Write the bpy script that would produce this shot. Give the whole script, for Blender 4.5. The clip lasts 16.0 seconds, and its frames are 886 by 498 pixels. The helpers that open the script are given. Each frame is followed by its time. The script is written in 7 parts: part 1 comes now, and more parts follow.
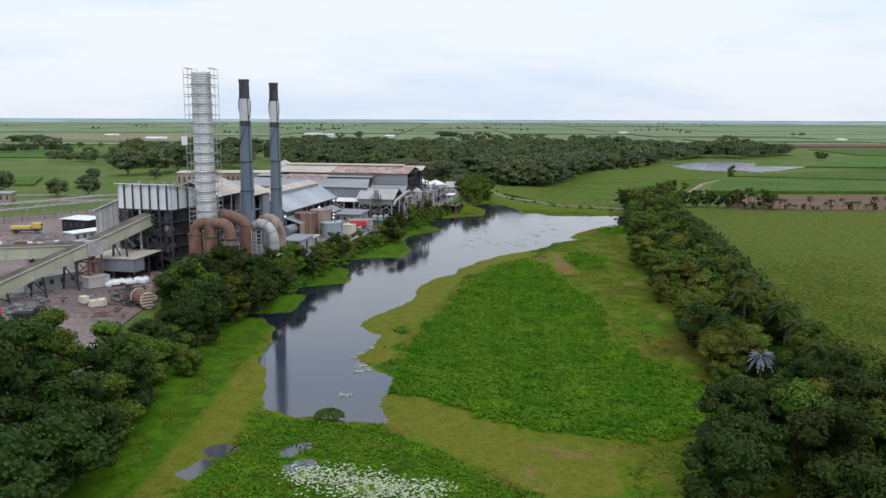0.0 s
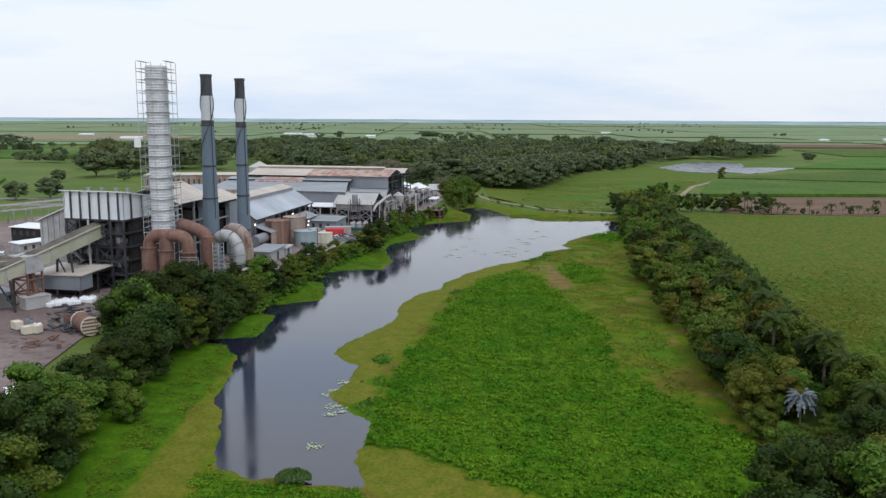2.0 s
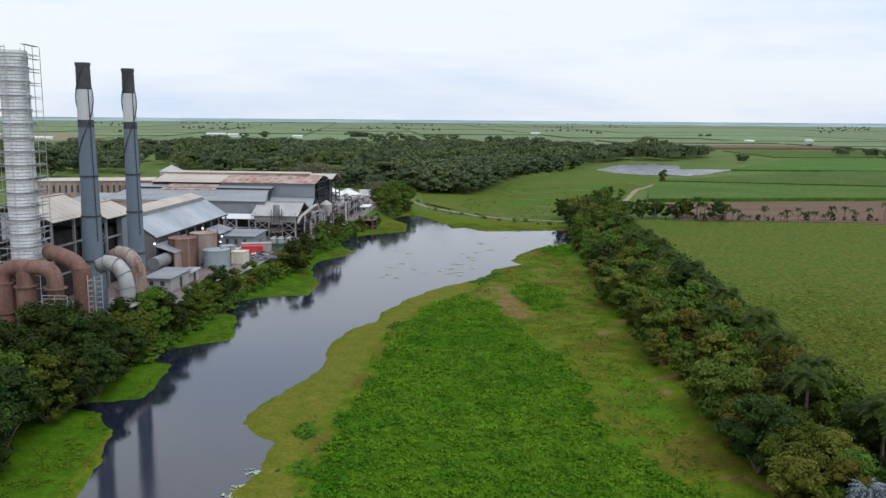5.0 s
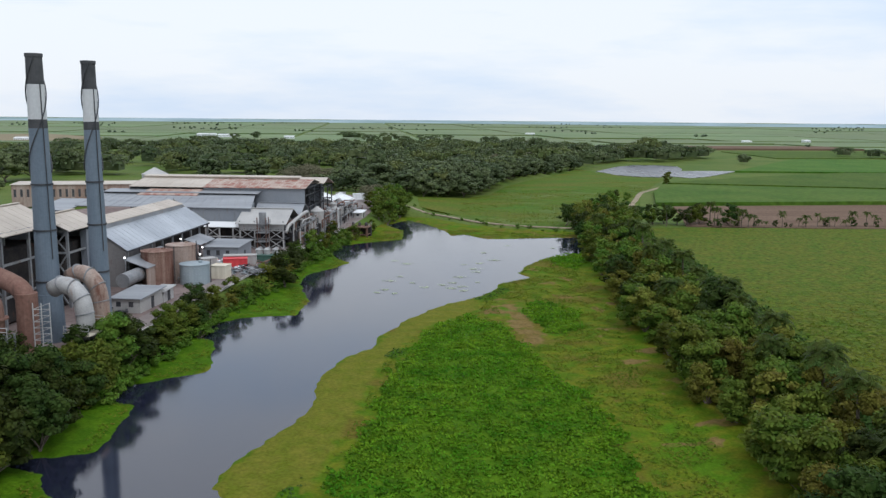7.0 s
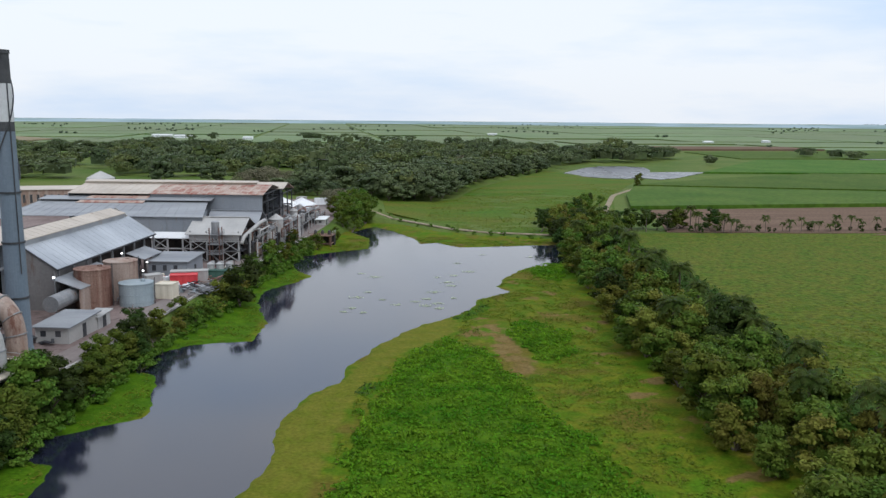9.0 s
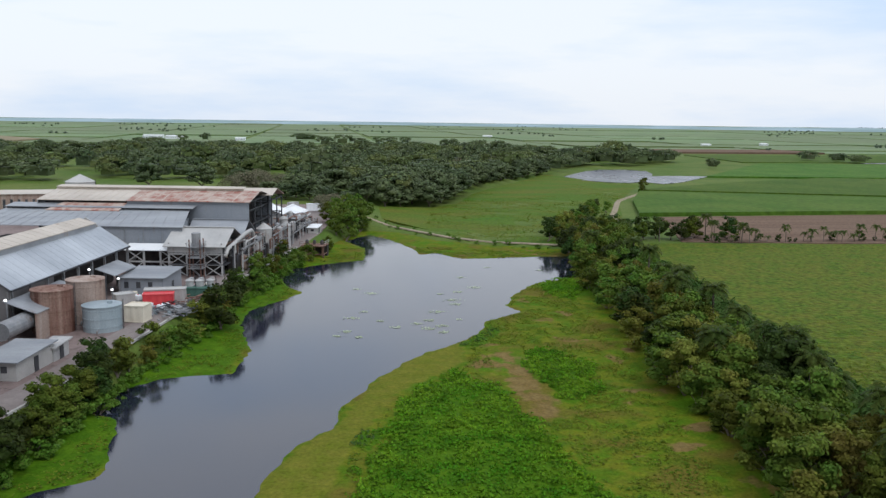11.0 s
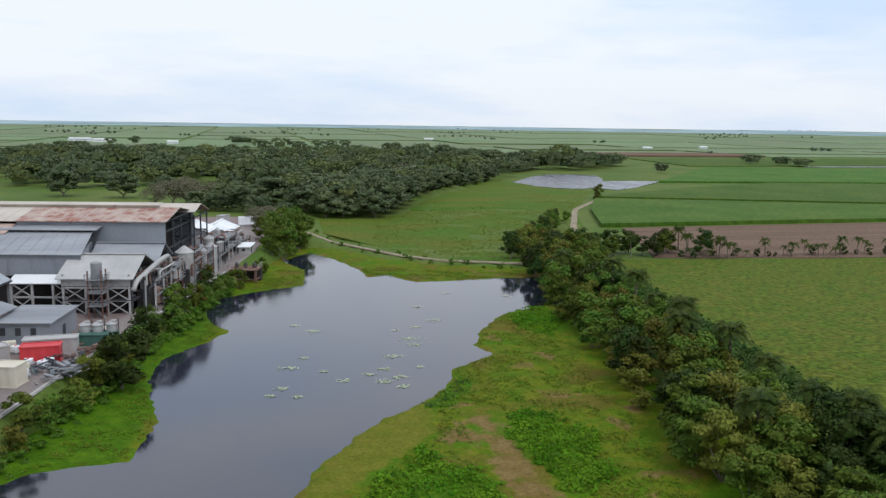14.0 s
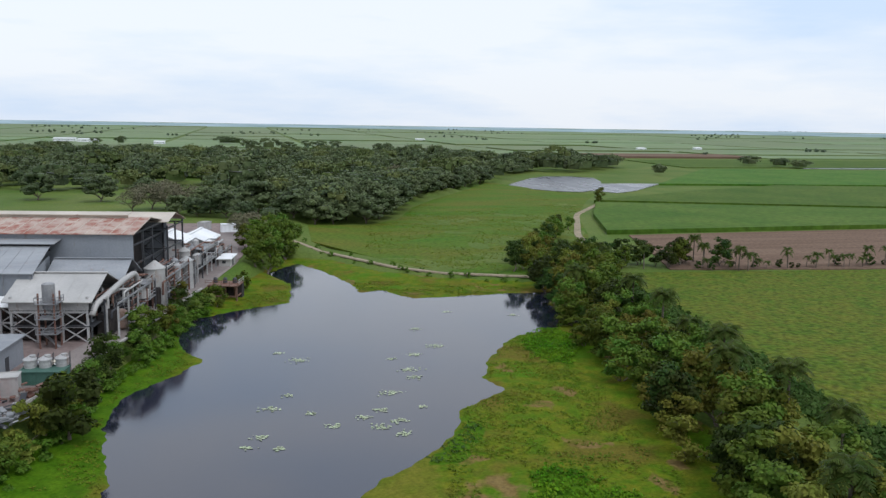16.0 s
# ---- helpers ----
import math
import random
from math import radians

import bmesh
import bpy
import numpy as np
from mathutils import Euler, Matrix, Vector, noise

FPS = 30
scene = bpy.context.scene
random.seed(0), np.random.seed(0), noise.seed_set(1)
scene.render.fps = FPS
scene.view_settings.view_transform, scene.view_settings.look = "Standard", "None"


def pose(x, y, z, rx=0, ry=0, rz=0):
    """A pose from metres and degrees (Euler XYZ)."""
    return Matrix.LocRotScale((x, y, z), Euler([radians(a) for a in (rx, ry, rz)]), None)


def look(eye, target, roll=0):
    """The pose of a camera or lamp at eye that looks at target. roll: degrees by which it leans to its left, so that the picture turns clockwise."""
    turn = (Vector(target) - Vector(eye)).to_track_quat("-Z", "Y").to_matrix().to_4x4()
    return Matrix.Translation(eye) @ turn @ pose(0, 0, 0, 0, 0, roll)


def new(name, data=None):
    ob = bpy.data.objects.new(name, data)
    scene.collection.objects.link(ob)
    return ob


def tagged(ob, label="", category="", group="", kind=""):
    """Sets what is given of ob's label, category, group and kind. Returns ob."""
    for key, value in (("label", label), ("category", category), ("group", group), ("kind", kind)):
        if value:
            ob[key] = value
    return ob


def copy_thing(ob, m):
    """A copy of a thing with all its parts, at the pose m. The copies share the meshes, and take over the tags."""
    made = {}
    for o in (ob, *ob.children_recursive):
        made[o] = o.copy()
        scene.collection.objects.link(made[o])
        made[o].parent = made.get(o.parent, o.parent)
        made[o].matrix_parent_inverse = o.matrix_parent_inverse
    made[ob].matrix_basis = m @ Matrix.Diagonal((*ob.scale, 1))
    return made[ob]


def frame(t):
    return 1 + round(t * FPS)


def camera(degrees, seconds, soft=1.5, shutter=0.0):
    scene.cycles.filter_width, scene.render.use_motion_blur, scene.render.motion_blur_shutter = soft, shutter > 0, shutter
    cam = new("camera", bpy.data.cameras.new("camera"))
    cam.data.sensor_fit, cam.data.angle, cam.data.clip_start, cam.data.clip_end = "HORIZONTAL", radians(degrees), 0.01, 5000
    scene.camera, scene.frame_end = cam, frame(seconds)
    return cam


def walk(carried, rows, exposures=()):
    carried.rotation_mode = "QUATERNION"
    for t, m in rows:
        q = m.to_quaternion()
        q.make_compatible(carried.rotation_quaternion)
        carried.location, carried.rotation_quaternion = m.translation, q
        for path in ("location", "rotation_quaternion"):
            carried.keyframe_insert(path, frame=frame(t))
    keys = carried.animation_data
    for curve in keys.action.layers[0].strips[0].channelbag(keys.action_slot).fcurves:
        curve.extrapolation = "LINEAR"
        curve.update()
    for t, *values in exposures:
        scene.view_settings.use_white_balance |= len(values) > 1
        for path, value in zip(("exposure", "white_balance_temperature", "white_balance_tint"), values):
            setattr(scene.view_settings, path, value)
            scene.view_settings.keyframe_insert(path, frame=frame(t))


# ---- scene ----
cam = camera(56.3, 16.0, soft=1.4)
PATH = [
    (0, (0.422, 0.144, 36.194), (0.393, 2.12, 35.882), 0.2),
    (0.5, (0.137, 4.192, 36.226), (0.11, 6.167, 35.914), 0.2),
    (1, (-0.129, 8.398, 36.242), (-0.144, 10.373, 35.931), 0.3),
    (1.5, (-0.302, 12.917, 36.196), (-0.301, 14.893, 35.884), 0.3),
    (2, (-0.454, 17.531, 36.157), (-0.438, 19.506, 35.845), 0.3),
    (2.5, (-0.645, 22.127, 36.212), (-0.61, 24.102, 35.9), 0.3),
    (3, (-0.792, 26.772, 36.265), (-0.733, 28.747, 35.952), 0.4),
    (3.5, (-1.167, 31.357, 36.236), (-1.07, 33.33, 35.924), 0.4),
    (4, (-1.33, 36.145, 36.18), (-1.191, 38.116, 35.868), 0.4),
    (6.5, (-1.646, 59.042, 36.108), (-1.447, 61.008, 35.798), 0.5),
    (7, (-1.781, 63.257, 36.035), (-1.579, 65.222, 35.725), 0.5),
    (7.5, (-1.878, 67.362, 35.98), (-1.672, 69.327, 35.67), 0.5),
    (8, (-2.041, 71.401, 35.949), (-1.833, 73.365, 35.64), 0.5),
    (8.5, (-2.114, 75.753, 35.874), (-1.884, 77.716, 35.565), 0.6),
    (9, (-2.276, 80.25, 35.896), (-1.982, 82.204, 35.588), 0.5),
    (11.5, (-1.575, 101.325, 35.993), (-1.256, 103.276, 35.69), 0.9),
    (12, (-1.386, 105.871, 35.978), (-0.992, 107.809, 35.676), 0.8),
    (12.5, (-1.326, 110.548, 36.087), (-0.896, 112.478, 35.787), 0.8),
    (13, (-1.067, 115.189, 36.248), (-0.629, 117.118, 35.948), 0.8),
    (13.5, (-0.615, 119.651, 36.376), (-0.17, 121.578, 36.077), 0.8),
    (14, (-0.055, 124.067, 36.432), (0.395, 125.993, 36.135), 0.8),
    (14.5, (0.502, 128.487, 36.54), (0.955, 130.413, 36.244), 0.8),
    (15, (0.955, 132.919, 36.616), (1.411, 134.844, 36.321), 0.8),
    (15.5, (1.496, 137.137, 36.532), (1.955, 139.061, 36.236), 1.0),
    (16, (1.896, 141.672, 36.501), (2.369, 143.593, 36.205), 0.9),
]
walk(cam, [(t, look(eye, target, roll)) for t, eye, target, roll in PATH], [(0, -0.04, 5740, 10), (16, -0.04, 5740, 10)])

# ---- light: a bright overcast sky with a veiled sun ahead ----
SUN_EL, SUN_AZ = radians(55), radians(150)
world = bpy.data.worlds.new("overcast_sky")
scene.world = world
world.use_nodes = True
wn, wl = world.node_tree.nodes, world.node_tree.links
wn.clear()
w_out = wn.new("ShaderNodeOutputWorld")
w_bg = wn.new("ShaderNodeBackground")
w_bg2 = wn.new("ShaderNodeBackground")
w_mix = wn.new("ShaderNodeMixShader")
w_sky = wn.new("ShaderNodeTexSky")
w_sky.sky_type, w_sky.sun_disc = "NISHITA", False
w_sky.sun_elevation, w_sky.sun_rotation = SUN_EL, SUN_AZ
w_sky.air_density, w_sky.dust_density = 1.2, 2.5
w_bg.inputs[1].default_value = 0.13
w_co = wn.new("ShaderNodeTexCoord")
w_map = wn.new("ShaderNodeMapping")
w_map.inputs["Scale"].default_value = (1.3, 1.3, 7.0)
w_n = wn.new("ShaderNodeTexNoise")
w_n.inputs["Scale"].default_value = 1.7
w_n.inputs["Detail"].default_value = 6
w_n.inputs["Roughness"].default_value = 0.55
w_ramp = wn.new("ShaderNodeValToRGB")
w_ramp.color_ramp.elements[0].position, w_ramp.color_ramp.elements[0].color = 0.30, (0.77, 0.86, 0.96, 1)
w_ramp.color_ramp.elements[1].position, w_ramp.color_ramp.elements[1].color = 0.53, (1.06, 1.03, 0.975, 1)
w_bg2.inputs[1].default_value = 1.0
w_mix.inputs[0].default_value = 0.86
wl.new(w_co.outputs["Generated"], w_map.inputs[0])
wl.new(w_map.outputs[0], w_n.inputs["Vector"])
wl.new(w_n.outputs["Fac"], w_ramp.inputs[0])
wl.new(w_ramp.outputs[0], w_bg2.inputs[0])
wl.new(w_sky.outputs[0], w_bg.inputs[0])
wl.new(w_bg.outputs[0], w_mix.inputs[1])
wl.new(w_bg2.outputs[0], w_mix.inputs[2])
wl.new(w_mix.outputs[0], w_out.inputs[0])
sun = new("sun", bpy.data.lights.new("sun", "SUN"))
sun.data.energy, sun.data.angle, sun.data.color = 1.25, radians(20), (1.0, 0.97, 0.92)
sun.matrix_world = look((0, 0, 300), (-300 * math.sin(SUN_AZ), -300 * math.cos(SUN_AZ), 300 - 300 * math.tan(SUN_EL)))


# ---- materials ----
def material(name, a, b, scale=0.5, rough=0.8, metal=0.0, bump=0.3, fine=None, spread=0.12, streak=None, rust=None, per="", bump_dist=0.05, spec=0.3, thin=0.0):
    """A worn surface: colours a and b mixed by a broad noise, a fine grain over it, relief, and, where given, stains of rust (colour, amount)."""
    m = bpy.data.materials.new(name)
    m.use_nodes = True
    n, l = m.node_tree.nodes, m.node_tree.links
    p = n["Principled BSDF"]
    p.inputs["Roughness"].default_value, p.inputs["Metallic"].default_value = rough, metal
    p.inputs["Specular IOR Level"].default_value = spec
    co = n.new("ShaderNodeNewGeometry")
    mp = n.new("ShaderNodeMapping")
    mp.inputs["Scale"].default_value = streak or (1, 1, 1)
    l.new(co.outputs["Position"], mp.inputs[0])
    broad = n.new("ShaderNodeTexNoise")
    broad.inputs["Scale"].default_value, broad.inputs["Detail"].default_value, broad.inputs["Roughness"].default_value = scale, 5, 0.6
    l.new(mp.outputs[0], broad.inputs["Vector"])
    rise = n.new("ShaderNodeMapRange")
    rise.inputs[1].default_value, rise.inputs[2].default_value = 0.35, 0.65
    l.new(broad.outputs["Fac"], rise.inputs[0])
    mix = n.new("ShaderNodeMixRGB")
    mix.inputs[1].default_value, mix.inputs[2].default_value = (*a, 1), (*b, 1)
    l.new(rise.outputs[0], mix.inputs[0])
    col = mix.outputs[0]
    grain = n.new("ShaderNodeTexNoise")
    grain.inputs["Scale"].default_value, grain.inputs["Detail"].default_value = fine or scale * 14, 4
    l.new(co.outputs["Position"], grain.inputs["Vector"])
    hsv = n.new("ShaderNodeHueSaturation")
    val = n.new("ShaderNodeMapRange")
    val.inputs[3].default_value, val.inputs[4].default_value = 1 - spread * 2.2, 1 + spread * 2.2
    l.new(grain.outputs["Fac"], val.inputs[0])
    l.new(val.outputs[0], hsv.inputs["Value"])
    l.new(col, hsv.inputs["Color"])
    col = hsv.outputs[0]
    for kind, val_swing, hue_swing in {"object": (("object", 0.14, 0.012),), "island": (("island", 0.24, 0.012),), "leaf": (("island", 0.20, 0.010), ("object", 0.30, 0.028))}.get(per, ()):
        src = n.new("ShaderNodeObjectInfo" if kind == "object" else "ShaderNodeNewGeometry")
        h2 = n.new("ShaderNodeHueSaturation")
        v2, v3 = n.new("ShaderNodeMapRange"), n.new("ShaderNodeMapRange")
        v2.inputs[3].default_value, v2.inputs[4].default_value = 1 - val_swing, 1 + val_swing
        v3.inputs[3].default_value, v3.inputs[4].default_value = 0.5 - hue_swing, 0.5 + hue_swing
        out = src.outputs["Random"] if kind == "object" else src.outputs["Random Per Island"]
        l.new(out, v2.inputs[0]), l.new(out, v3.inputs[0])
        l.new(v2.outputs[0], h2.inputs["Value"]), l.new(v3.outputs[0], h2.inputs["Hue"]), l.new(col, h2.inputs["Color"])
        col = h2.outputs[0]
    if rust:
        st = n.new("ShaderNodeTexNoise")
        st.inputs["Scale"].default_value, st.inputs["Detail"].default_value, st.inputs["Roughness"].default_value = 0.45, 8, 0.7
        ms = n.new("ShaderNodeMapping")
        ms.inputs["Scale"].default_value = (1, 1, 0.35)
        l.new(co.outputs["Position"], ms.inputs[0]), l.new(ms.outputs[0], st.inputs["Vector"])
        cut = n.new("ShaderNodeMapRange")
        cut.inputs[1].default_value, cut.inputs[2].default_value = 0.72 - rust[1] * 0.4, 0.80 - rust[1] * 0.3
        l.new(st.outputs["Fac"], cut.inputs[0])
        m2 = n.new("ShaderNodeMixRGB")
        m2.inputs[2].default_value = (*rust[0], 1)
        l.new(cut.outputs[0], m2.inputs[0]), l.new(col, m2.inputs[1])
        col = m2.outputs[0]
    l.new(col, p.inputs["Base Color"])
    if thin:
        tr, mx, out = n.new("ShaderNodeBsdfTranslucent"), n.new("ShaderNodeMixShader"), n["Material Output"]
        mx.inputs[0].default_value = thin
        l.new(col, tr.inputs[0]), l.new(p.outputs[0], mx.inputs[1]), l.new(tr.outputs[0], mx.inputs[2]), l.new(mx.outputs[0], out.inputs[0])
    if bump:
        bp = n.new("ShaderNodeBump")
        bp.inputs["Strength"].default_value, bp.inputs["Distance"].default_value = bump, bump_dist
        l.new(grain.outputs["Fac"], bp.inputs["Height"]), l.new(bp.outputs[0], p.inputs["Normal"])
    return m


RUST = (0.20, 0.085, 0.045)
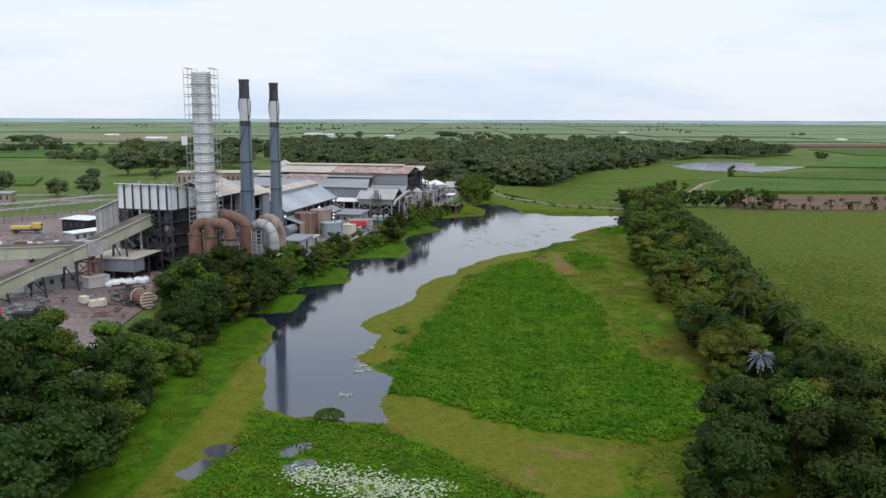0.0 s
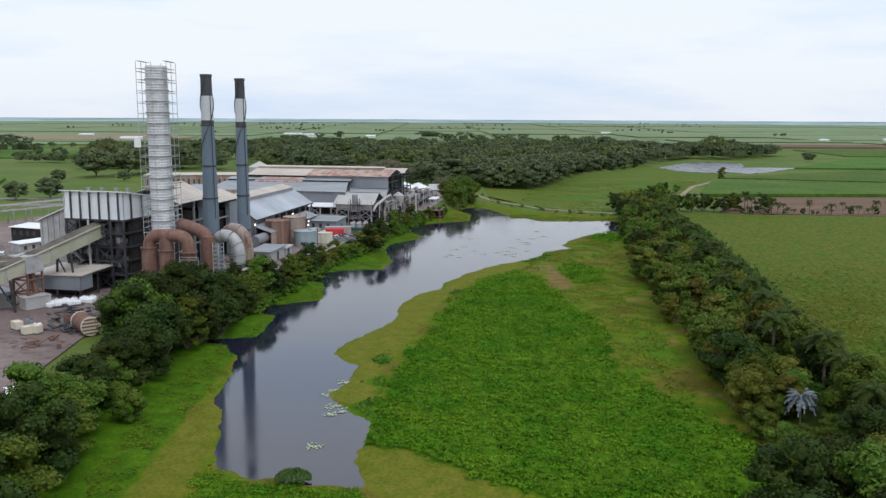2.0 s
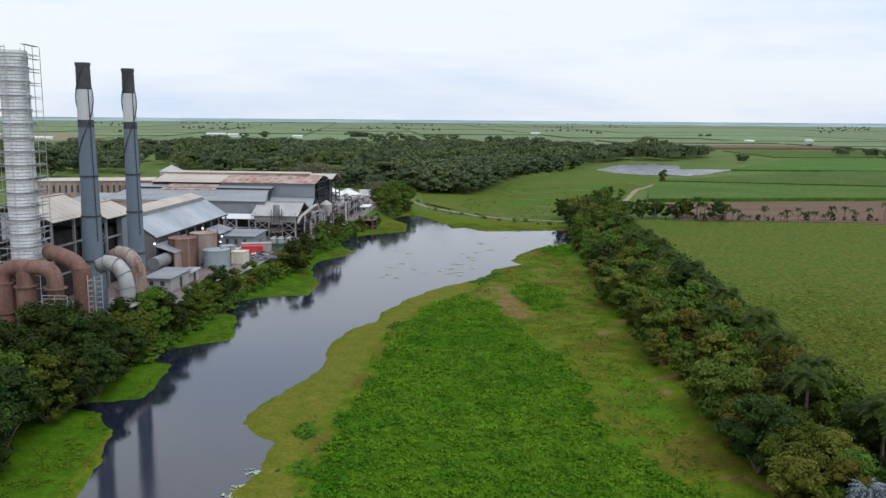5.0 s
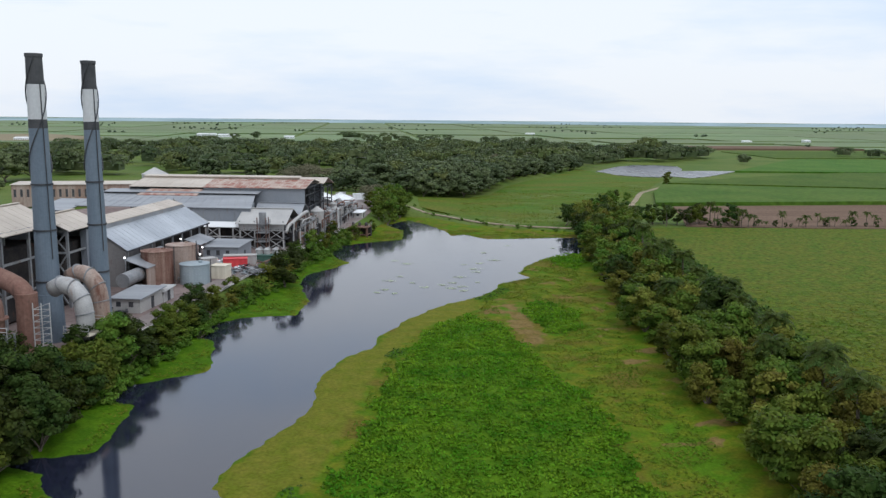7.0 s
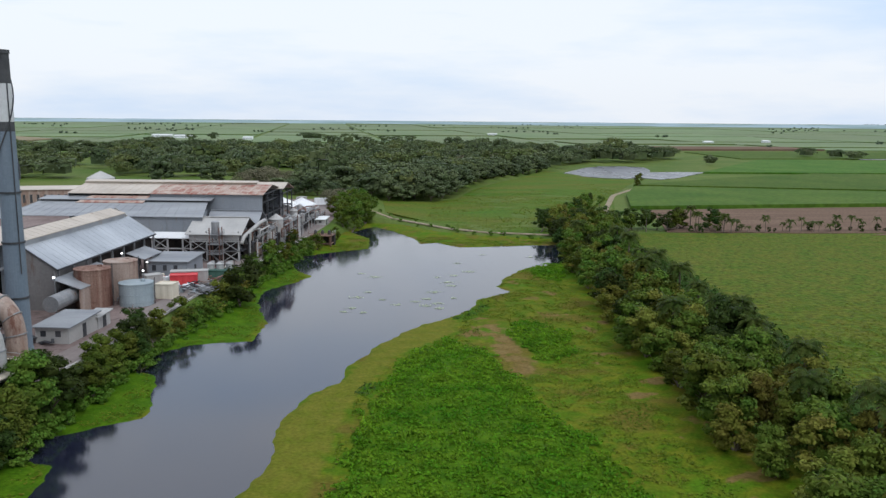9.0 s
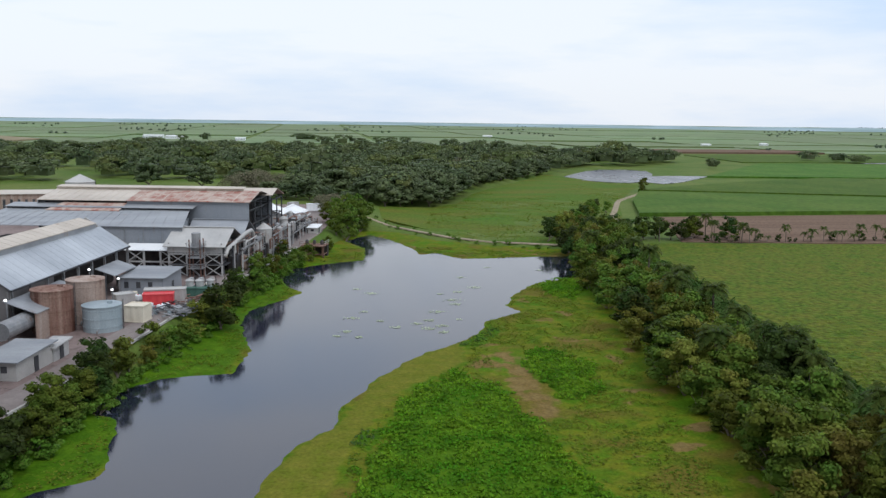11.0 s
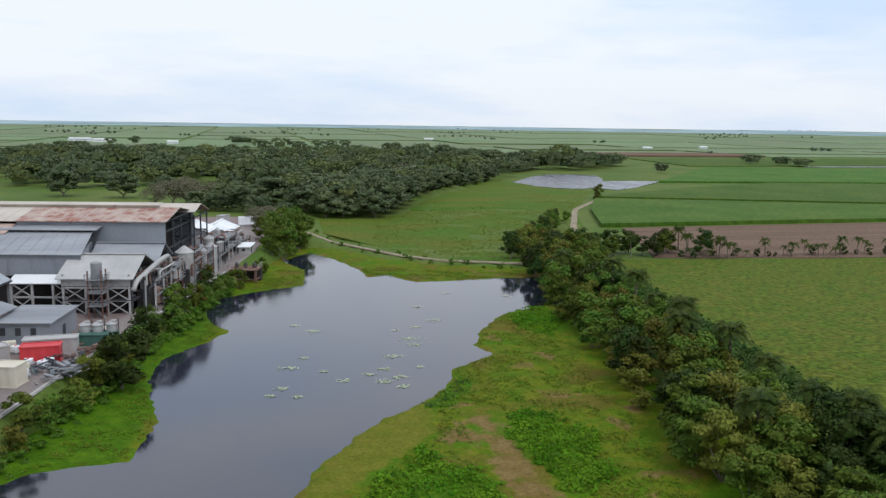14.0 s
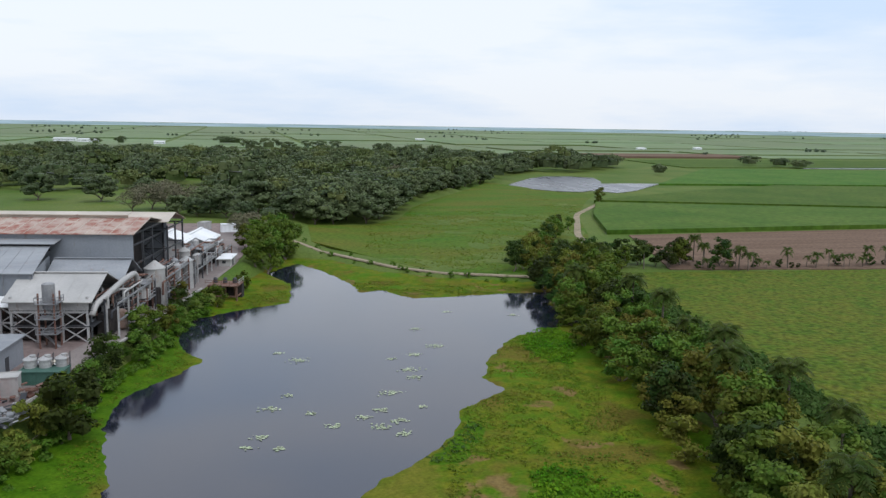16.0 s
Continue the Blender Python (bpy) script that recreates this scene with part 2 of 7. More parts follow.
M = {
    "grass": material("grass", (0.068, 0.120, 0.016), (0.120, 0.150, 0.032), 0.025, 0.8, bump=0.6, fine=1.5, spread=0.26, spec=0.10),
    "meadow": material("marsh_meadow", (0.056, 0.128, 0.008), (0.112, 0.116, 0.017), 0.035, 0.8, bump=0.7, fine=0.9, spread=0.34, streak=(0.6, 1.5, 1), spec=0.06),
    "cane": material("cane_canopy", (0.062, 0.108, 0.008), (0.108, 0.116, 0.014), 0.25, 0.8, bump=1.0, fine=0.9, spread=0.55, bump_dist=0.4, spec=0.06),
    "cane_far": material("far_cane", (0.048, 0.106, 0.010), (0.082, 0.132, 0.019), 0.03, 0.75, bump=0.6, fine=0.4, spread=0.34, per="object", bump_dist=0.3, spec=0.06),
    # paler and greyer than nearer cane: distance haze put into the base colour
    "cane_haze": material("hazed_plain_cane", (0.085, 0.140, 0.036), (0.135, 0.178, 0.060), 0.008, 0.55, bump=0.15, fine=0.3, spread=0.16, per="object", bump_dist=0.2, spec=0.14),
    "rush": material("rush_blade", (0.082, 0.150, 0.007), (0.150, 0.160, 0.014), 0.15, 0.7, bump=0, fine=2.0, spread=0.1, per="island", spec=0.1, thin=0.2),
    "cane_leaf": material("cane_leaf", (0.095, 0.160, 0.012), (0.165, 0.165, 0.022), 0.06, 0.6, bump=0, fine=2.0, spread=0.14, per="island", spec=0.06, thin=0.25),
    "soil": material("ploughed_soil", (0.130, 0.086, 0.060), (0.180, 0.124, 0.088), 0.05, 0.95, bump=0.8, fine=1.0, spread=0.26, streak=(0.3, 3, 1), spec=0.06),
    "stubble": material("dry_stubble", (0.20, 0.165, 0.095), (0.26, 0.21, 0.13), 0.02, 0.9, bump=0.4, fine=0.5, spread=0.16, spec=0.2),
    "dark_soil": material("wet_soil", (0.11, 0.07, 0.055), (0.16, 0.10, 0.08), 0.08, 0.95, bump=0.6, fine=1.4, spec=0.06),
    "yard": material("yard_dirt", (0.155, 0.112, 0.102), (0.245, 0.190, 0.172), 0.07, 0.85, bump=0.4, fine=1.2, spread=0.16, rust=((0.085, 0.065, 0.060), 0.42)),
    "track": material("dirt_track", (0.24, 0.195, 0.13), (0.33, 0.27, 0.19), 0.25, 0.95, bump=0.4, fine=2.5, spread=0.2, rust=((0.10, 0.12, 0.03), 0.45)),
    "concrete": material("concrete", (0.40, 0.38, 0.35), (0.50, 0.48, 0.45), 0.3, 0.85, bump=0.2, rust=((0.2, 0.17, 0.14), 0.3)),
    "bark": material("bark", (0.11, 0.085, 0.065), (0.19, 0.16, 0.13), 0.8, 0.95, bump=0.8, fine=7),
    "leaf_dark": material("dark_leaf", (0.024, 0.044, 0.009), (0.047, 0.068, 0.013), 0.35, 0.55, bump=0, fine=1.2, spread=0.22, per="leaf", thin=0.14, spec=0.06),
    "leaf_mid": material("mid_leaf", (0.058, 0.102, 0.012), (0.114, 0.145, 0.020), 0.35, 0.55, bump=0, fine=1.2, spread=0.2, per="leaf", thin=0.16, spec=0.06),
    "leaf_fresh": material("fresh_leaf", (0.068, 0.140, 0.014), (0.105, 0.180, 0.022), 0.25, 0.55, bump=0, fine=1.2, spread=0.16, per="island", thin=0.14, spec=0.06),
    # bluer than the bank trees' leaves, with some distance haze in the colour
    "leaf_wood": material("woodland_leaf", (0.056, 0.082, 0.034), (0.115, 0.142, 0.056), 0.045, 0.55, bump=0, fine=0.5, spread=0.2, per="island", thin=0.1, spec=0.18),
    "leaf_olive": material("olive_leaf", (0.106, 0.126, 0.016), (0.172, 0.166, 0.030), 0.35, 0.6, bump=0, fine=1.2, spread=0.2, per="leaf", thin=0.16, spec=0.06),
    "leaf_bright": material("bright_leaf", (0.064, 0.190, 0.004), (0.155, 0.270, 0.010), 0.14, 0.5, bump=0, fine=0.6, spread=0.30, per="island", thin=0.35, spec=0.08),
    # greyed and blued leaf: far haze painted into its colour
    "leaf_hazed": material("hazed_distant_leaf", (0.055, 0.085, 0.045), (0.080, 0.108, 0.060), 0.02, 0.5, bump=0, fine=0.3, spread=0.1, per="island", thin=0.2, spec=0.4),
    "leaf_silver": material("silver_leaf", (0.105, 0.128, 0.138), (0.185, 0.210, 0.220), 0.5, 0.5, bump=0, per="island"),
    "leaf_bare": material("dry_twig", (0.115, 0.115, 0.060), (0.185, 0.165, 0.105), 0.3, 0.8, bump=0, per="island", thin=0.1),
    "palm": material("palm_frond", (0.040, 0.066, 0.012), (0.075, 0.098, 0.018), 0.4, 0.5, bump=0, per="island", thin=0.3, spec=0.06),
    "white_clad": material("white_cladding", (0.74, 0.76, 0.78), (0.82, 0.83, 0.84), 0.2, 0.5, bump=0.1, fine=3, spread=0.03, streak=(1, 1, 0.15)),
    "blue_clad": material("blue_grey_cladding", (0.195, 0.210, 0.235), (0.265, 0.280, 0.300), 0.12, 0.5, bump=0.1, fine=3, spread=0.07, streak=(1, 1, 0.2), rust=((0.20, 0.175, 0.16), 0.28)),
    "grey_roof": material("grey_roof_sheet", (0.235, 0.245, 0.262), (0.335, 0.345, 0.358), 0.15, 0.45, 0.2, bump=0.1, fine=3, spread=0.07, streak=(0.5, 1.6, 1), rust=((0.27, 0.225, 0.195), 0.3)),
    "silver_roof": material("zinc_roof_sheet", (0.36, 0.38, 0.41), (0.54, 0.56, 0.585), 0.08, 0.30, 0.75, bump=0.05, fine=3, spread=0.05),
    "beige_roof": material("beige_roof_sheet", (0.43, 0.375, 0.315), (0.54, 0.48, 0.41), 0.12, 0.6, bump=0.1, fine=3, spread=0.06, rust=((0.33, 0.245, 0.19), 0.3)),
    "rust_roof": material("rusted_roof_sheet", (0.36, 0.26, 0.215), (0.46, 0.37, 0.31), 0.10, 0.75, bump=0.1, fine=3, spread=0.06, streak=(2, 0.6, 1), rust=((0.27, 0.10, 0.07), 0.62)),
    "white_roof": material("white_roof_sheet", (0.72, 0.73, 0.73), (0.82, 0.82, 0.81), 0.12, 0.5, bump=0.1, fine=3, spread=0.04, rust=((0.5, 0.44, 0.38), 0.1)),
    "dirty_clad": material("stained_grey_cladding", (0.150, 0.142, 0.142), (0.225, 0.212, 0.205), 0.15, 0.7, bump=0.1, fine=3, spread=0.1, streak=(1, 1, 0.3), rust=((0.15, 0.10, 0.08), 0.38)),
    "leaf_wood_light": material("light_woodland_leaf", (0.080, 0.110, 0.034), (0.140, 0.160, 0.052), 0.05, 0.55, bump=0, fine=0.5, spread=0.2, per="island", thin=0.1, spec=0.12),
    "dark_steel": material("dark_steel", (0.045, 0.048, 0.055), (0.085, 0.085, 0.09), 0.5, 0.6, 0.3, bump=0.1, rust=(RUST, 0.25)),
    "grey_steel": material("grey_steel", (0.22, 0.225, 0.235), (0.32, 0.32, 0.32), 0.5, 0.55, 0.3, bump=0.1, rust=((0.20, 0.13, 0.095), 0.35)),
    "pan_roof": material("weathered_roof_sheet", (0.37, 0.36, 0.345), (0.48, 0.465, 0.44), 0.12, 0.55, 0.1, bump=0.1, fine=3, spread=0.06, rust=((0.33, 0.26, 0.21), 0.25)),
    "pale_steel": material("pale_steel", (0.33, 0.325, 0.32), (0.47, 0.46, 0.445), 0.4, 0.6, 0.1, bump=0.1, rust=((0.28, 0.19, 0.145), 0.35)),
    # near-black base paints the shade inside open bays; the stains are rust
    "interior_shade": material("painted_shade_plant", (0.020, 0.019, 0.020), (0.048, 0.040, 0.036), 0.5, 0.9, bump=0.3, spread=0.3, rust=((0.10, 0.045, 0.03), 0.35)),
    "rust_pipe": material("rusty_duct", (0.155, 0.080, 0.060), (0.220, 0.130, 0.100), 0.45, 0.8, bump=0.2, fine=3, spread=0.18, streak=(1, 1, 0.4), rust=((0.09, 0.05, 0.042), 0.45)),
    "rust_tank": material("rusted_tank", (0.130, 0.055, 0.038), (0.270, 0.180, 0.140), 0.9, 0.85, bump=0.2, fine=4, spread=0.2, streak=(1, 1, 0.06), rust=((0.085, 0.034, 0.024), 0.45)),
    "pale_tank": material("stained_tank", (0.26, 0.175, 0.135), (0.38, 0.31, 0.265), 0.8, 0.8, bump=0.2, fine=4, spread=0.16, streak=(1, 1, 0.08), rust=((0.15, 0.07, 0.048), 0.42)),
    "blue_tank": material("blue_grey_tank", (0.25, 0.30, 0.325), (0.34, 0.39, 0.41), 0.4, 0.5, bump=0.1, spread=0.1, streak=(1, 1, 0.2), rust=((0.2, 0.19, 0.18), 0.25)),
    "stack_white": material("lagged_stack", (0.56, 0.56, 0.58), (0.70, 0.69, 0.69), 0.35, 0.6, 0.1, bump=0.2, fine=3, streak=(1, 1, 0.5), rust=((0.42, 0.36, 0.32), 0.2)),
    "stack_grey": material("grey_painted_stack", (0.115, 0.150, 0.190), (0.165, 0.200, 0.240), 0.25, 0.6, bump=0.1, fine=3, streak=(1, 1, 0.15), spread=0.08),
    "stack_pale": material("pale_painted_band", (0.50, 0.51, 0.52), (0.60, 0.60, 0.60), 0.25, 0.6, bump=0.1, fine=3, streak=(1, 1, 0.15), spread=0.06),
    "stack_soot": material("sooty_cap", (0.05, 0.052, 0.056), (0.085, 0.085, 0.088), 0.4, 0.8, bump=0.2),
    "red": material("red_paint", (0.55, 0.045, 0.055), (0.62, 0.07, 0.07), 0.4, 0.5, bump=0.1, spread=0.05),
    "cream": material("cream_paint", (0.60, 0.54, 0.43), (0.68, 0.62, 0.50), 0.3, 0.6, bump=0.1, spread=0.06),
    "gallery": material("conveyor_cladding", (0.36, 0.36, 0.25), (0.46, 0.45, 0.34), 0.2, 0.6, bump=0.1, spread=0.06, rust=((0.30, 0.25, 0.17), 0.3)),
    "green_paint": material("dark_green_paint", (0.05, 0.11, 0.085), (0.07, 0.14, 0.11), 0.4, 0.5, bump=0.1),
    "yellow": material("yellow_paint", (0.55, 0.40, 0.06), (0.62, 0.47, 0.10), 0.4, 0.5, bump=0.1),
    "rubber": material("rubber", (0.02, 0.02, 0.02), (0.035, 0.035, 0.035), 1.0, 0.9, bump=0.1),
    "pad": material("lily_pad", (0.30, 0.36, 0.20), (0.46, 0.50, 0.33), 0.8, 0.45, bump=0.1, per="island"),
    "gallery_roof": material("dusty_conveyor_roof", (0.20, 0.175, 0.150), (0.29, 0.255, 0.215), 0.3, 0.8, bump=0.1, spread=0.1, rust=((0.12, 0.095, 0.08), 0.35)),
    "reed": material("tall_grass_blade", (0.045, 0.092, 0.018), (0.080, 0.128, 0.030), 0.2, 0.6, bump=0, fine=1.5, spread=0.15, per="island", spec=0.06, thin=0.25),
    "asphalt": material("worn_road", (0.185, 0.152, 0.140), (0.255, 0.220, 0.203), 0.15, 0.9, bump=0.3, fine=2.5),
}


def water_material(calm=0.11, still=0.05):
    """Dark water; gusts roughen it in long bands up to the given value."""
    m = bpy.data.materials.new("still_dark_water")
    m.use_nodes = True
    n, l = m.node_tree.nodes, m.node_tree.links
    p = n["Principled BSDF"]
    p.inputs["Base Color"].default_value = (0.015, 0.017, 0.032, 1)
    p.inputs["IOR"].default_value = 1.80
    co, t1, t2, bp = n.new("ShaderNodeNewGeometry"), n.new("ShaderNodeTexNoise"), n.new("ShaderNodeTexNoise"), n.new("ShaderNodeBump")
    t1.inputs["Scale"].default_value, t1.inputs["Detail"].default_value = 4.5, 3
    t2.inputs["Scale"].default_value, t2.inputs["Detail"].default_value = 0.06, 2
    mr = n.new("ShaderNodeMath")
    mr.operation = "MULTIPLY"
    l.new(co.outputs["Position"], t1.inputs["Vector"]), l.new(co.outputs["Position"], t2.inputs["Vector"])
    l.new(t1.outputs["Fac"], mr.inputs[0]), l.new(t2.outputs["Fac"], mr.inputs[1])
    gust, gm, gr = n.new("ShaderNodeTexNoise"), n.new("ShaderNodeMapping"), n.new("ShaderNodeMapRange")
    gm.inputs["Scale"].default_value, gm.inputs["Rotation"].default_value = (0.11, 0.022, 1), (0, 0, radians(24))
    gust.inputs["Scale"].default_value, gust.inputs["Detail"].default_value = 1.0, 3
    gr.inputs[1].default_value, gr.inputs[2].default_value, gr.inputs[3].default_value, gr.inputs[4].default_value = 0.38, 0.62, still, calm
    l.new(co.outputs["Position"], gm.inputs[0]), l.new(gm.outputs[0], gust.inputs["Vector"])
    l.new(gust.outputs["Fac"], gr.inputs[0]), l.new(gr.outputs[0], p.inputs["Roughness"])
    bp.inputs["Strength"].default_value, bp.inputs["Distance"].default_value = 0.12, 0.04
    l.new(mr.outputs[0], bp.inputs["Height"]), l.new(bp.outputs[0], p.inputs["Normal"])
    return m


def marsh_material():
    """Floating plants: rush green, with lush, olive and brown stands where the vertex weights say they grow."""
    m = bpy.data.materials.new("floating_plants")
    m.use_nodes = True
    n, l = m.node_tree.nodes, m.node_tree.links
    p = n["Principled BSDF"]
    p.inputs["Roughness"].default_value, p.inputs["Specular IOR Level"].default_value = 0.85, 0.05
    co = n.new("ShaderNodeNewGeometry")
    at = n.new("ShaderNodeAttribute")
    at.attribute_name = "stand"
    sp = n.new("ShaderNodeSeparateColor")
    l.new(at.outputs["Color"], sp.inputs[0])
    tex = []
    for scale, detail in ((0.10, 6), (0.45, 6), (2.6, 5)):
        t = n.new("ShaderNodeTexNoise")
        t.inputs["Scale"].default_value, t.inputs["Detail"].default_value = scale, detail
        l.new(co.outputs["Position"], t.inputs["Vector"])
        tex.append(t.outputs["Fac"])

    def blend(fac, a, b):
        x = n.new("ShaderNodeMixRGB")
        for sock, v in zip((0, 1, 2), (fac, a, b)):
            if isinstance(v, tuple):
                x.inputs[sock].default_value = (*v, 1)
            else:
                l.new(v, x.inputs[sock])
        return x.outputs[0]

    def ramp(v, lo, hi):
        r = n.new("ShaderNodeMapRange")
        r.inputs[1].default_value, r.inputs[2].default_value = lo, hi
        l.new(v, r.inputs[0])
        return r.outputs[0]

    def add(a, b, k):
        x = n.new("ShaderNodeMath")
        x.operation = "MULTIPLY_ADD"
        l.new(b, x.inputs[0])
        x.inputs[1].default_value = k
        l.new(a, x.inputs[2])
        return x.outputs[0]

    base = blend(ramp(tex[1], 0.38, 0.62), (0.066, 0.120, 0.004), (0.120, 0.136, 0.008))
    base = blend(ramp(tex[0], 0.52, 0.62), base, (0.112, 0.098, 0.014))
    base = blend(ramp(tex[0], 0.44, 0.36), base, (0.066, 0.138, 0.004))
    lush = blend(ramp(tex[1], 0.35, 0.65), (0.036, 0.092, 0.002), (0.072, 0.140, 0.004))
    olive = blend(ramp(tex[1], 0.35, 0.65), (0.100, 0.120, 0.009), (0.136, 0.134, 0.016))
    brown = blend(ramp(tex[1], 0.35, 0.65), (0.135, 0.090, 0.026), (0.175, 0.125, 0.045))
    col = blend(ramp(add(sp.outputs[1], tex[1], 0.7), 0.70, 0.95), base, olive)
    col = blend(ramp(add(sp.outputs[2], tex[1], 0.9), 0.80, 1.05), col, brown)
    col = blend(ramp(add(sp.outputs[0], tex[1], 0.6), 0.72, 0.92), col, lush)
    hsv, v = n.new("ShaderNodeHueSaturation"), n.new("ShaderNodeMapRange")
    v.inputs[3].default_value, v.inputs[4].default_value = 0.45, 1.62
    l.new(tex[2], v.inputs[0]), l.new(v.outputs[0], hsv.inputs["Value"]), l.new(col, hsv.inputs["Color"])
    l.new(hsv.outputs[0], p.inputs["Base Color"])
    bp = n.new("ShaderNodeBump")
    bp.inputs["Strength"].default_value, bp.inputs["Distance"].default_value = 0.7, 0.12
    l.new(tex[2], bp.inputs["Height"]), l.new(bp.outputs[0], p.inputs["Normal"])
    return m


def glow_material():
    m = bpy.data.materials.new("lit_lamp")
    m.use_nodes = True
    p = m.node_tree.nodes["Principled BSDF"]
    p.inputs["Emission Color"].default_value, p.inputs["Emission Strength"].default_value = (1.0, 0.95, 0.85, 1), 3.0
    return m


M["lamp"] = glow_material()
M["water"] = water_material()
M["pond"] = water_material(0.34, 0.24)
M["pond"].name = "ruffled_pond_water"
M["marsh"] = marsh_material()


# ---- mesh tools ----
def mesh_of(name, bm, mat):
    me = bpy.data.meshes.new(name)
    bm.to_mesh(me)
    bm.free()
    for m in (mat if isinstance(mat, (list, tuple)) else [mat]):
        me.materials.append(m)
    return me


def part(name, bm, mat, parent=None, label="", smooth=False):
    ob = new(name, mesh_of(name, bm, mat))
    if parent is not None:
        ob.parent = parent
    if label:
        ob["label"] = label
    if smooth:
        for f in ob.data.polygons:
            f.use_smooth = True
    return ob


def quads(name, co, faces, mat, smooth=False):
    """A mesh from arrays: co (n, 3), faces (m, 4)."""
    me = bpy.data.meshes.new(name)
    me.vertices.add(len(co))
    me.vertices.foreach_set("co", np.asarray(co, dtype=np.float32).ravel())
    me.loops.add(faces.size)
    me.loops.foreach_set("vertex_index", np.asarray(faces, dtype=np.int32).ravel())
    me.polygons.add(len(faces))
    me.polygons.foreach_set("loop_start", np.arange(0, faces.size, 4, dtype=np.int32))
    if smooth:
        me.polygons.foreach_set("use_smooth", np.ones(len(faces), dtype=bool))
    me.update(calc_edges=True)
    me.materials.append(mat)
    return me


def box(bm, lo, hi, bevel=0.0):
    (x0, y0, z0), (x1, y1, z1) = lo, hi
    v = [bm.verts.new(c) for c in ((x0, y0, z0), (x1, y0, z0), (x1, y1, z0), (x0, y1, z0), (x0, y0, z1), (x1, y0, z1), (x1, y1, z1), (x0, y1, z1))]
    fs = [bm.faces.new([v[i] for i in f]) for f in ((3, 2, 1, 0), (4, 5, 6, 7), (0, 1, 5, 4), (1, 2, 6, 5), (2, 3, 7, 6), (3, 0, 4, 7))]
    if bevel:
        bmesh.ops.bevel(bm, geom=list({e for f in fs for e in f.edges}), offset=bevel, segments=1, affect="EDGES")
    return bm


def slab(bm, corners, thick):
    """A sheet of any four-or-more cornered outline, thick downwards."""
    top = [bm.verts.new(c) for c in corners]
    low = [bm.verts.new((c[0], c[1], c[2] - thick)) for c in corners]
    bm.faces.new(top)
    bm.faces.new(low[::-1])
    for i in range(len(top)):
        j = (i + 1) % len(top)
        bm.faces.new((top[i], low[i], low[j], top[j]))
    return bm


def beam(bm, a, b, w=0.25, d=None):
    """A straight bar of square section from a to b."""
    a, b, d = Vector(a), Vector(b), d or w
    way = (b - a).normalized()
    side = way.cross(Vector((0, 0, 1)))
    side = side.normalized() if side.length > 1e-3 else Vector((1, 0, 0))
    up = side.cross(way)
    ring = [side * (w / 2 * i) + up * (d / 2 * j) for i, j in ((-1, -1), (1, -1), (1, 1), (-1, 1))]
    va, vb = [bm.verts.new(a + r) for r in ring], [bm.verts.new(b + r) for r in ring]
    bm.faces.new(va[::-1]), bm.faces.new(vb)
    for i in range(4):
        bm.faces.new((va[i], va[(i + 1) % 4], vb[(i + 1) % 4], vb[i]))
    return bm


def tube(bm, path, radii, seg=14, caps=True):
    """A round pipe along the points of path."""
    pts = [Vector(p) for p in path]
    radii = radii if isinstance(radii, (list, tuple)) else [radii] * len(pts)
    rings, ref = [], None
    for i, p in enumerate(pts):
        way = (pts[min(i + 1, len(pts) - 1)] - pts[max(i - 1, 0)]).normalized()
        if ref is None:
            ref = way.orthogonal().normalized()
        ref = (ref - way * ref.dot(way)).normalized()
        other = way.cross(ref)
        rings.append([bm.verts.new(p + (ref * math.cos(k * 2 * math.pi / seg) + other * math.sin(k * 2 * math.pi / seg)) * radii[i]) for k in range(seg)])
    for ra, rb in zip(rings, rings[1:]):
        for k in range(seg):
            bm.faces.new((ra[k], ra[(k + 1) % seg], rb[(k + 1) % seg], rb[k]))
    if caps:
        bm.faces.new(rings[0][::-1]), bm.faces.new(rings[-1])
    return bm


def bend(points, radius=2.0, n=6):
    """The corners of a polyline rounded off."""
    pts = [Vector(p) for p in points]
    out = [pts[0]]
    for a, b, c in zip(pts, pts[1:], pts[2:]):
        ra = min(radius, (a - b).length * 0.49, (c - b).length * 0.49)
        p, q = b + (a - b).normalized() * ra, b + (c - b).normalized() * ra
        for i in range(n + 1):
            s = i / n
            out.append(p.lerp(b, s).lerp(b.lerp(q, s), s))
    return out + [pts[-1]]


def base(name, x, y, z, rz=0.0):
    ob = new(name)
    ob.empty_display_size = 0.3
    ob.matrix_world = pose(x, y, z, 0, 0, rz)
    return ob


def distance(px, py, ring, closed=True):
    """Signed distance from points to a ring: positive inside."""
    r = np.array(ring, dtype=float)
    a, b = r, np.roll(r, -1, axis=0)
    if not closed:
        a, b = r[:-1], r[1:]
    best = np.full(px.shape, 1e9)
    inside = np.zeros(px.shape, dtype=bool)
    for (ax, ay), (bx, by) in zip(a, b):
        dx, dy = bx - ax, by - ay
        s = np.clip(((px - ax) * dx + (py - ay) * dy) / (dx * dx + dy * dy + 1e-9), 0, 1)
        best = np.minimum(best, np.hypot(px - ax - s * dx, py - ay - s * dy))
        hit = ((ay > py) != (by > py)) & (px < (bx - ax) * (py - ay) / (by - ay + 1e-12) + ax)
        inside ^= hit
    return np.where(inside, best, -best) if closed else best


def ripple(px, py, s):
    """A smooth, cheap noise of about -1 to 1."""
    x, y = px / s, py / s
    return (np.sin(x * 1.7 + 1.3 * np.sin(y * 1.1 + 0.5)) + np.sin(y * 2.1 + 1.7 * np.sin(x * 0.9 + 2.0)) + np.sin((x + y) * 3.3 + 2.0 * np.sin(x * 1.9 - y * 1.4))) / 3


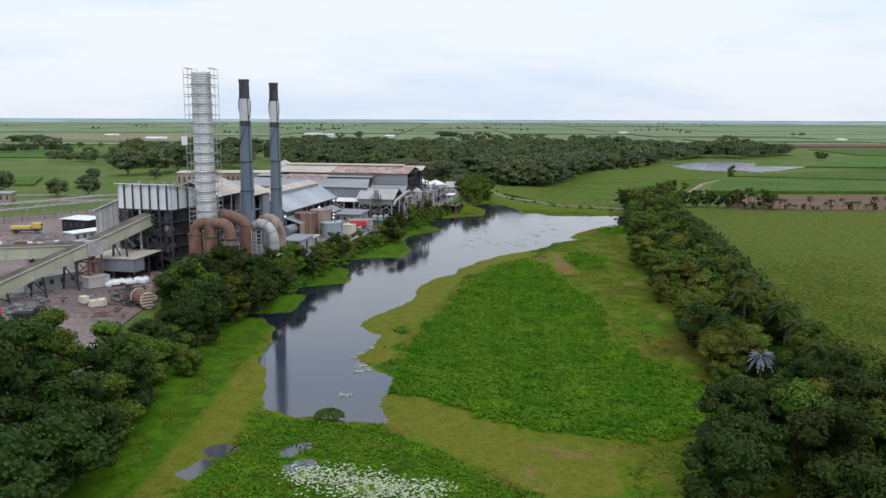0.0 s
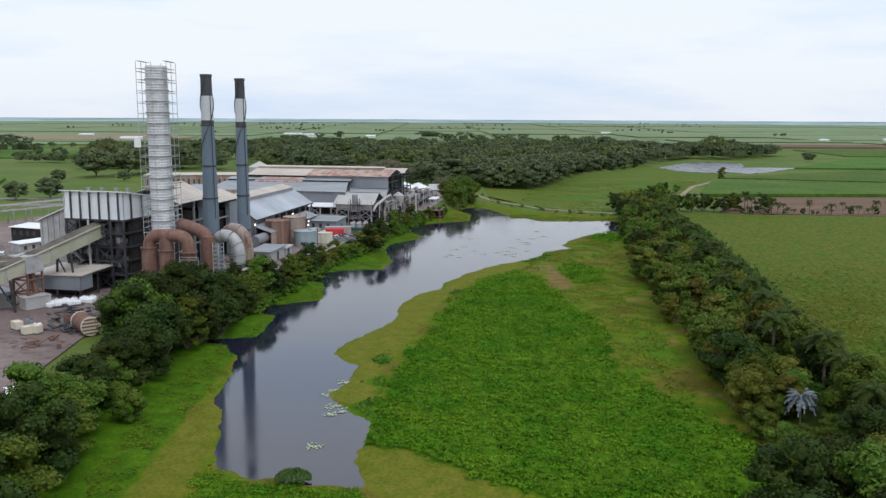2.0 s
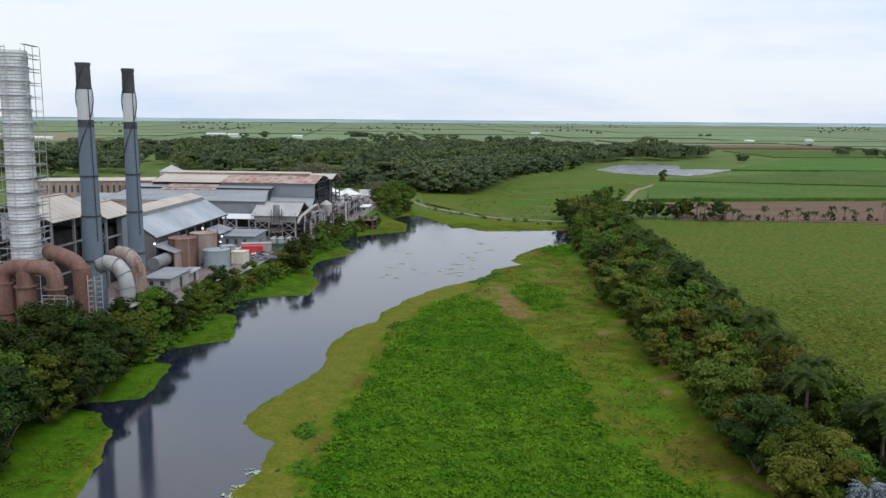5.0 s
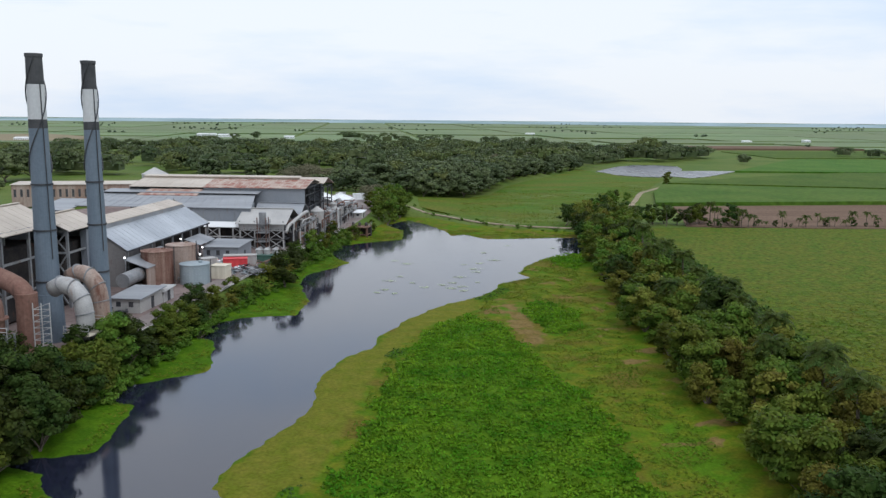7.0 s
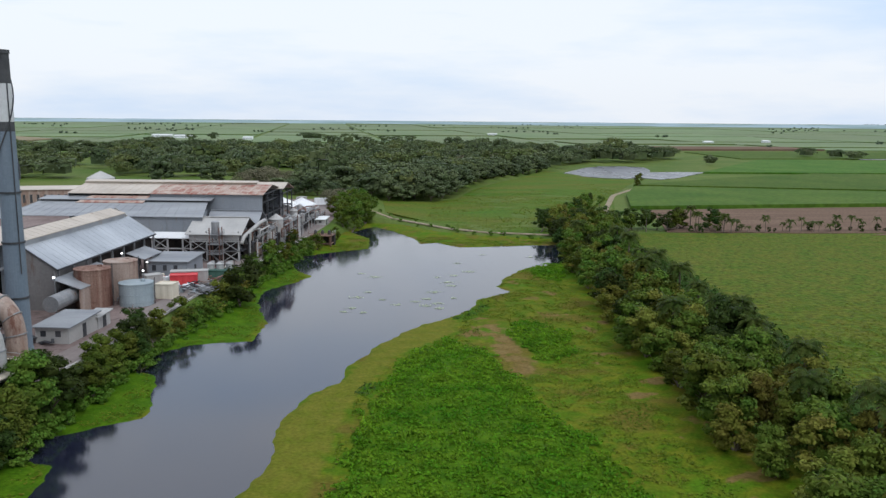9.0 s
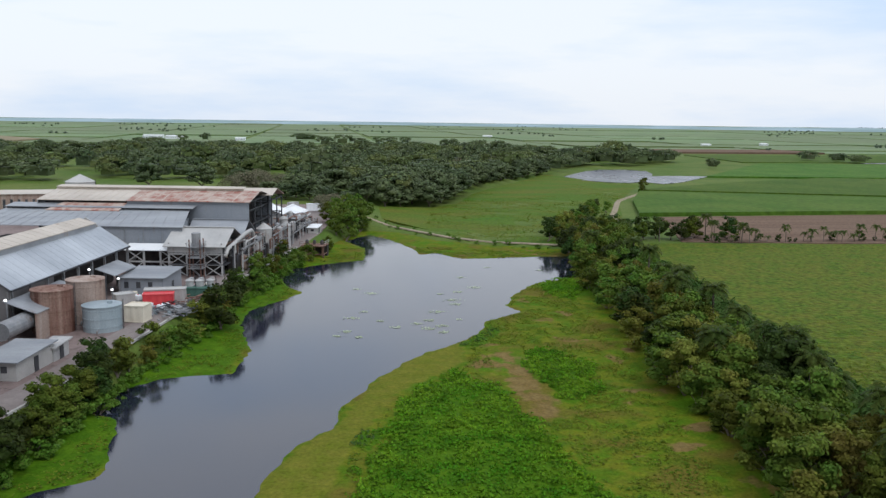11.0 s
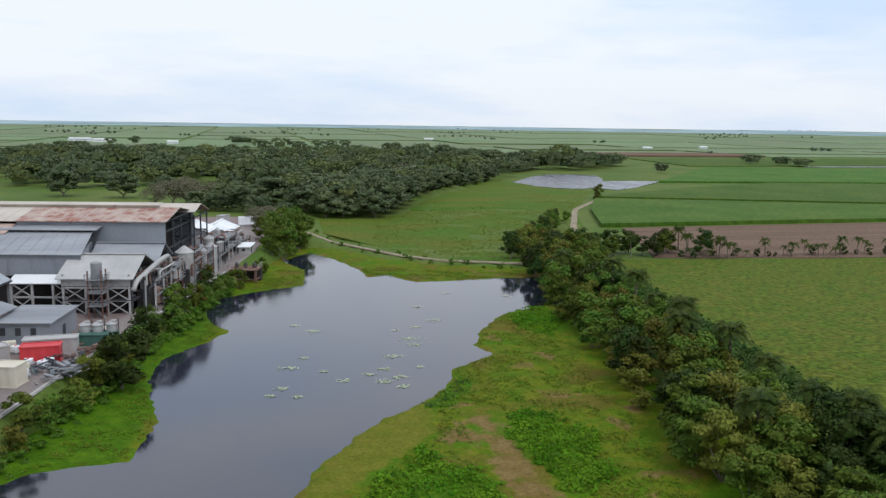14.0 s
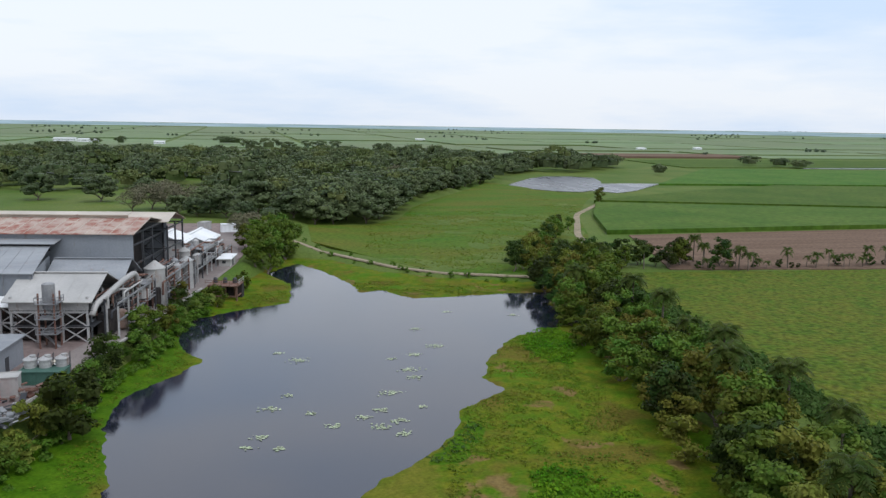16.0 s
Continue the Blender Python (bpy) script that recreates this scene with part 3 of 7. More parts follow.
def smooth(v, lo, hi):
    s = np.clip((v - lo) / (hi - lo), 0, 1)
    return s * s * (3 - 2 * s)


# ---- the plan of land and water (metres) ----
WEST = [(-80, -42), (60, -34), (90, -38), (120, -40), (138, -39), (151, -35), (170, -34), (190, -30), (213, -26), (235, -20), (255, -17), (270, -13), (290, -9), (305, -4), (340, 7), (362, 13)]
EAST = [(320, 67), (312, 66), (283, 60), (248, 53), (205, 47), (150, 40), (118, 36), (75, 35), (-80, 33)]
LAGOON = [(x, y) for y, x in WEST] + [(20, 355), (30, 335), (45, 326)] + [(x, y) for y, x in EAST]
OPEN = [(-23, 100), (-19, 96.5), (-16.5, 97.6), (-13.1, 95.7), (-8, 95.3), (-9.8, 104), (-8.6, 108), (-8.8, 112.5), (-13.3, 119), (-15, 123), (-13.3, 127), (-12.1, 135), (-17, 141.5),
        (-15.6, 148), (-11, 156.4), (-8.2, 164.5), (-8, 176), (-4.1, 187), (0, 191), (0.4, 197), (6.8, 210), (12.8, 219.5), (21.8, 228.5), (26.5, 234), (28.7, 241.7), (37.2, 248), (35.6, 254), (40, 265),
        (47.4, 275.7), (58, 282), (72, 287), (72, 312), (60, 312), (37, 310)]
OPEN += [(31.5, 320), (26.5, 318), (26, 328), (21, 346), (16, 358), (8, 345), (13.2, 330), (11.8, 310.5), (0.5, 304), (-9, 297), (-7.5, 278), (-3.8, 271), (-6.8, 264), (-13.5, 255), (-14.2, 243), (-11.4, 226),
         (-13, 214), (-22.4, 213), (-33, 203), (-25.2, 198), (-23.5, 188), (-23, 180), (-27, 178), (-38, 171), (-29.5, 167), (-30, 151), (-39, 150), (-34, 147), (-30.6, 140.5), (-29.4, 133), (-28.5, 120), (-26, 114.6), (-24.4, 105)]
GAPS = [[(-27.5, 85.8), (-25.3, 87.9), (-23.6, 86.7), (-24.8, 84.6)], [(-27.5, 80), (-26.2, 83.5), (-25.6, 83), (-26.5, 79)], [(-17.6, 82.2), (-15, 84), (-14.2, 82.4), (-16, 81)], [(-18.5, 86), (-16.2, 89), (-15.8, 88), (-17.5, 85)]]
LUSH = [(-8.9, 106.6), (-7, 122), (-5.7, 136), (-1.2, 158), (3.5, 180), (9.5, 200), (18, 211), (23.7, 201), (24.5, 189), (26, 175), (28.6, 158.7), (26.5, 133), (31.5, 118), (36, 106), (33, 93), (25, 90), (17.8, 89.5), (8.7, 92.5), (0.2, 100.5)]
LUSH2 = [(29.7, 217.5), (34.4, 222), (39, 213.4), (37, 200), (33, 195.8), (30.4, 198), (29.3, 208)]
LUSH4 = [(-24, 98), (-19, 95.5), (-13, 94.8), (-8, 94), (1, 83.5), (9, 75), (12, 50), (-28, 50), (-26, 84), (-24, 90)]
LUSH3 = [(46, 262), (50, 276), (58, 280), (57, 268), (51, 258)]
OLIVE = [(-16.5, 141.5), (-11, 156.5), (-8, 165), (-8, 177), (0, 191), (2, 195), (7, 209), (12, 218), (24, 232), (20, 215), (9, 203), (1, 182), (-3, 160), (-7.5, 138), (-9, 118), (-16, 122)]
STANDS = [[(-11.2, 138.3), (-8.1, 142.6), (-6.7, 138.2), (-8.3, 134.8)], [(-11, 128.1), (-7.2, 131.2), (-6.9, 125.7), (-8.7, 125.4)], [(-12, 119), (-6.8, 121.3), (-6, 112.9), (-10.1, 112.7)], [(1.5, 186), (4, 191), (6, 188), (4, 183)], [(20, 224), (25, 231), (29, 238), (31, 234), (25, 224)]]
OLIVE2 = [(-8, 95), (-10, 106), (-2, 103), (0, 100), (9, 91), (18, 87.5), (17, 76), (11, 75), (3, 83)]
OLIVE3 = [(-27, 118), (-25, 106), (-25, 90), (-26, 70), (-30.5, 70), (-30, 88), (-30.5, 106), (-30, 122)]
MUD = [(26, 221), (29.5, 221), (30.4, 212), (29.6, 201), (29, 191), (25, 191), (24.4, 203), (25, 211)]
MUD2 = [(5.3, 91.6), (16.6, 89.1), (20.3, 85.9), (16.9, 80.8), (10.7, 82.1), (6.3, 86.6)]
MUD3 = [(18.1, 216), (24, 221.2), (27, 217), (26, 207), (22, 208)]
YARD_Z = 3.6
DAM = [(10, 384), (17.4, 380), (27.5, 363), (39, 341.5), (48.3, 332), (61, 327), (70, 323)]


def ground_height(px, py):
    px, py = np.asarray(px, dtype=float), np.asarray(py, dtype=float)
    d = -distance(px, py, LAGOON)
    west = np.interp(py, [-100, 60, 120, 190, 255, 305, 362, 385, 430, 520, 650, 900], [-42, -34, -40, -30, -17, -4, 13, 16, 20, 72, 158, 320])
    land = 3.4 + (0.8 - 3.4) * smooth(px, west - 4, west + 14)
    land = land - 2.4 * smooth(d, 60, 250) * (px < west)
    z = -1.2 + (land + 1.2) * smooth(d, 0, np.where((px < west + 3) & (py > 175), 4.0, 8.0))
    dam = distance(px, py, DAM, closed=False)
    z = np.maximum(z, 1.3 - 0.25 * dam)
    r = np.hypot(px, py - 100)
    z = z + 27.0 * np.clip((r - 1500) / 3300, 0, 1) ** 1.4
    return z + 0.10 * ripple(px, py, 9.0) * smooth(d, 3, 12)


def land_sheet():
    def axis(lo, hi, step, far0, far1):
        fine = np.arange(lo, hi + step, step)
        up = hi + (np.geomspace(20, far1 - hi + 20, 44) - 20)[1:] + step
        down = lo - (np.geomspace(20, lo - far0 + 20, 44) - 20)[1:] - step
        return np.concatenate([down[::-1], fine, up])
    xs, ys = axis(-150, 150, 2.5, -4900, 4900), axis(-90, 480, 2.5, -4000, 4900)
    gx, gy = np.meshgrid(xs, ys)
    gz = ground_height(gx, gy)
    co = np.stack([gx, gy, gz], -1).reshape(-1, 3)
    idx = np.arange(len(co)).reshape(gx.shape)
    f = np.stack([idx[:-1, :-1], idx[:-1, 1:], idx[1:, 1:], idx[1:, :-1]], -1).reshape(-1, 4)
    return tagged(new("ground", quads("ground", co, f, M["grass"], True)), "flat green farmland running out to the horizon", "ground", kind="structure")


land_sheet()

bm = bmesh.new()
slab(bm, [(-60, -100, 0), (90, -100, 0), (90, 322, 0), (60, 372, 0), (-5, 372, 0), (-60, 330, 0)], 0.3)
tagged(part("water", bm, M["water"]), "still dark lagoon water reflecting the pale sky", "water", kind="structure")


def marsh_sheet():
    """One floating sheet of plants that dips under the water where the lagoon lies open."""
    step = 0.8
    xs, ys = np.arange(-48, 76, step), np.arange(-92, 366, step)
    gx, gy = np.meshgrid(xs, ys)
    open_d = distance(gx, gy, OPEN)
    for g in GAPS:
        open_d = np.maximum(open_d, distance(gx, gy, g))
    open_d = open_d + 0.45 * ripple(gx, gy, 2.6) + 0.2 * ripple(gx + 40, gy, 0.9)
    lush = np.maximum.reduce([distance(gx, gy, r) for r in (LUSH, LUSH2, LUSH3)]) + 1.5 * ripple(gx, gy, 2.6) + 0.8 * ripple(gx + 9, gy, 0.9)
    z = 0.16 - 0.5 * smooth(open_d, -1.2, 1.0) + 0.10 * ripple(gx, gy, 1.3) * smooth(-open_d, 1, 4) + 0.3 * smooth(lush, 0, 4)
    keep = distance(gx, gy, LAGOON)
    z = z + 0.5 * smooth(-keep, -5, 3) * smooth(-open_d, 0.5, 3)
    co = np.stack([gx, gy, z], -1).reshape(-1, 3)
    idx = np.arange(len(co)).reshape(gx.shape)
    f = np.stack([idx[:-1, :-1], idx[:-1, 1:], idx[1:, 1:], idx[1:, :-1]], -1)
    ok = (np.maximum(keep[:-1, :-1], keep[1:, 1:]) > -6) & (np.minimum(open_d[:-1, :-1], open_d[1:, 1:]) < 1.5)
    me = quads("floating_plants", co, f[ok].reshape(-1, 4), M["marsh"], True)
    olive = np.maximum.reduce([distance(gx, gy, r) for r in (OLIVE, OLIVE2, OLIVE3)])
    mud = np.maximum.reduce([distance(gx, gy, MUD), distance(gx, gy, MUD2) - 3.0, distance(gx, gy, MUD3) - 1.2]) + 1.8 * ripple(gx, gy, 2.2)
    at = me.attributes.new("stand", "FLOAT_COLOR", "POINT")
    brown = np.maximum(0.66 * smooth(mud, -2.5, 2.5), 0.58 * smooth(ripple(gx, gy, 5.0) + 0.3 * ripple(gx, gy, 1.7), 0.4, 0.8) * smooth(gx, 0, 12) * smooth(-lush, 0, 3))
    stands = np.maximum.reduce([distance(gx, gy, r) for r in STANDS]) + 0.5 * ripple(gx, gy, 1.3)
    col = np.stack([np.maximum.reduce([smooth(lush, -2, 2), 0.75 * smooth(stands, -0.3, 0.5), 0.66 * smooth(np.interp(gy, [60, 100, 140, 170, 213, 305], [-30, -30, -30.5, -27, -14, -3]) - gx, -1.5, 1.5), 0.8 * smooth(distance(gx, gy, LUSH4), -1, 1.5)]), smooth(olive, -2, 2), brown, np.ones_like(gx)], -1)
    at.data.foreach_set("color", col.astype(np.float32).ravel())
    return tagged(new("floating_plants", me), "mats of green and olive water plants on the lagoon", "water plants", kind="stuff")


marsh_sheet()


# ---- plants ----
def leaves(rng, centres, radii, count, size, flat=0.75, up=0.35, jit=0.38):
    """Leaf sprays: small bent quads on the shells of many clumps."""
    centres, radii = np.array(centres), np.array(radii)
    w = radii ** 2
    pick = rng.choice(len(radii), count, p=w / w.sum())
    way = rng.normal(size=(count, 3))
    way[:, 2] = np.abs(way[:, 2]) * 0.9 + way[:, 2] * 0.35
    way /= np.linalg.norm(way, axis=1)[:, None]
    r = radii[pick] * (0.72 + 0.36 * rng.random(count))
    pos = centres[pick] + way * r[:, None] * np.array([1, 1, flat])
    nrm = way * 0.75 + rng.normal(size=(count, 3)) * jit + np.array([0, 0, up])
    return leaf_quads(rng, pos, nrm, size * (0.6 + 0.8 * rng.random(count)))


def leaf_quads(rng, pos, nrm, size, long=1.25):
    n = len(pos)
    nrm = nrm / np.linalg.norm(nrm, axis=1)[:, None]
    t = np.cross(nrm, rng.normal(size=(n, 3)))
    t /= np.linalg.norm(t, axis=1)[:, None] + 1e-9
    b = np.cross(nrm, t)
    s = size[:, None] / 2
    co = np.stack([pos - t * s * long, pos - b * s * 0.8 + nrm * s * 0.25, pos + t * s * long, pos + b * s * 0.8 + nrm * s * 0.1], 1).reshape(-1, 3)
    return co, np.arange(n * 4).reshape(-1, 4)


CUBE = np.array([(x, y, z) for z in (-1, 1) for y in (-1, 1) for x in (-1, 1)], dtype=float)
CUBE_FACES = np.array([(0, 2, 3, 1), (4, 5, 7, 6), (0, 1, 5, 4), (2, 6, 7, 3), (0, 4, 6, 2), (1, 3, 7, 5)])


def round_block(n):
    """A ball of 6 n n four-sided faces."""
    co, f = [], []
    for face in CUBE_FACES:
        a, b, c, d = CUBE[face]
        k = len(co)
        for i in range(n + 1):
            for j in range(n + 1):
                u, v = i / n, j / n
                p = a * (1 - u) * (1 - v) + b * u * (1 - v) + c * u * v + d * (1 - u) * v
                co.append(p / np.linalg.norm(p))
        f += [(k + i * (n + 1) + j, k + (i + 1) * (n + 1) + j, k + (i + 1) * (n + 1) + j + 1, k + i * (n + 1) + j + 1) for i in range(n) for j in range(n)]
    return np.array(co), np.array(f)


BLOCK = {1: round_block(1), 2: round_block(2)}


def foliage_mass(rng, centres, radii, flat, n=2, fill=0.66):
    """The dense inner leaf mass of each clump, uneven, behind the outer sprays."""
    unit, face = BLOCK[n]
    cos, fs = [], []
    for i, (c, r) in enumerate(zip(centres, radii)):
        cos.append(np.array(c) + unit * (r * fill * (0.86 + 0.28 * rng.random((len(unit), 1)))) * np.array([1, 1, flat]))
        fs.append(face + i * len(unit))
    return np.concatenate(cos), np.concatenate(fs)


def merged(*pairs):
    cos, fs, at = [], [], 0
    for co, f in pairs:
        cos.append(co), fs.append(f + at)
        at += len(co)
    return np.concatenate(cos), np.concatenate(fs)


def tree_kind(name, seed, height, spread, fork, mat, count, size, flat=0.75, clumps=20, label="", mass=2, limbs=9, dense=True):
    """A broadleaf tree: tapered trunk, limbs that reach the clumps of its crown, and leaf sprays over a dense inner mass."""
    rng = np.random.default_rng(seed)
    root = base(name, 0, -900, 0)
    cs, rs = [], []
    for i in range(clumps):
        a, v = rng.random() * 2 * math.pi, -0.75 + 1.75 * (i + rng.random()) / clumps
        q = math.sqrt(max(0.0, 1 - v * v * 0.9)) * (0.55 + 0.45 * rng.random())
        rr = spread * (0.24 + 0.20 * rng.random())
        mid = fork + (height - fork) * 0.46
        cs.append((math.cos(a) * q * (spread - rr * 0.6), math.sin(a) * q * (spread - rr * 0.6), mid + v * ((height - fork) * 0.54 - rr * 0.5)))
        rs.append(rr)
    bm = bmesh.new()
    r0 = 0.022 * height + 0.08
    lean = (rng.normal() * 0.3, rng.normal() * 0.3)
    tube(bm, [(0, 0, -0.6), (0.1, 0, 0.3), (lean[0] * 0.5, lean[1] * 0.5, fork * 0.6), (lean[0], lean[1], fork * 1.15)], [r0 * 1.5, r0 * 1.1, r0 * 0.9, r0 * 0.7], 6)
    for c in cs[:limbs]:
        mid = (c[0] * 0.45 + lean[0], c[1] * 0.45 + lean[1], fork + (c[2] - fork) * 0.6)
        tube(bm, [(lean[0], lean[1], fork * 0.95), mid, c], [r0 * 0.5, r0 * 0.3, 0.04], 4, False)
    part("trunk", bm, M["bark"], root)
    co, f = leaves(rng, cs, rs, count, size, flat)
    if dense:
        co, f = merged((co, f), foliage_mass(rng, cs, rs, flat, mass))
    crown = new("crown", quads("crown", co, f, M[mat]))
    crown.parent = root
    return tagged(root, label, "tree")


def palm_kind(seed, height, mat="palm", label="", reach=2.6, fronds=20, stem=True):
    rng = np.random.default_rng(seed)
    root = base("palm_tree", 0, -900, 0)
    bm = bmesh.new()
    k = 0.5 if height < 7 else 1.0
    tube(bm, [(0, 0, -0.5), (0.1, 0, height * 0.5), (0.25, 0.1, height)], [0.26 * k, 0.19 * k, 0.15 * k], 7)
    part("trunk", bm, M["bark"], root)
    for i in range(fronds):
        a = i * 2.399 + rng.random() * 0.4
        lift = 0.15 + 1.0 * (i / fronds)
        d = np.array([math.cos(a), math.sin(a)])
        nrm = np.array([-d[1], d[0]])
        fan = fronds >= 50
        steps = 6 if fan else 11
        rib = []
        for j in range(steps + 1):
            s = j / steps
            p = d * reach * s * math.cos(lift * 0.7) + np.array([0.25, 0.1])
            rib.append((*p, height + reach * (math.sin(lift) * s - 0.95 * s * s * (1.15 - 0.45 * lift))))
        rib = np.array(rib)
        co, f = [], []
        for j in range(steps):
            s = (j + 0.5) / steps
            w = reach * (0.12 if fan else 0.22) * (math.sin(math.pi * min(1, 0.14 + s * 0.86)) + 0.08)
            for side in (-1, 1):
                o = np.array([*(nrm * side * w + d * w * 0.55), -w * (0.35 + 0.35 * rng.random())])
                e = (rib[j + 1] - rib[j]) * (1.0 if fan else 0.95)
                q = len(co)
                co += [rib[j], rib[j] + e, rib[j] + o + e * 0.85, rib[j] + o + e * 0.35]
                f.append((q, q + 1, q + 2, q + 3))
        fr = new("frond", quads("frond", np.array(co), np.array(f), M[mat]))
        fr.parent = root
    return tagged(root, label, "palm")


rng = np.random.default_rng(11)
TREES = (("dark", (1, 2, 3), 9.5, 4.3, 1.0, "leaf_dark", 2200, 0.42, "dense dark green broadleaf tree on the lagoon bank"),
         ("mid", (4, 5, 6), 8.5, 3.9, 0.8, "leaf_mid", 2200, 0.40, "full mid-green broadleaf tree beside the water"),
         ("olive", (7, 8), 8.0, 3.5, 0.8, "leaf_olive", 1900, 0.38, "yellowish olive-green broadleaf tree in the tree row"))
KINDS = {}
for key, seeds, h, w, fk, mt, cnt, sz, text in TREES:
    KINDS[key] = [tree_kind("tree", s, h, w, fk, mt, int(cnt * 0.85), sz * 0.92, label=text) for s in seeds]
    KINDS[key + "_near"] = [tree_kind("tree", s + 60, h, w, fk, mt, int(cnt * 1.6), sz * 0.70, label=text, clumps=26) for s in seeds]
    KINDS[key + "_far"] = [tree_kind("tree", s + 80, h, w, fk, mt, int(cnt * 0.42), sz * 1.15, label=text, mass=1, limbs=4, clumps=16) for s in seeds]
KINDS.update({
    "shrub": [tree_kind("shrub", s, 3.8, 2.3, 0.2, "leaf_fresh", 520, 0.36, label="rounded green shrub on the bank", clumps=9, mass=1, limbs=4) for s in (9, 10)],
    "wide": [tree_kind("shade_tree", s, 13.0, 8.6, 1.4, "leaf_wood", 1500, 0.85, 0.55, 30, "broad spreading dark green shade tree") for s in (12, 13, 21)],
    "bare": [tree_kind("bare_tree", s, 10.0, 6.0, 1.6, "leaf_bare", 2600, 0.42, 0.85, 24, "greyish brown tree with thin leaves and twigs", dense=False) for s in (14, 22)],
    "silver": [palm_kind(15, 3.2, "leaf_silver", "silver-blue fan palm with broad stiff fronds", 1.9, 56)],
    "palm": [palm_kind(s, 8.4, label="tall palm with drooping dark fronds", reach=2.9, fronds=28) for s in (16, 17, 23)],
    "low_palm": [palm_kind(s, h, label="young palm along the field edge", reach=1.7, fronds=14) for s, h in ((18, 3.6), (19, 2.6), (20, 4.8))],
})


def plant(kind, x, y, s=1.0, group="", z=None, rz=None):
    if kind in ("dark", "mid", "olive"):
        kind += "_near" if y < 128 else "_far" if y > 205 else ""
    k = KINDS[kind][int(rng.integers(len(KINDS[kind])))]
    zz = float(ground_height(x, y)) if z is None else z
    rz = rng.random() * 360 if rz is None else rz
    ob = copy_thing(k, pose(x, y, max(zz, -0.2) - 0.15, 0, 0, rz) @ Matrix.Diagonal((s, s, s * (0.9 + 0.2 * rng.random()), 1)))
    if group:
        ob["group"] = group
    return ob


# the tree row on the east bank
GROUP_E = "trees of the east bank row"
for y in np.arange(58, 334, 4.6):
    x0 = float(np.interp(y, [48, 75, 108, 150, 205, 248, 283, 312, 330], [34, 35, 36, 40.5, 47.5, 53.5, 60.5, 67, 72]))
    width = float(np.interp(y, [48, 100, 150, 250, 330], [20, 15, 13, 14, 16]))
    for k in range(3):
        x = x0 + 1.3 + (width - 3.5) * k / 2 + rng.normal() * 1.0
        kind = rng.choice(["dark", "mid", "olive", "mid", "mid", "olive"])
        if abs(x - 40.5) < 4.5 and 98 < y < 113:
            continue
        plant(kind, x, y + rng.normal() * 1.3, 0.68 + 0.34 * rng.random(), GROUP_E)
for y, off in ((102, 15), (112, 16), (118, 16), (127, 12), (134, 16.5), (143, 16), (152, 16), (160, 13), (169, 17), (178, 16), (186, 17), (193, 18), (197, 9), (200, 17), (211, 18), (222, 18), (228, 13), (240, 18), (251, 18), (262, 17), (280, 17), (291, 8)):
    x0 = float(np.interp(y, [75, 108, 150, 205, 248, 283, 312], [35, 36, 40.5, 47.5, 53.5, 60.5, 67]))
    plant("palm", x0 + off - 4.5, y, 0.85 + 0.25 * rng.random(), "palms of the east bank row")
for x, y, s in ((30, 84, 0.95), (37, 83, 1.05), (45, 86, 1.0), (28, 76, 1.0), (36, 74, 1.1), (45, 76, 1.1), (53, 80, 1.0), (24, 68, 1.0), (33, 64, 1.1), (43, 66, 1.1), (53, 70, 1.05), (37, 92, 0.62), (46, 95, 0.85), (53, 92, 0.9)):
    plant(rng.choice(["dark", "dark", "dark", "mid"]), x, y, s, GROUP_E)
plant("silver", 42.4, 110.4, 1.2, z=0.2)
for x, y, s in ((37, 103, 0.5), (40.5, 101, 0.5), (38, 110, 0.5), (43.5, 104.5, 0.42), (41, 106, 0.3), (46, 109, 0.55), (40, 113, 0.6), (44, 114, 0.7), (36.5, 107, 0.5)):
    plant("mid", x, y, s, GROUP_E)
for k in range(22):
    plant(rng.choice(["mid", "olive", "dark"]), 70 + k * 1.75 + rng.normal() * 1.5, 334 + k * 3.4, 0.62 + 0.25 * rng.random(), GROUP_E)
for x in np.arange(78, 128, 1.7):
    plant(rng.choice(["dark", "mid", "dark", "palm"]), x, 336 + rng.normal() * 3, 0.62 + 0.2 * rng.random(), "trees at the field corner")
for x in np.arange(116, 300, 1.9):
    bush = rng.random() < 0.3
    plant("dark" if bush else "low_palm", x + rng.normal() * 1.2, 329 + rng.normal() * 1.5 - (x - 112) * 0.03, 0.16 + 0.14 * rng.random() if bush else 0.75 + 0.55 * rng.random(), "palms along the ploughed field")
for x, y, s in ((114, 412, 0.6), (168, 506, 0.85)):
    plant("mid", x, y, s)

# the west bank
GROUP_W = "trees of the west bank"
for x, y, s, k in ((-35, 70, 1.2, "dark"), (-37, 78, 1.15, "dark"), (-38, 86, 1.1, "mid"), (-39.5, 94, 1.1, "dark"), (-40, 101, 0.95, "mid"), (-36, 60, 1.3, "dark"), (-44, 74, 1.25, "dark"), (-52, 78, 1.3, "dark"), (-60, 80, 1.3, "dark"), (-68, 86, 1.2, "mid"), (-46, 84, 1.2, "dark"), (-55, 88, 1.25, "dark"), (-64, 93, 1.1, "mid"), (-72, 97, 1.05, "mid"),
                   (-47, 93, 1.0, "mid"), (-44, 101, 0.95, "mid"), (-51, 100, 1.1, "mid"), (-58, 103, 0.9, "mid"), (-41, 107, 0.95, "mid"), (-43, 113, 0.9, "dark"), (-41, 117, 0.8, "mid"), (-37, 112, 0.55, "mid"), (-39, 98, 0.5, "dark"), (-42, 66, 1.2, "dark"), (-50, 68, 1.3, "dark"), (-60, 70, 1.3, "dark"), (-70, 76, 1.2, "dark"), (-44, 108, 0.7, "mid")):
    plant(k, x, y, s, GROUP_W)
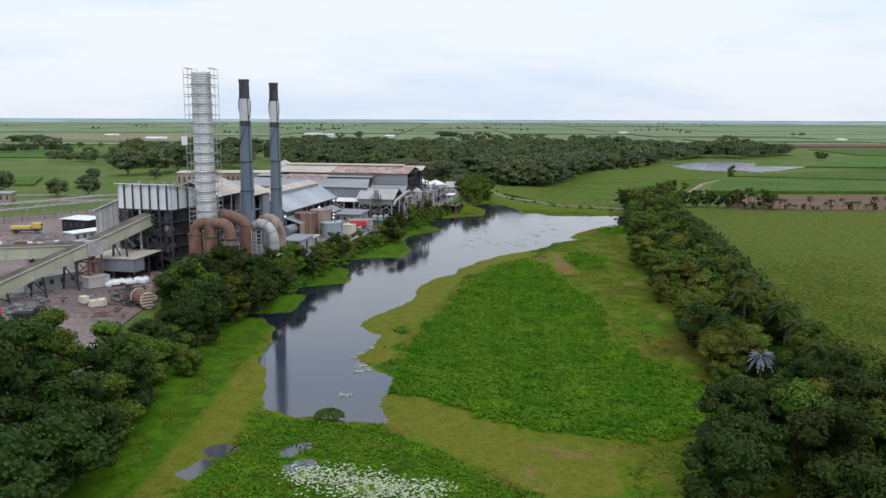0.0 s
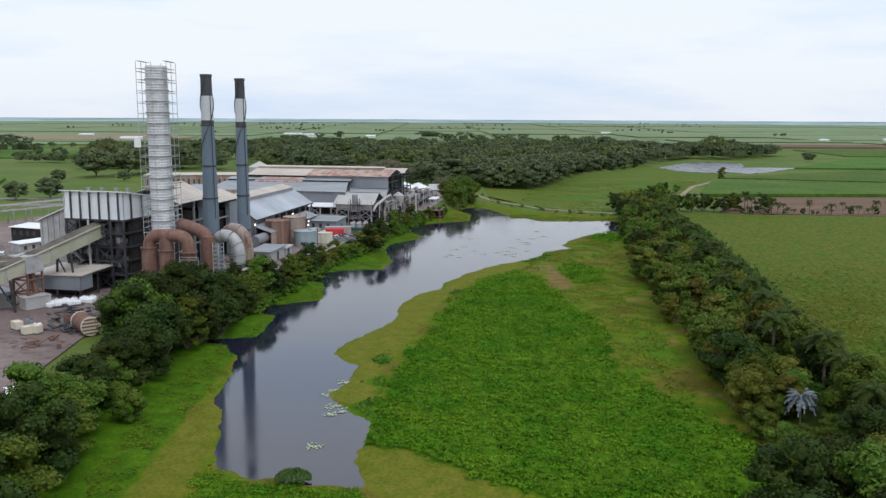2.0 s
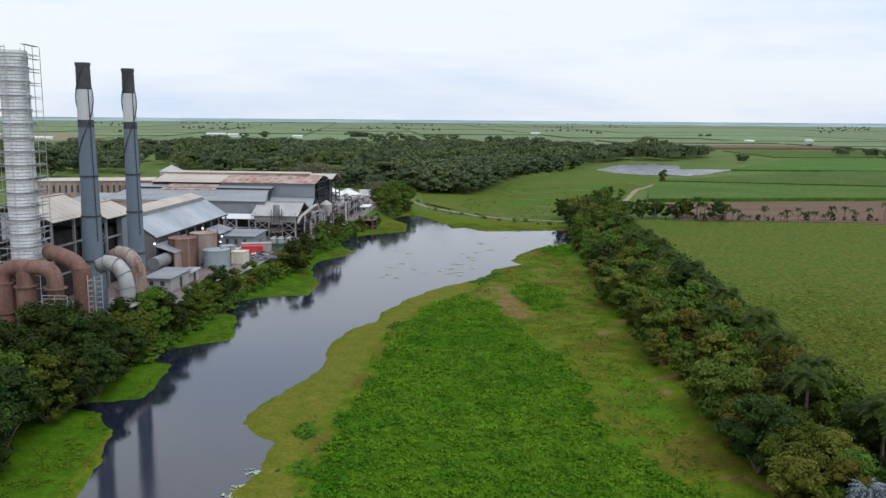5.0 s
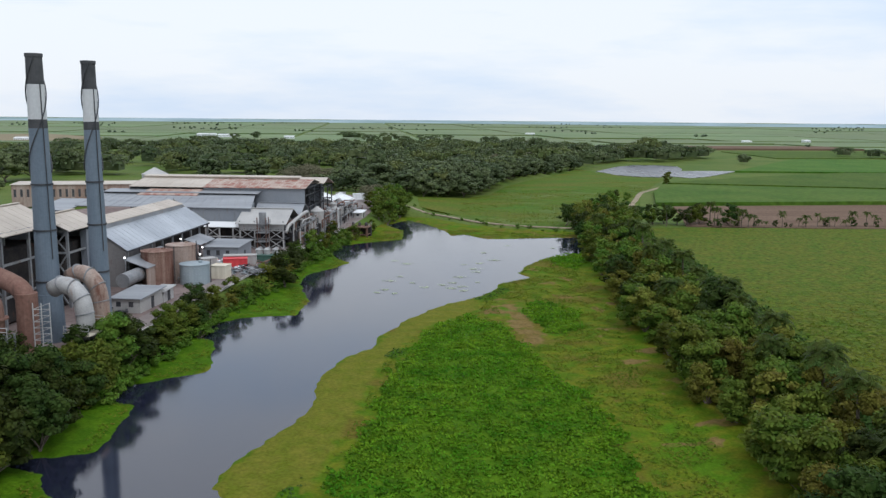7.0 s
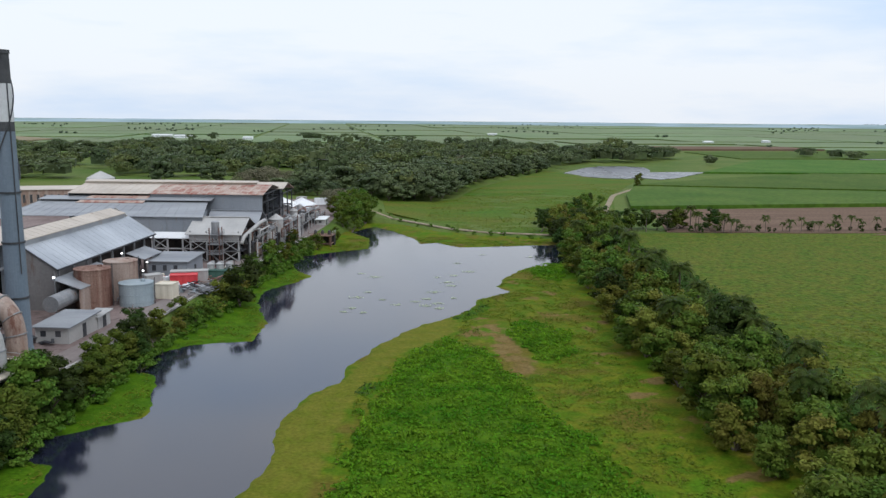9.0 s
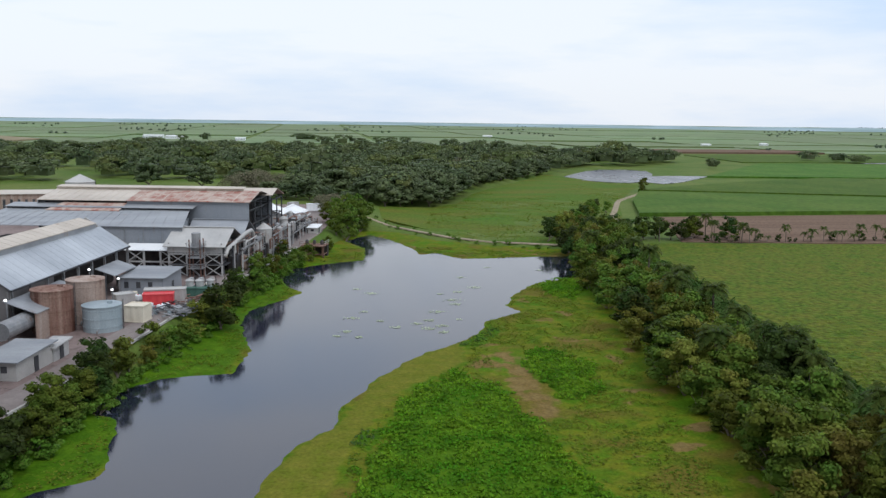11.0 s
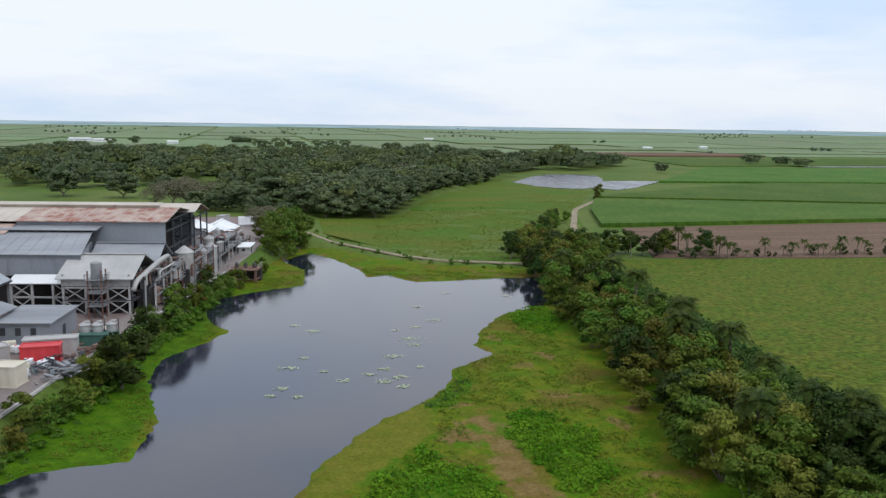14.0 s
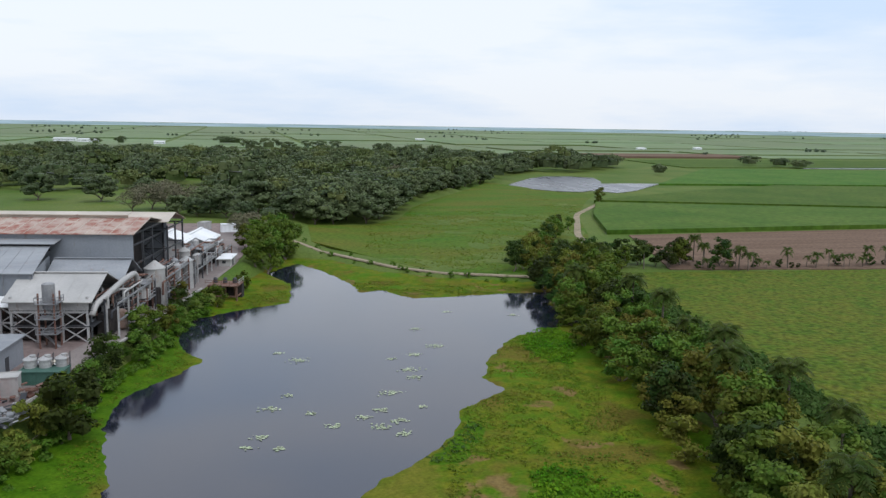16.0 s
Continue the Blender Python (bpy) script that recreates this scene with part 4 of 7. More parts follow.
for y in np.arange(121, 165, 4.2):
    x0 = float(np.interp(y, [110, 120, 138, 151, 170], [-42, -42, -41, -37, -36]))
    for k in range(1 if y < 132 else 2 if y < 140 else 3):
        plant(rng.choice(["dark", "dark", "mid", "dark"]), x0 + 0.5 - 3.8 * k + rng.normal() * 0.8, y + rng.normal() * 1.2, float(np.interp(y, [121, 134, 142, 165], [1.0, 1.1, 0.92, 0.84])) * (0.85 + 0.3 * rng.random()), GROUP_W)
for y in (*np.arange(166, 206, 2.7), *np.arange(207, 300, 3.7)):
    x0 = float(np.interp(y, [160, 170, 190, 213, 235, 255, 270, 290, 305], [-37, -36, -32, -27.5, -21.5, -18.5, -14.5, -10.5, -6]))
    big = 0.84 if y < 182 else 0.60
    plant(rng.choice(["dark", "dark", "mid"] if y < 210 else ["dark", "mid", "mid", "olive"]), x0 + rng.normal() * 0.6, y, big * (0.8 + 0.4 * rng.random()), GROUP_W)
    plant("shrub", x0 + 2.3, y + 1.2, 0.55 + 0.3 * rng.random(), "shrubs of the west bank")
    if y < 180:
        plant(rng.choice(["dark", "mid"]), x0 - 4, y + 2, 0.45 + 0.15 * rng.random(), GROUP_W)
plant("dark", -17.5, 239, 0.98, GROUP_W)
plant("mid", -19, 243, 0.8, GROUP_W)
for x, y, s in ((-6, 301, 0.6), (-3.5, 307, 0.65), (2, 322, 0.55), (5, 343, 0.85), (7, 350, 0.95), (9, 358, 0.95), (13, 366, 0.9), (12, 374, 1.0), (16, 372, 0.8)):
    plant("mid", x, y, s, GROUP_W)


for k in range(26):
    a = k / 25 * (len(DAM) - 1)
    i = min(int(a), len(DAM) - 2)
    x, y = (DAM[i][q] + (DAM[i + 1][q] - DAM[i][q]) * (a - i) for q in (0, 1))
    side = -1 if k % 3 else 1
    plant("shrub", x + 1.4 * side + rng.normal() * 0.8, y + 2.0 * side + rng.normal(), 0.22 + 0.22 * rng.random(), "low bushes along the track")
for x, y, s in ((8, 345, 1.0), (10, 352, 1.1), (6, 356, 1.0), (13, 362, 1.0), (9, 366, 1.0), (3, 362, 0.8)):
    plant("shrub" if s == 1.1 else "mid", x, y, s, GROUP_W)


def stand(name, spots, label, category="woodland", mat="leaf_dark", clump=6, count=90, size=1.5, seed=5, mass=1):
    """Distant trees, past counting: domed crowns of leaf sprays over dense clumps, joined into one mesh."""
    r = np.random.default_rng(seed)
    pairs = []
    for x, y, w, h in spots:
        z = float(ground_height(x, y))
        cs, rs = [(x, y, z + h * 0.40)], [w * 0.44]
        for k in range(clump):
            a, q = r.random() * 6.283, math.sqrt((k + r.random()) / clump)
            cs.append((x + math.cos(a) * q * w * 0.42, y + math.sin(a) * q * w * 0.42, z + h * (0.40 + 0.42 * math.sqrt(max(0.0, 1 - q * q * 0.95)))))
            rs.append(w * (0.10 + 0.08 * r.random()))
        flat = min(1.0, h / w * 0.95)
        co, f = leaves(r, cs, rs, count, size * (0.8 + 0.4 * r.random()), flat, 0.3, 0.22)
        co[:, 2] = np.maximum(co[:, 2], z - 0.3)
        pairs.append((co, f))
        if mass:
            co, f = foliage_mass(r, cs, rs, flat, mass, 0.74)
            co[:, 2] = np.maximum(co[:, 2], z - 0.3)
            pairs.append((co, f))
    co, f = merged(*pairs)
    return tagged(new(name, quads(name, co, f, M[mat])), label, category, kind="stuff")


WOOD = [(-250, 620), (-168, 548), (-120, 580), (-70, 578), (-36, 560), (-5, 505), (12, 445), (30, 432), (46, 440), (72, 512), (110, 590), (158, 655), (200, 690), (232, 730), (345, 850), (350, 900), (250, 930), (150, 1010), (0, 1000), (-100, 980), (-300, 930), (-330, 760)]
spots = []
while len(spots) < 470:
    x, y = rng.uniform(-420, 360), rng.uniform(430, 1020)
    d = float(distance(np.array([x]), np.array([y]), WOOD)[0])
    if d > 3 and (y > 560 or d < 40 or rng.random() < 0.8) and not (d > 40 and x < -120 and ripple(np.array([x]), np.array([y]), 60)[0] > 0.3):
        spots.append((x, y, rng.uniform(14, 30), rng.uniform(9, 16) + (6 if rng.random() < 0.07 else 0)))
stand("woodland", [s for i, s in enumerate(spots) if i % 4], "wide belt of dark green shade trees behind the mill", mat="leaf_wood", count=260, size=1.2, seed=5, clump=20)
stand("woodland", [s for i, s in enumerate(spots) if not i % 4], "lighter green trees among the dark belt", mat="leaf_wood_light", count=260, size=1.2, seed=6, clump=20)
front = [(20, 436), (27, 430), (34, 436), (40, 447), (46, 438), (52, 455), (58, 470), (63, 488), (70, 505), (77, 520), (84, 540), (95, 555), (104, 575), (118, 590), (130, 610), (145, 632), (28, 450), (36, 462), (48, 476), (8, 452), (-4, 470), (15, 465), (25, 480)]
for x, y in front + [(x + 7, y + 14) for x, y in front[4:16]] + [(x - 12, y + 8) for x, y in front[4:12]]:
    plant("wide", x, y, 0.75 + 0.3 * rng.random(), "broad trees at the edge of the wood")
for x, y, s in ((-3, 440, 0.8), (3, 426, 0.6), (-9, 455, 0.85), (11, 416, 0.5), (-13, 444, 0.6), (-20, 452, 0.6), (-56, 519, 0.9), (-84, 534, 0.95), (-40, 540, 0.8), (-163, 366, 0.68), (-174, 360, 0.58), (-213, 387, 0.72), (-221, 394, 0.7), (-201, 507, 1.35), (-188, 524, 1.3), (-182, 542, 1.3), (-172, 474, 0.5), (-206, 470, 0.5)):
    plant("wide", x, y, s, "single shade trees in the grass")
for x, y, s in ((-24, 469, 1.15), (-31, 474, 1.1), (-17, 473, 1.0), (-37, 466, 0.9), (-26, 480, 1.1), (5, 384, 0.75), (2, 391, 0.7), (-49.8, 150, 0.62), (-51.5, 146, 0.5), (95, 640, 1.1), (128, 690, 1.3), (70, 560, 1.1)):
    plant("bare", x, y, s)
near_left = [(-303, 688, 16, 12)]
for k in range(16):
    near_left.append((-322 + k * 7.5 + rng.normal() * 2, 655 + rng.normal() * 5, rng.uniform(9, 14), rng.uniform(7, 10)))
for k in range(9):
    near_left.append((-460 + k * 9, 800 + k * 3 + rng.normal() * 4, rng.uniform(14, 20), rng.uniform(10, 15)))
for k in range(8):
    near_left.append((-232 + k * 9 + rng.normal() * 3, 585 + k * 4 + rng.normal() * 6, rng.uniform(16, 24), rng.uniform(11, 14)))
for i in range(12):
    y = rng.uniform(640, 1000)
    near_left.append((rng.uniform(-0.60, -0.36) * y, y, rng.uniform(8, 13), rng.uniform(5, 8)))
stand("field_trees", near_left, "scattered dark trees in the grass west of the mill", count=200, size=1.0, seed=14, clump=12, mat="leaf_wood")
far = []
for i in range(70):
    y = rng.uniform(1080, 4300) if i % 3 else rng.uniform(2200, 4300)
    x = rng.uniform(-0.75, 0.95) * y
    run = int(rng.integers(1, 9))
    for k in range(run):
        far.append((x + k * rng.uniform(8, 16) * (1 if y < 2200 else 1.8), y + rng.normal() * 4, rng.uniform(6, 11), rng.uniform(5, 9)))
CLUMPS = [(-20, 1502, 40, 14), (-5, 1510, 40, 12), (15, 1218, 30, 14), (38, 1225, 34, 18), (60, 1232, 30, 13), (99, 1381, 22, 11), (120, 1390, 22, 11), (142, 1397, 22, 11), (-193, 1389, 18, 12), (-166, 1435, 20, 14), (318, 728, 13, 9), (497, 877, 24, 11), (512, 850, 22, 10), (520, 830, 24, 9), (168, 700, 24, 13), (188, 724, 24, 13), (212, 752, 26, 13), (238, 762, 26, 16), (205, 760, 26, 16), (258, 760, 26, 14), (275, 775, 28, 15), (300, 800, 28, 14), (325, 830, 26, 13), (-330, 1040, 30, 12), (-560, 1110, 36, 13), (-590, 1120, 36, 12)]
stand("tree_clump", CLUMPS, "dark clump of trees standing in the fields", count=420, size=1.2, seed=12, clump=18, mat="leaf_wood")
stand("far_trees", far, "scattered trees and windbreaks across the plain", count=26, size=2.0, seed=8, clump=4, mat="leaf_hazed")


def horizon_backdrop():
    """The last kilometres of plain and hills: a low curved strip, glowing with painted haze."""
    m = bpy.data.materials.new("painted_haze_glow")
    m.use_nodes = True
    n, l = m.node_tree.nodes, m.node_tree.links
    n.clear()
    # pure emission, no lamp: the far haze is in these colours
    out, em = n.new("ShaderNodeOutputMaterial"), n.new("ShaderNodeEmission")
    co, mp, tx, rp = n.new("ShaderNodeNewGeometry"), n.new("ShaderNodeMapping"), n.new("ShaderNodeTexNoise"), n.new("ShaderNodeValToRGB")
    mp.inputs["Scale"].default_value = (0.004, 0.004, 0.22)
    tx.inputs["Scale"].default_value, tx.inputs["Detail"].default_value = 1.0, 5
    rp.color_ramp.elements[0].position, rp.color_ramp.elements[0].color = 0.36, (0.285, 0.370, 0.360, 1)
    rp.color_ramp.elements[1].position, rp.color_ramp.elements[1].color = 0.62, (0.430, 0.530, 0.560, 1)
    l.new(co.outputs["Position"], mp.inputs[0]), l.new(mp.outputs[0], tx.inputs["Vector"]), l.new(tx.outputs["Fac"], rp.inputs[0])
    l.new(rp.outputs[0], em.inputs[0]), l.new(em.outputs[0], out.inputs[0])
    co, f = [], []
    steps = 220
    for i in range(steps + 1):
        a = radians(-62 + 124 * i / steps)
        x, y = 3600 * math.sin(a), 100 + 3600 * math.cos(a)
        top = 29.4 + 0.9 * math.sin(a * 23) + 0.6 * math.sin(a * 61 + 1) + 0.3 * math.sin(a * 173)
        co += [(x, y, 8.0), (x, y, top), (x * 1.01, y * 1.01, 8.0), (x * 1.01, y * 1.01, top)]
        if i:
            k = 4 * i
            f += [(k - 4, k, k + 1, k - 3), (k - 3, k + 1, k + 3, k - 1), (k - 1, k + 3, k + 2, k - 2)]
    return tagged(new("backdrop", quads("backdrop", np.array(co), np.array(f), m)), "glowing strip of far plain with painted blue-grey haze along the horizon", "distance", kind="structure")


horizon_backdrop()


# ---- fields ----
def field(name, ring, height, mat, label, step=None, category="field", rough=0.25):
    """A crop standing as a block of even height, or bare soil where the height is near nothing."""
    bm = bmesh.new()
    zs = ground_height([p[0] for p in ring], [p[1] for p in ring])
    top = [bm.verts.new((x, y, z + height)) for (x, y), z in zip(ring, zs)]
    low = [bm.verts.new((x, y, z - 0.4)) for (x, y), z in zip(ring, zs)]
    face = bm.faces.new(top)
    for i in range(len(ring)):
        j = (i + 1) % len(ring)
        bm.faces.new((top[i], low[i], low[j], top[j]))
    bmesh.ops.recalc_face_normals(bm, faces=bm.faces)
    return tagged(part(name, bm, M[mat]), label, category, kind="structure")


field("cane_field", [(55, 40), (55, 120), (66.5, 200), (87.5, 328), (160, 321), (420, 306), (420, 60)], 0.3, "cane", "even green sugar cane field beside the tree row")
field("ploughed_field", [(108, 330), (160, 323), (420, 309), (420, 402), (205, 397), (128, 394), (118, 360)], 0.28, "soil", "bare pinkish brown ploughed field")
field("ploughed_field", [(170, 316), (200, 330), (430, 340), (430, 316)], 0.36, "dark_soil", "dark reddish wet soil patch at the field corner")
field("cane_field", [(122, 398), (205, 401), (420, 406), (420, 421), (291, 457), (163, 499), (140, 450)], 1.5, "cane_far", "tall green cane field behind the bare soil")
field("cane_field", [(166, 508), (291, 466), (420, 430), (520, 560), (330, 600), (250, 560)], 1.5, "cane_far", "second tall cane field past a dark headland")
MEADOW = [(22, 386), (35, 364), (44, 346), (55, 336), (72, 330), (95, 350), (116, 400), (135, 455), (165, 515), (190, 560), (170, 590), (150, 630), (118, 575), (92, 530), (75, 495), (60, 450), (45, 432), (24, 425)]
field("meadow", MEADOW, 0.06, "meadow", "marshy green meadow beyond the dirt track")
PX = [-2600, -1900, -1350, -950, -620, -350, -120, 110, 380, 640, 960, 1400, 1950, 2600, 3300]
PY = [1040, 1150, 1270, 1420, 1600, 1820, 2100, 2450, 2900, 3500, 4200]
for i in range(len(PX) - 1):
    for j in range(len(PY) - 1):
        sx = 0.12 * (PY[j] - 1000)
        g = 5
        if abs(PX[i]) > PY[j] * 1.0 + 200:
            continue
        k = rng.random()
        # cane past a kilometre takes the colour with haze painted in
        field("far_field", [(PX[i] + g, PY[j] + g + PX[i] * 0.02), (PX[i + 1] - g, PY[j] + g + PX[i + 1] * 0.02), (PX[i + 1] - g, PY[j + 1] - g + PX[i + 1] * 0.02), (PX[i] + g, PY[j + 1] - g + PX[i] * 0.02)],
              0.4 + 2.0 * rng.random(), "soil" if k < 0.06 and PY[j] < 1700 else "cane_haze", "distant field of cane on the plain" if k >= 0.06 or PY[j] >= 1700 else "distant bare brown field")
field("far_field", [(-700, 1230), (-400, 1215), (-395, 1400), (-560, 1640), (-780, 1440)], 2.6, "stubble", "distant pale brown stubble field")
for ring in ([(-480, 700), (-260, 720), (-300, 860), (-520, 860)], [(-700, 880), (-430, 900), (-440, 1000), (-760, 1010)], [(260, 620), (520, 590), (640, 760), (400, 800)], [(660, 600), (980, 620), (1100, 820), (700, 800)], [(400, 830), (1200, 850), (1300, 1010), (420, 1000)], [(-330, 420), (-215, 420), (-240, 480), (-350, 480)]):
    field("far_field", ring, 0.5 + rng.random(), "cane_far", "distant field of cane on the plain")

bm = bmesh.new()
pond = [(154, 611), (176, 650), (196, 684), (214, 704), (236, 705), (246, 690), (236, 655), (226, 632), (244, 634), (266, 630), (243, 602), (222, 576), (204, 562), (196, 578), (186, 570), (174, 574)]
slab(bm, [(x, y, float(ground_height(x, y)) + 0.25) for x, y in pond], 0.5)
tagged(part("pond", bm, M["pond"]), "shallow pond in the marsh meadow", "water", kind="structure")
for cx, cy, w, d in ((575, 830, 55, 11), (350, 640, 24, 5), (420, 700, 30, 5)):
    bm = bmesh.new()
    slab(bm, [(cx + w * math.cos(a * 0.524) * (1 + 0.2 * math.sin(3 * a)), cy + d * math.sin(a * 0.524), float(ground_height(cx, cy)) + 0.4) for a in range(12)], 0.4)
    tagged(part("pond", bm, M["pond"]), "narrow pool lying in the fields", "water", kind="structure")


def ribbon(name, path, width, lift, mat, label, category="track", follow=True, z=None):
    bm = bmesh.new()
    pts = bend([(x, y, 0) for x, y in path], 8, 5)
    rows = []
    for i, p in enumerate(pts):
        way = (pts[min(i + 1, len(pts) - 1)] - pts[max(i - 1, 0)]).normalized()
        s = Vector((-way.y, way.x, 0)) * width / 2
        zz = z if z is not None else float(ground_height(p.x, p.y)) + lift
        rows.append([bm.verts.new((p.x + s.x * k, p.y + s.y * k, zz - (0 if abs(k) < 1.01 else 0.3))) for k in (-1.2, -1, 1, 1.2)])
    for a, b in zip(rows, rows[1:]):
        for k in range(3):
            bm.faces.new((a[k], a[k + 1], b[k + 1], b[k]))
    bmesh.ops.recalc_face_normals(bm, faces=bm.faces)
    return tagged(part(name, bm, M[mat]), label, category, kind="structure")


ribbon("track", DAM, 1.3, 0.22, "track", "pale dirt track along the top of the bank")
ribbon("track", [(98, 352), (112, 400), (121, 421), (136, 458), (164, 500)], 2.2, 0.16, "track", "pale dirt track into the cane")


# ---- the mill yard ----
TURN = -10.0
CT, ST = math.cos(radians(10)), math.sin(radians(10))


def at_mill(e, n):
    """Mill axes (metres out towards the water, metres along the bank) to the world."""
    return e * CT + n * ST, 300 - e * ST + n * CT


YARD = [(-300, 90), (-44, 96), (-46, 112), (-52, 122), (-54, 150), (-47, 168), (-39, 190), (-34, 205), (-28.5, 224), (-24, 245), (-19.5, 262), (-14.5, 280), (-9.5, 300), (-3, 325), (2, 350), (5, 385), (-5, 420), (-60, 425), (-112, 345), (-135, 275), (-300, 175)]
bm = bmesh.new()
slab(bm, [(x, y, YARD_Z + 0.05) for x, y in YARD], 1.2)
tagged(part("yard", bm, M["yard"]), "bare brown dirt and concrete yard with dark stains", "yard", kind="structure")
ribbon("road", [(-47, 150), (-43, 172), (-38, 190), (-34.5, 201), (-29.5, 225), (-25, 246), (-20, 265), (-14.5, 285), (-8, 312), (-1, 345), (-2, 400)], 4.4, 0, "asphalt", "worn service road along the water", "road", z=YARD_Z + 0.11)
ribbon("road", [(-35.2, 190), (-32, 201), (-27, 225), (-22.5, 246), (-17.4, 265), (-12.0, 285), (-6, 310)], 0.3, 0, "concrete", "pale concrete kerb beside the service road", "kerb", z=YARD_Z + 0.16)
for path, wd in (([(-320, 330), (-185, 335), (-105, 342), (-60, 420)], 6), ([(-320, 378), (-240, 372), (-150, 363), (-100, 350)], 4)):
    ribbon("road", path, wd, 0.2, "asphalt", "grey country road crossing the grass", "road")


def shed_roof(root, name, ridge, eave, thick, mat, label=""):
    """One pitch: ridge and eave are pairs of points (start, end)."""
    bm = bmesh.new()
    slab(bm, [ridge[0], ridge[1], eave[1], eave[0]], thick)
    bmesh.ops.recalc_face_normals(bm, faces=bm.faces)
    return part(name, bm, M[mat], root, label)


def ribs(root, a0, a1, b0, b1, n, mat, w=0.12, lift=0.05, name="roof_rib"):
    """Raised sheet joints across a pitch, from line a0-a1 down to line b0-b1, and a flashing along its top."""
    for i in range(n + 1):
        s = i / n
        a, b = Vector(a0).lerp(Vector(a1), s), Vector(b0).lerp(Vector(b1), s)
        bm = beam(bmesh.new(), a + Vector((0, 0, lift)), b + Vector((0, 0, lift)), w, 0.08)
        part(name, bm, M[mat], root)


def wall(root, name, a, b, z0, z1, mat, thick=0.25, label=""):
    (x0, y0), (x1, y1) = a, b
    d = Vector((y1 - y0, x0 - x1, 0)).normalized() * thick
    bm = bmesh.new()
    lo = [bm.verts.new(c) for c in ((x0, y0, z0), (x1, y1, z0), (x1 + d.x, y1 + d.y, z0), (x0 + d.x, y0 + d.y, z0))]
    hi = [bm.verts.new((v.co.x, v.co.y, z1)) for v in lo]
    bm.faces.new(lo), bm.faces.new(hi)
    for i in range(4):
        bm.faces.new((lo[i], lo[(i + 1) % 4], hi[(i + 1) % 4], hi[i]))
    bmesh.ops.recalc_face_normals(bm, faces=bm.faces)
    return part(name, bm, M[mat], root, label)


def frame_bay(root, xs, ys, z0, z1, mat="grey_steel", w=0.35, levels=(), brace=True):
    """Columns, floor beams and cross braces of an open steel frame."""
    for x in xs:
        for y in ys:
            part("column", beam(bmesh.new(), (x, y, z0), (x, y, z1), w), M[mat], root)
    for z in levels:
        for y in (ys[0], ys[-1]):
            part("floor_beam", beam(bmesh.new(), (xs[0], y, z), (xs[-1], y, z), w * 0.8), M[mat], root)
        for x in (xs[0], xs[-1]):
            part("floor_beam", beam(bmesh.new(), (x, ys[0], z), (x, ys[-1], z), w * 0.8), M[mat], root)
    if brace:
        lv = [z0, *levels]
        for a, b in zip(lv, lv[1:]):
            for i in range(0, len(xs) - 1, 2):
                part("brace", beam(bmesh.new(), (xs[i], ys[0], a), (xs[i + 1], ys[0], b), w * 0.5), M[mat], root)
                part("brace", beam(bmesh.new(), (xs[i + 1], ys[0], a), (xs[i], ys[0], b), w * 0.5), M[mat], root)


def rail(root, a, b, mat="pale_steel", h=1.05, every=1.6):
    a, b = Vector(a), Vector(b)
    n = max(2, int((b - a).length / every))
    bm = bmesh.new()
    for k in (0.55, 1.0):
        beam(bm, a + Vector((0, 0, h * k)), b + Vector((0, 0, h * k)), 0.07)
    for i in range(n + 1):
        p = a.lerp(b, i / n)
        beam(bm, p, p + Vector((0, 0, h)), 0.07)
    part("handrail", bm, M[mat], root)


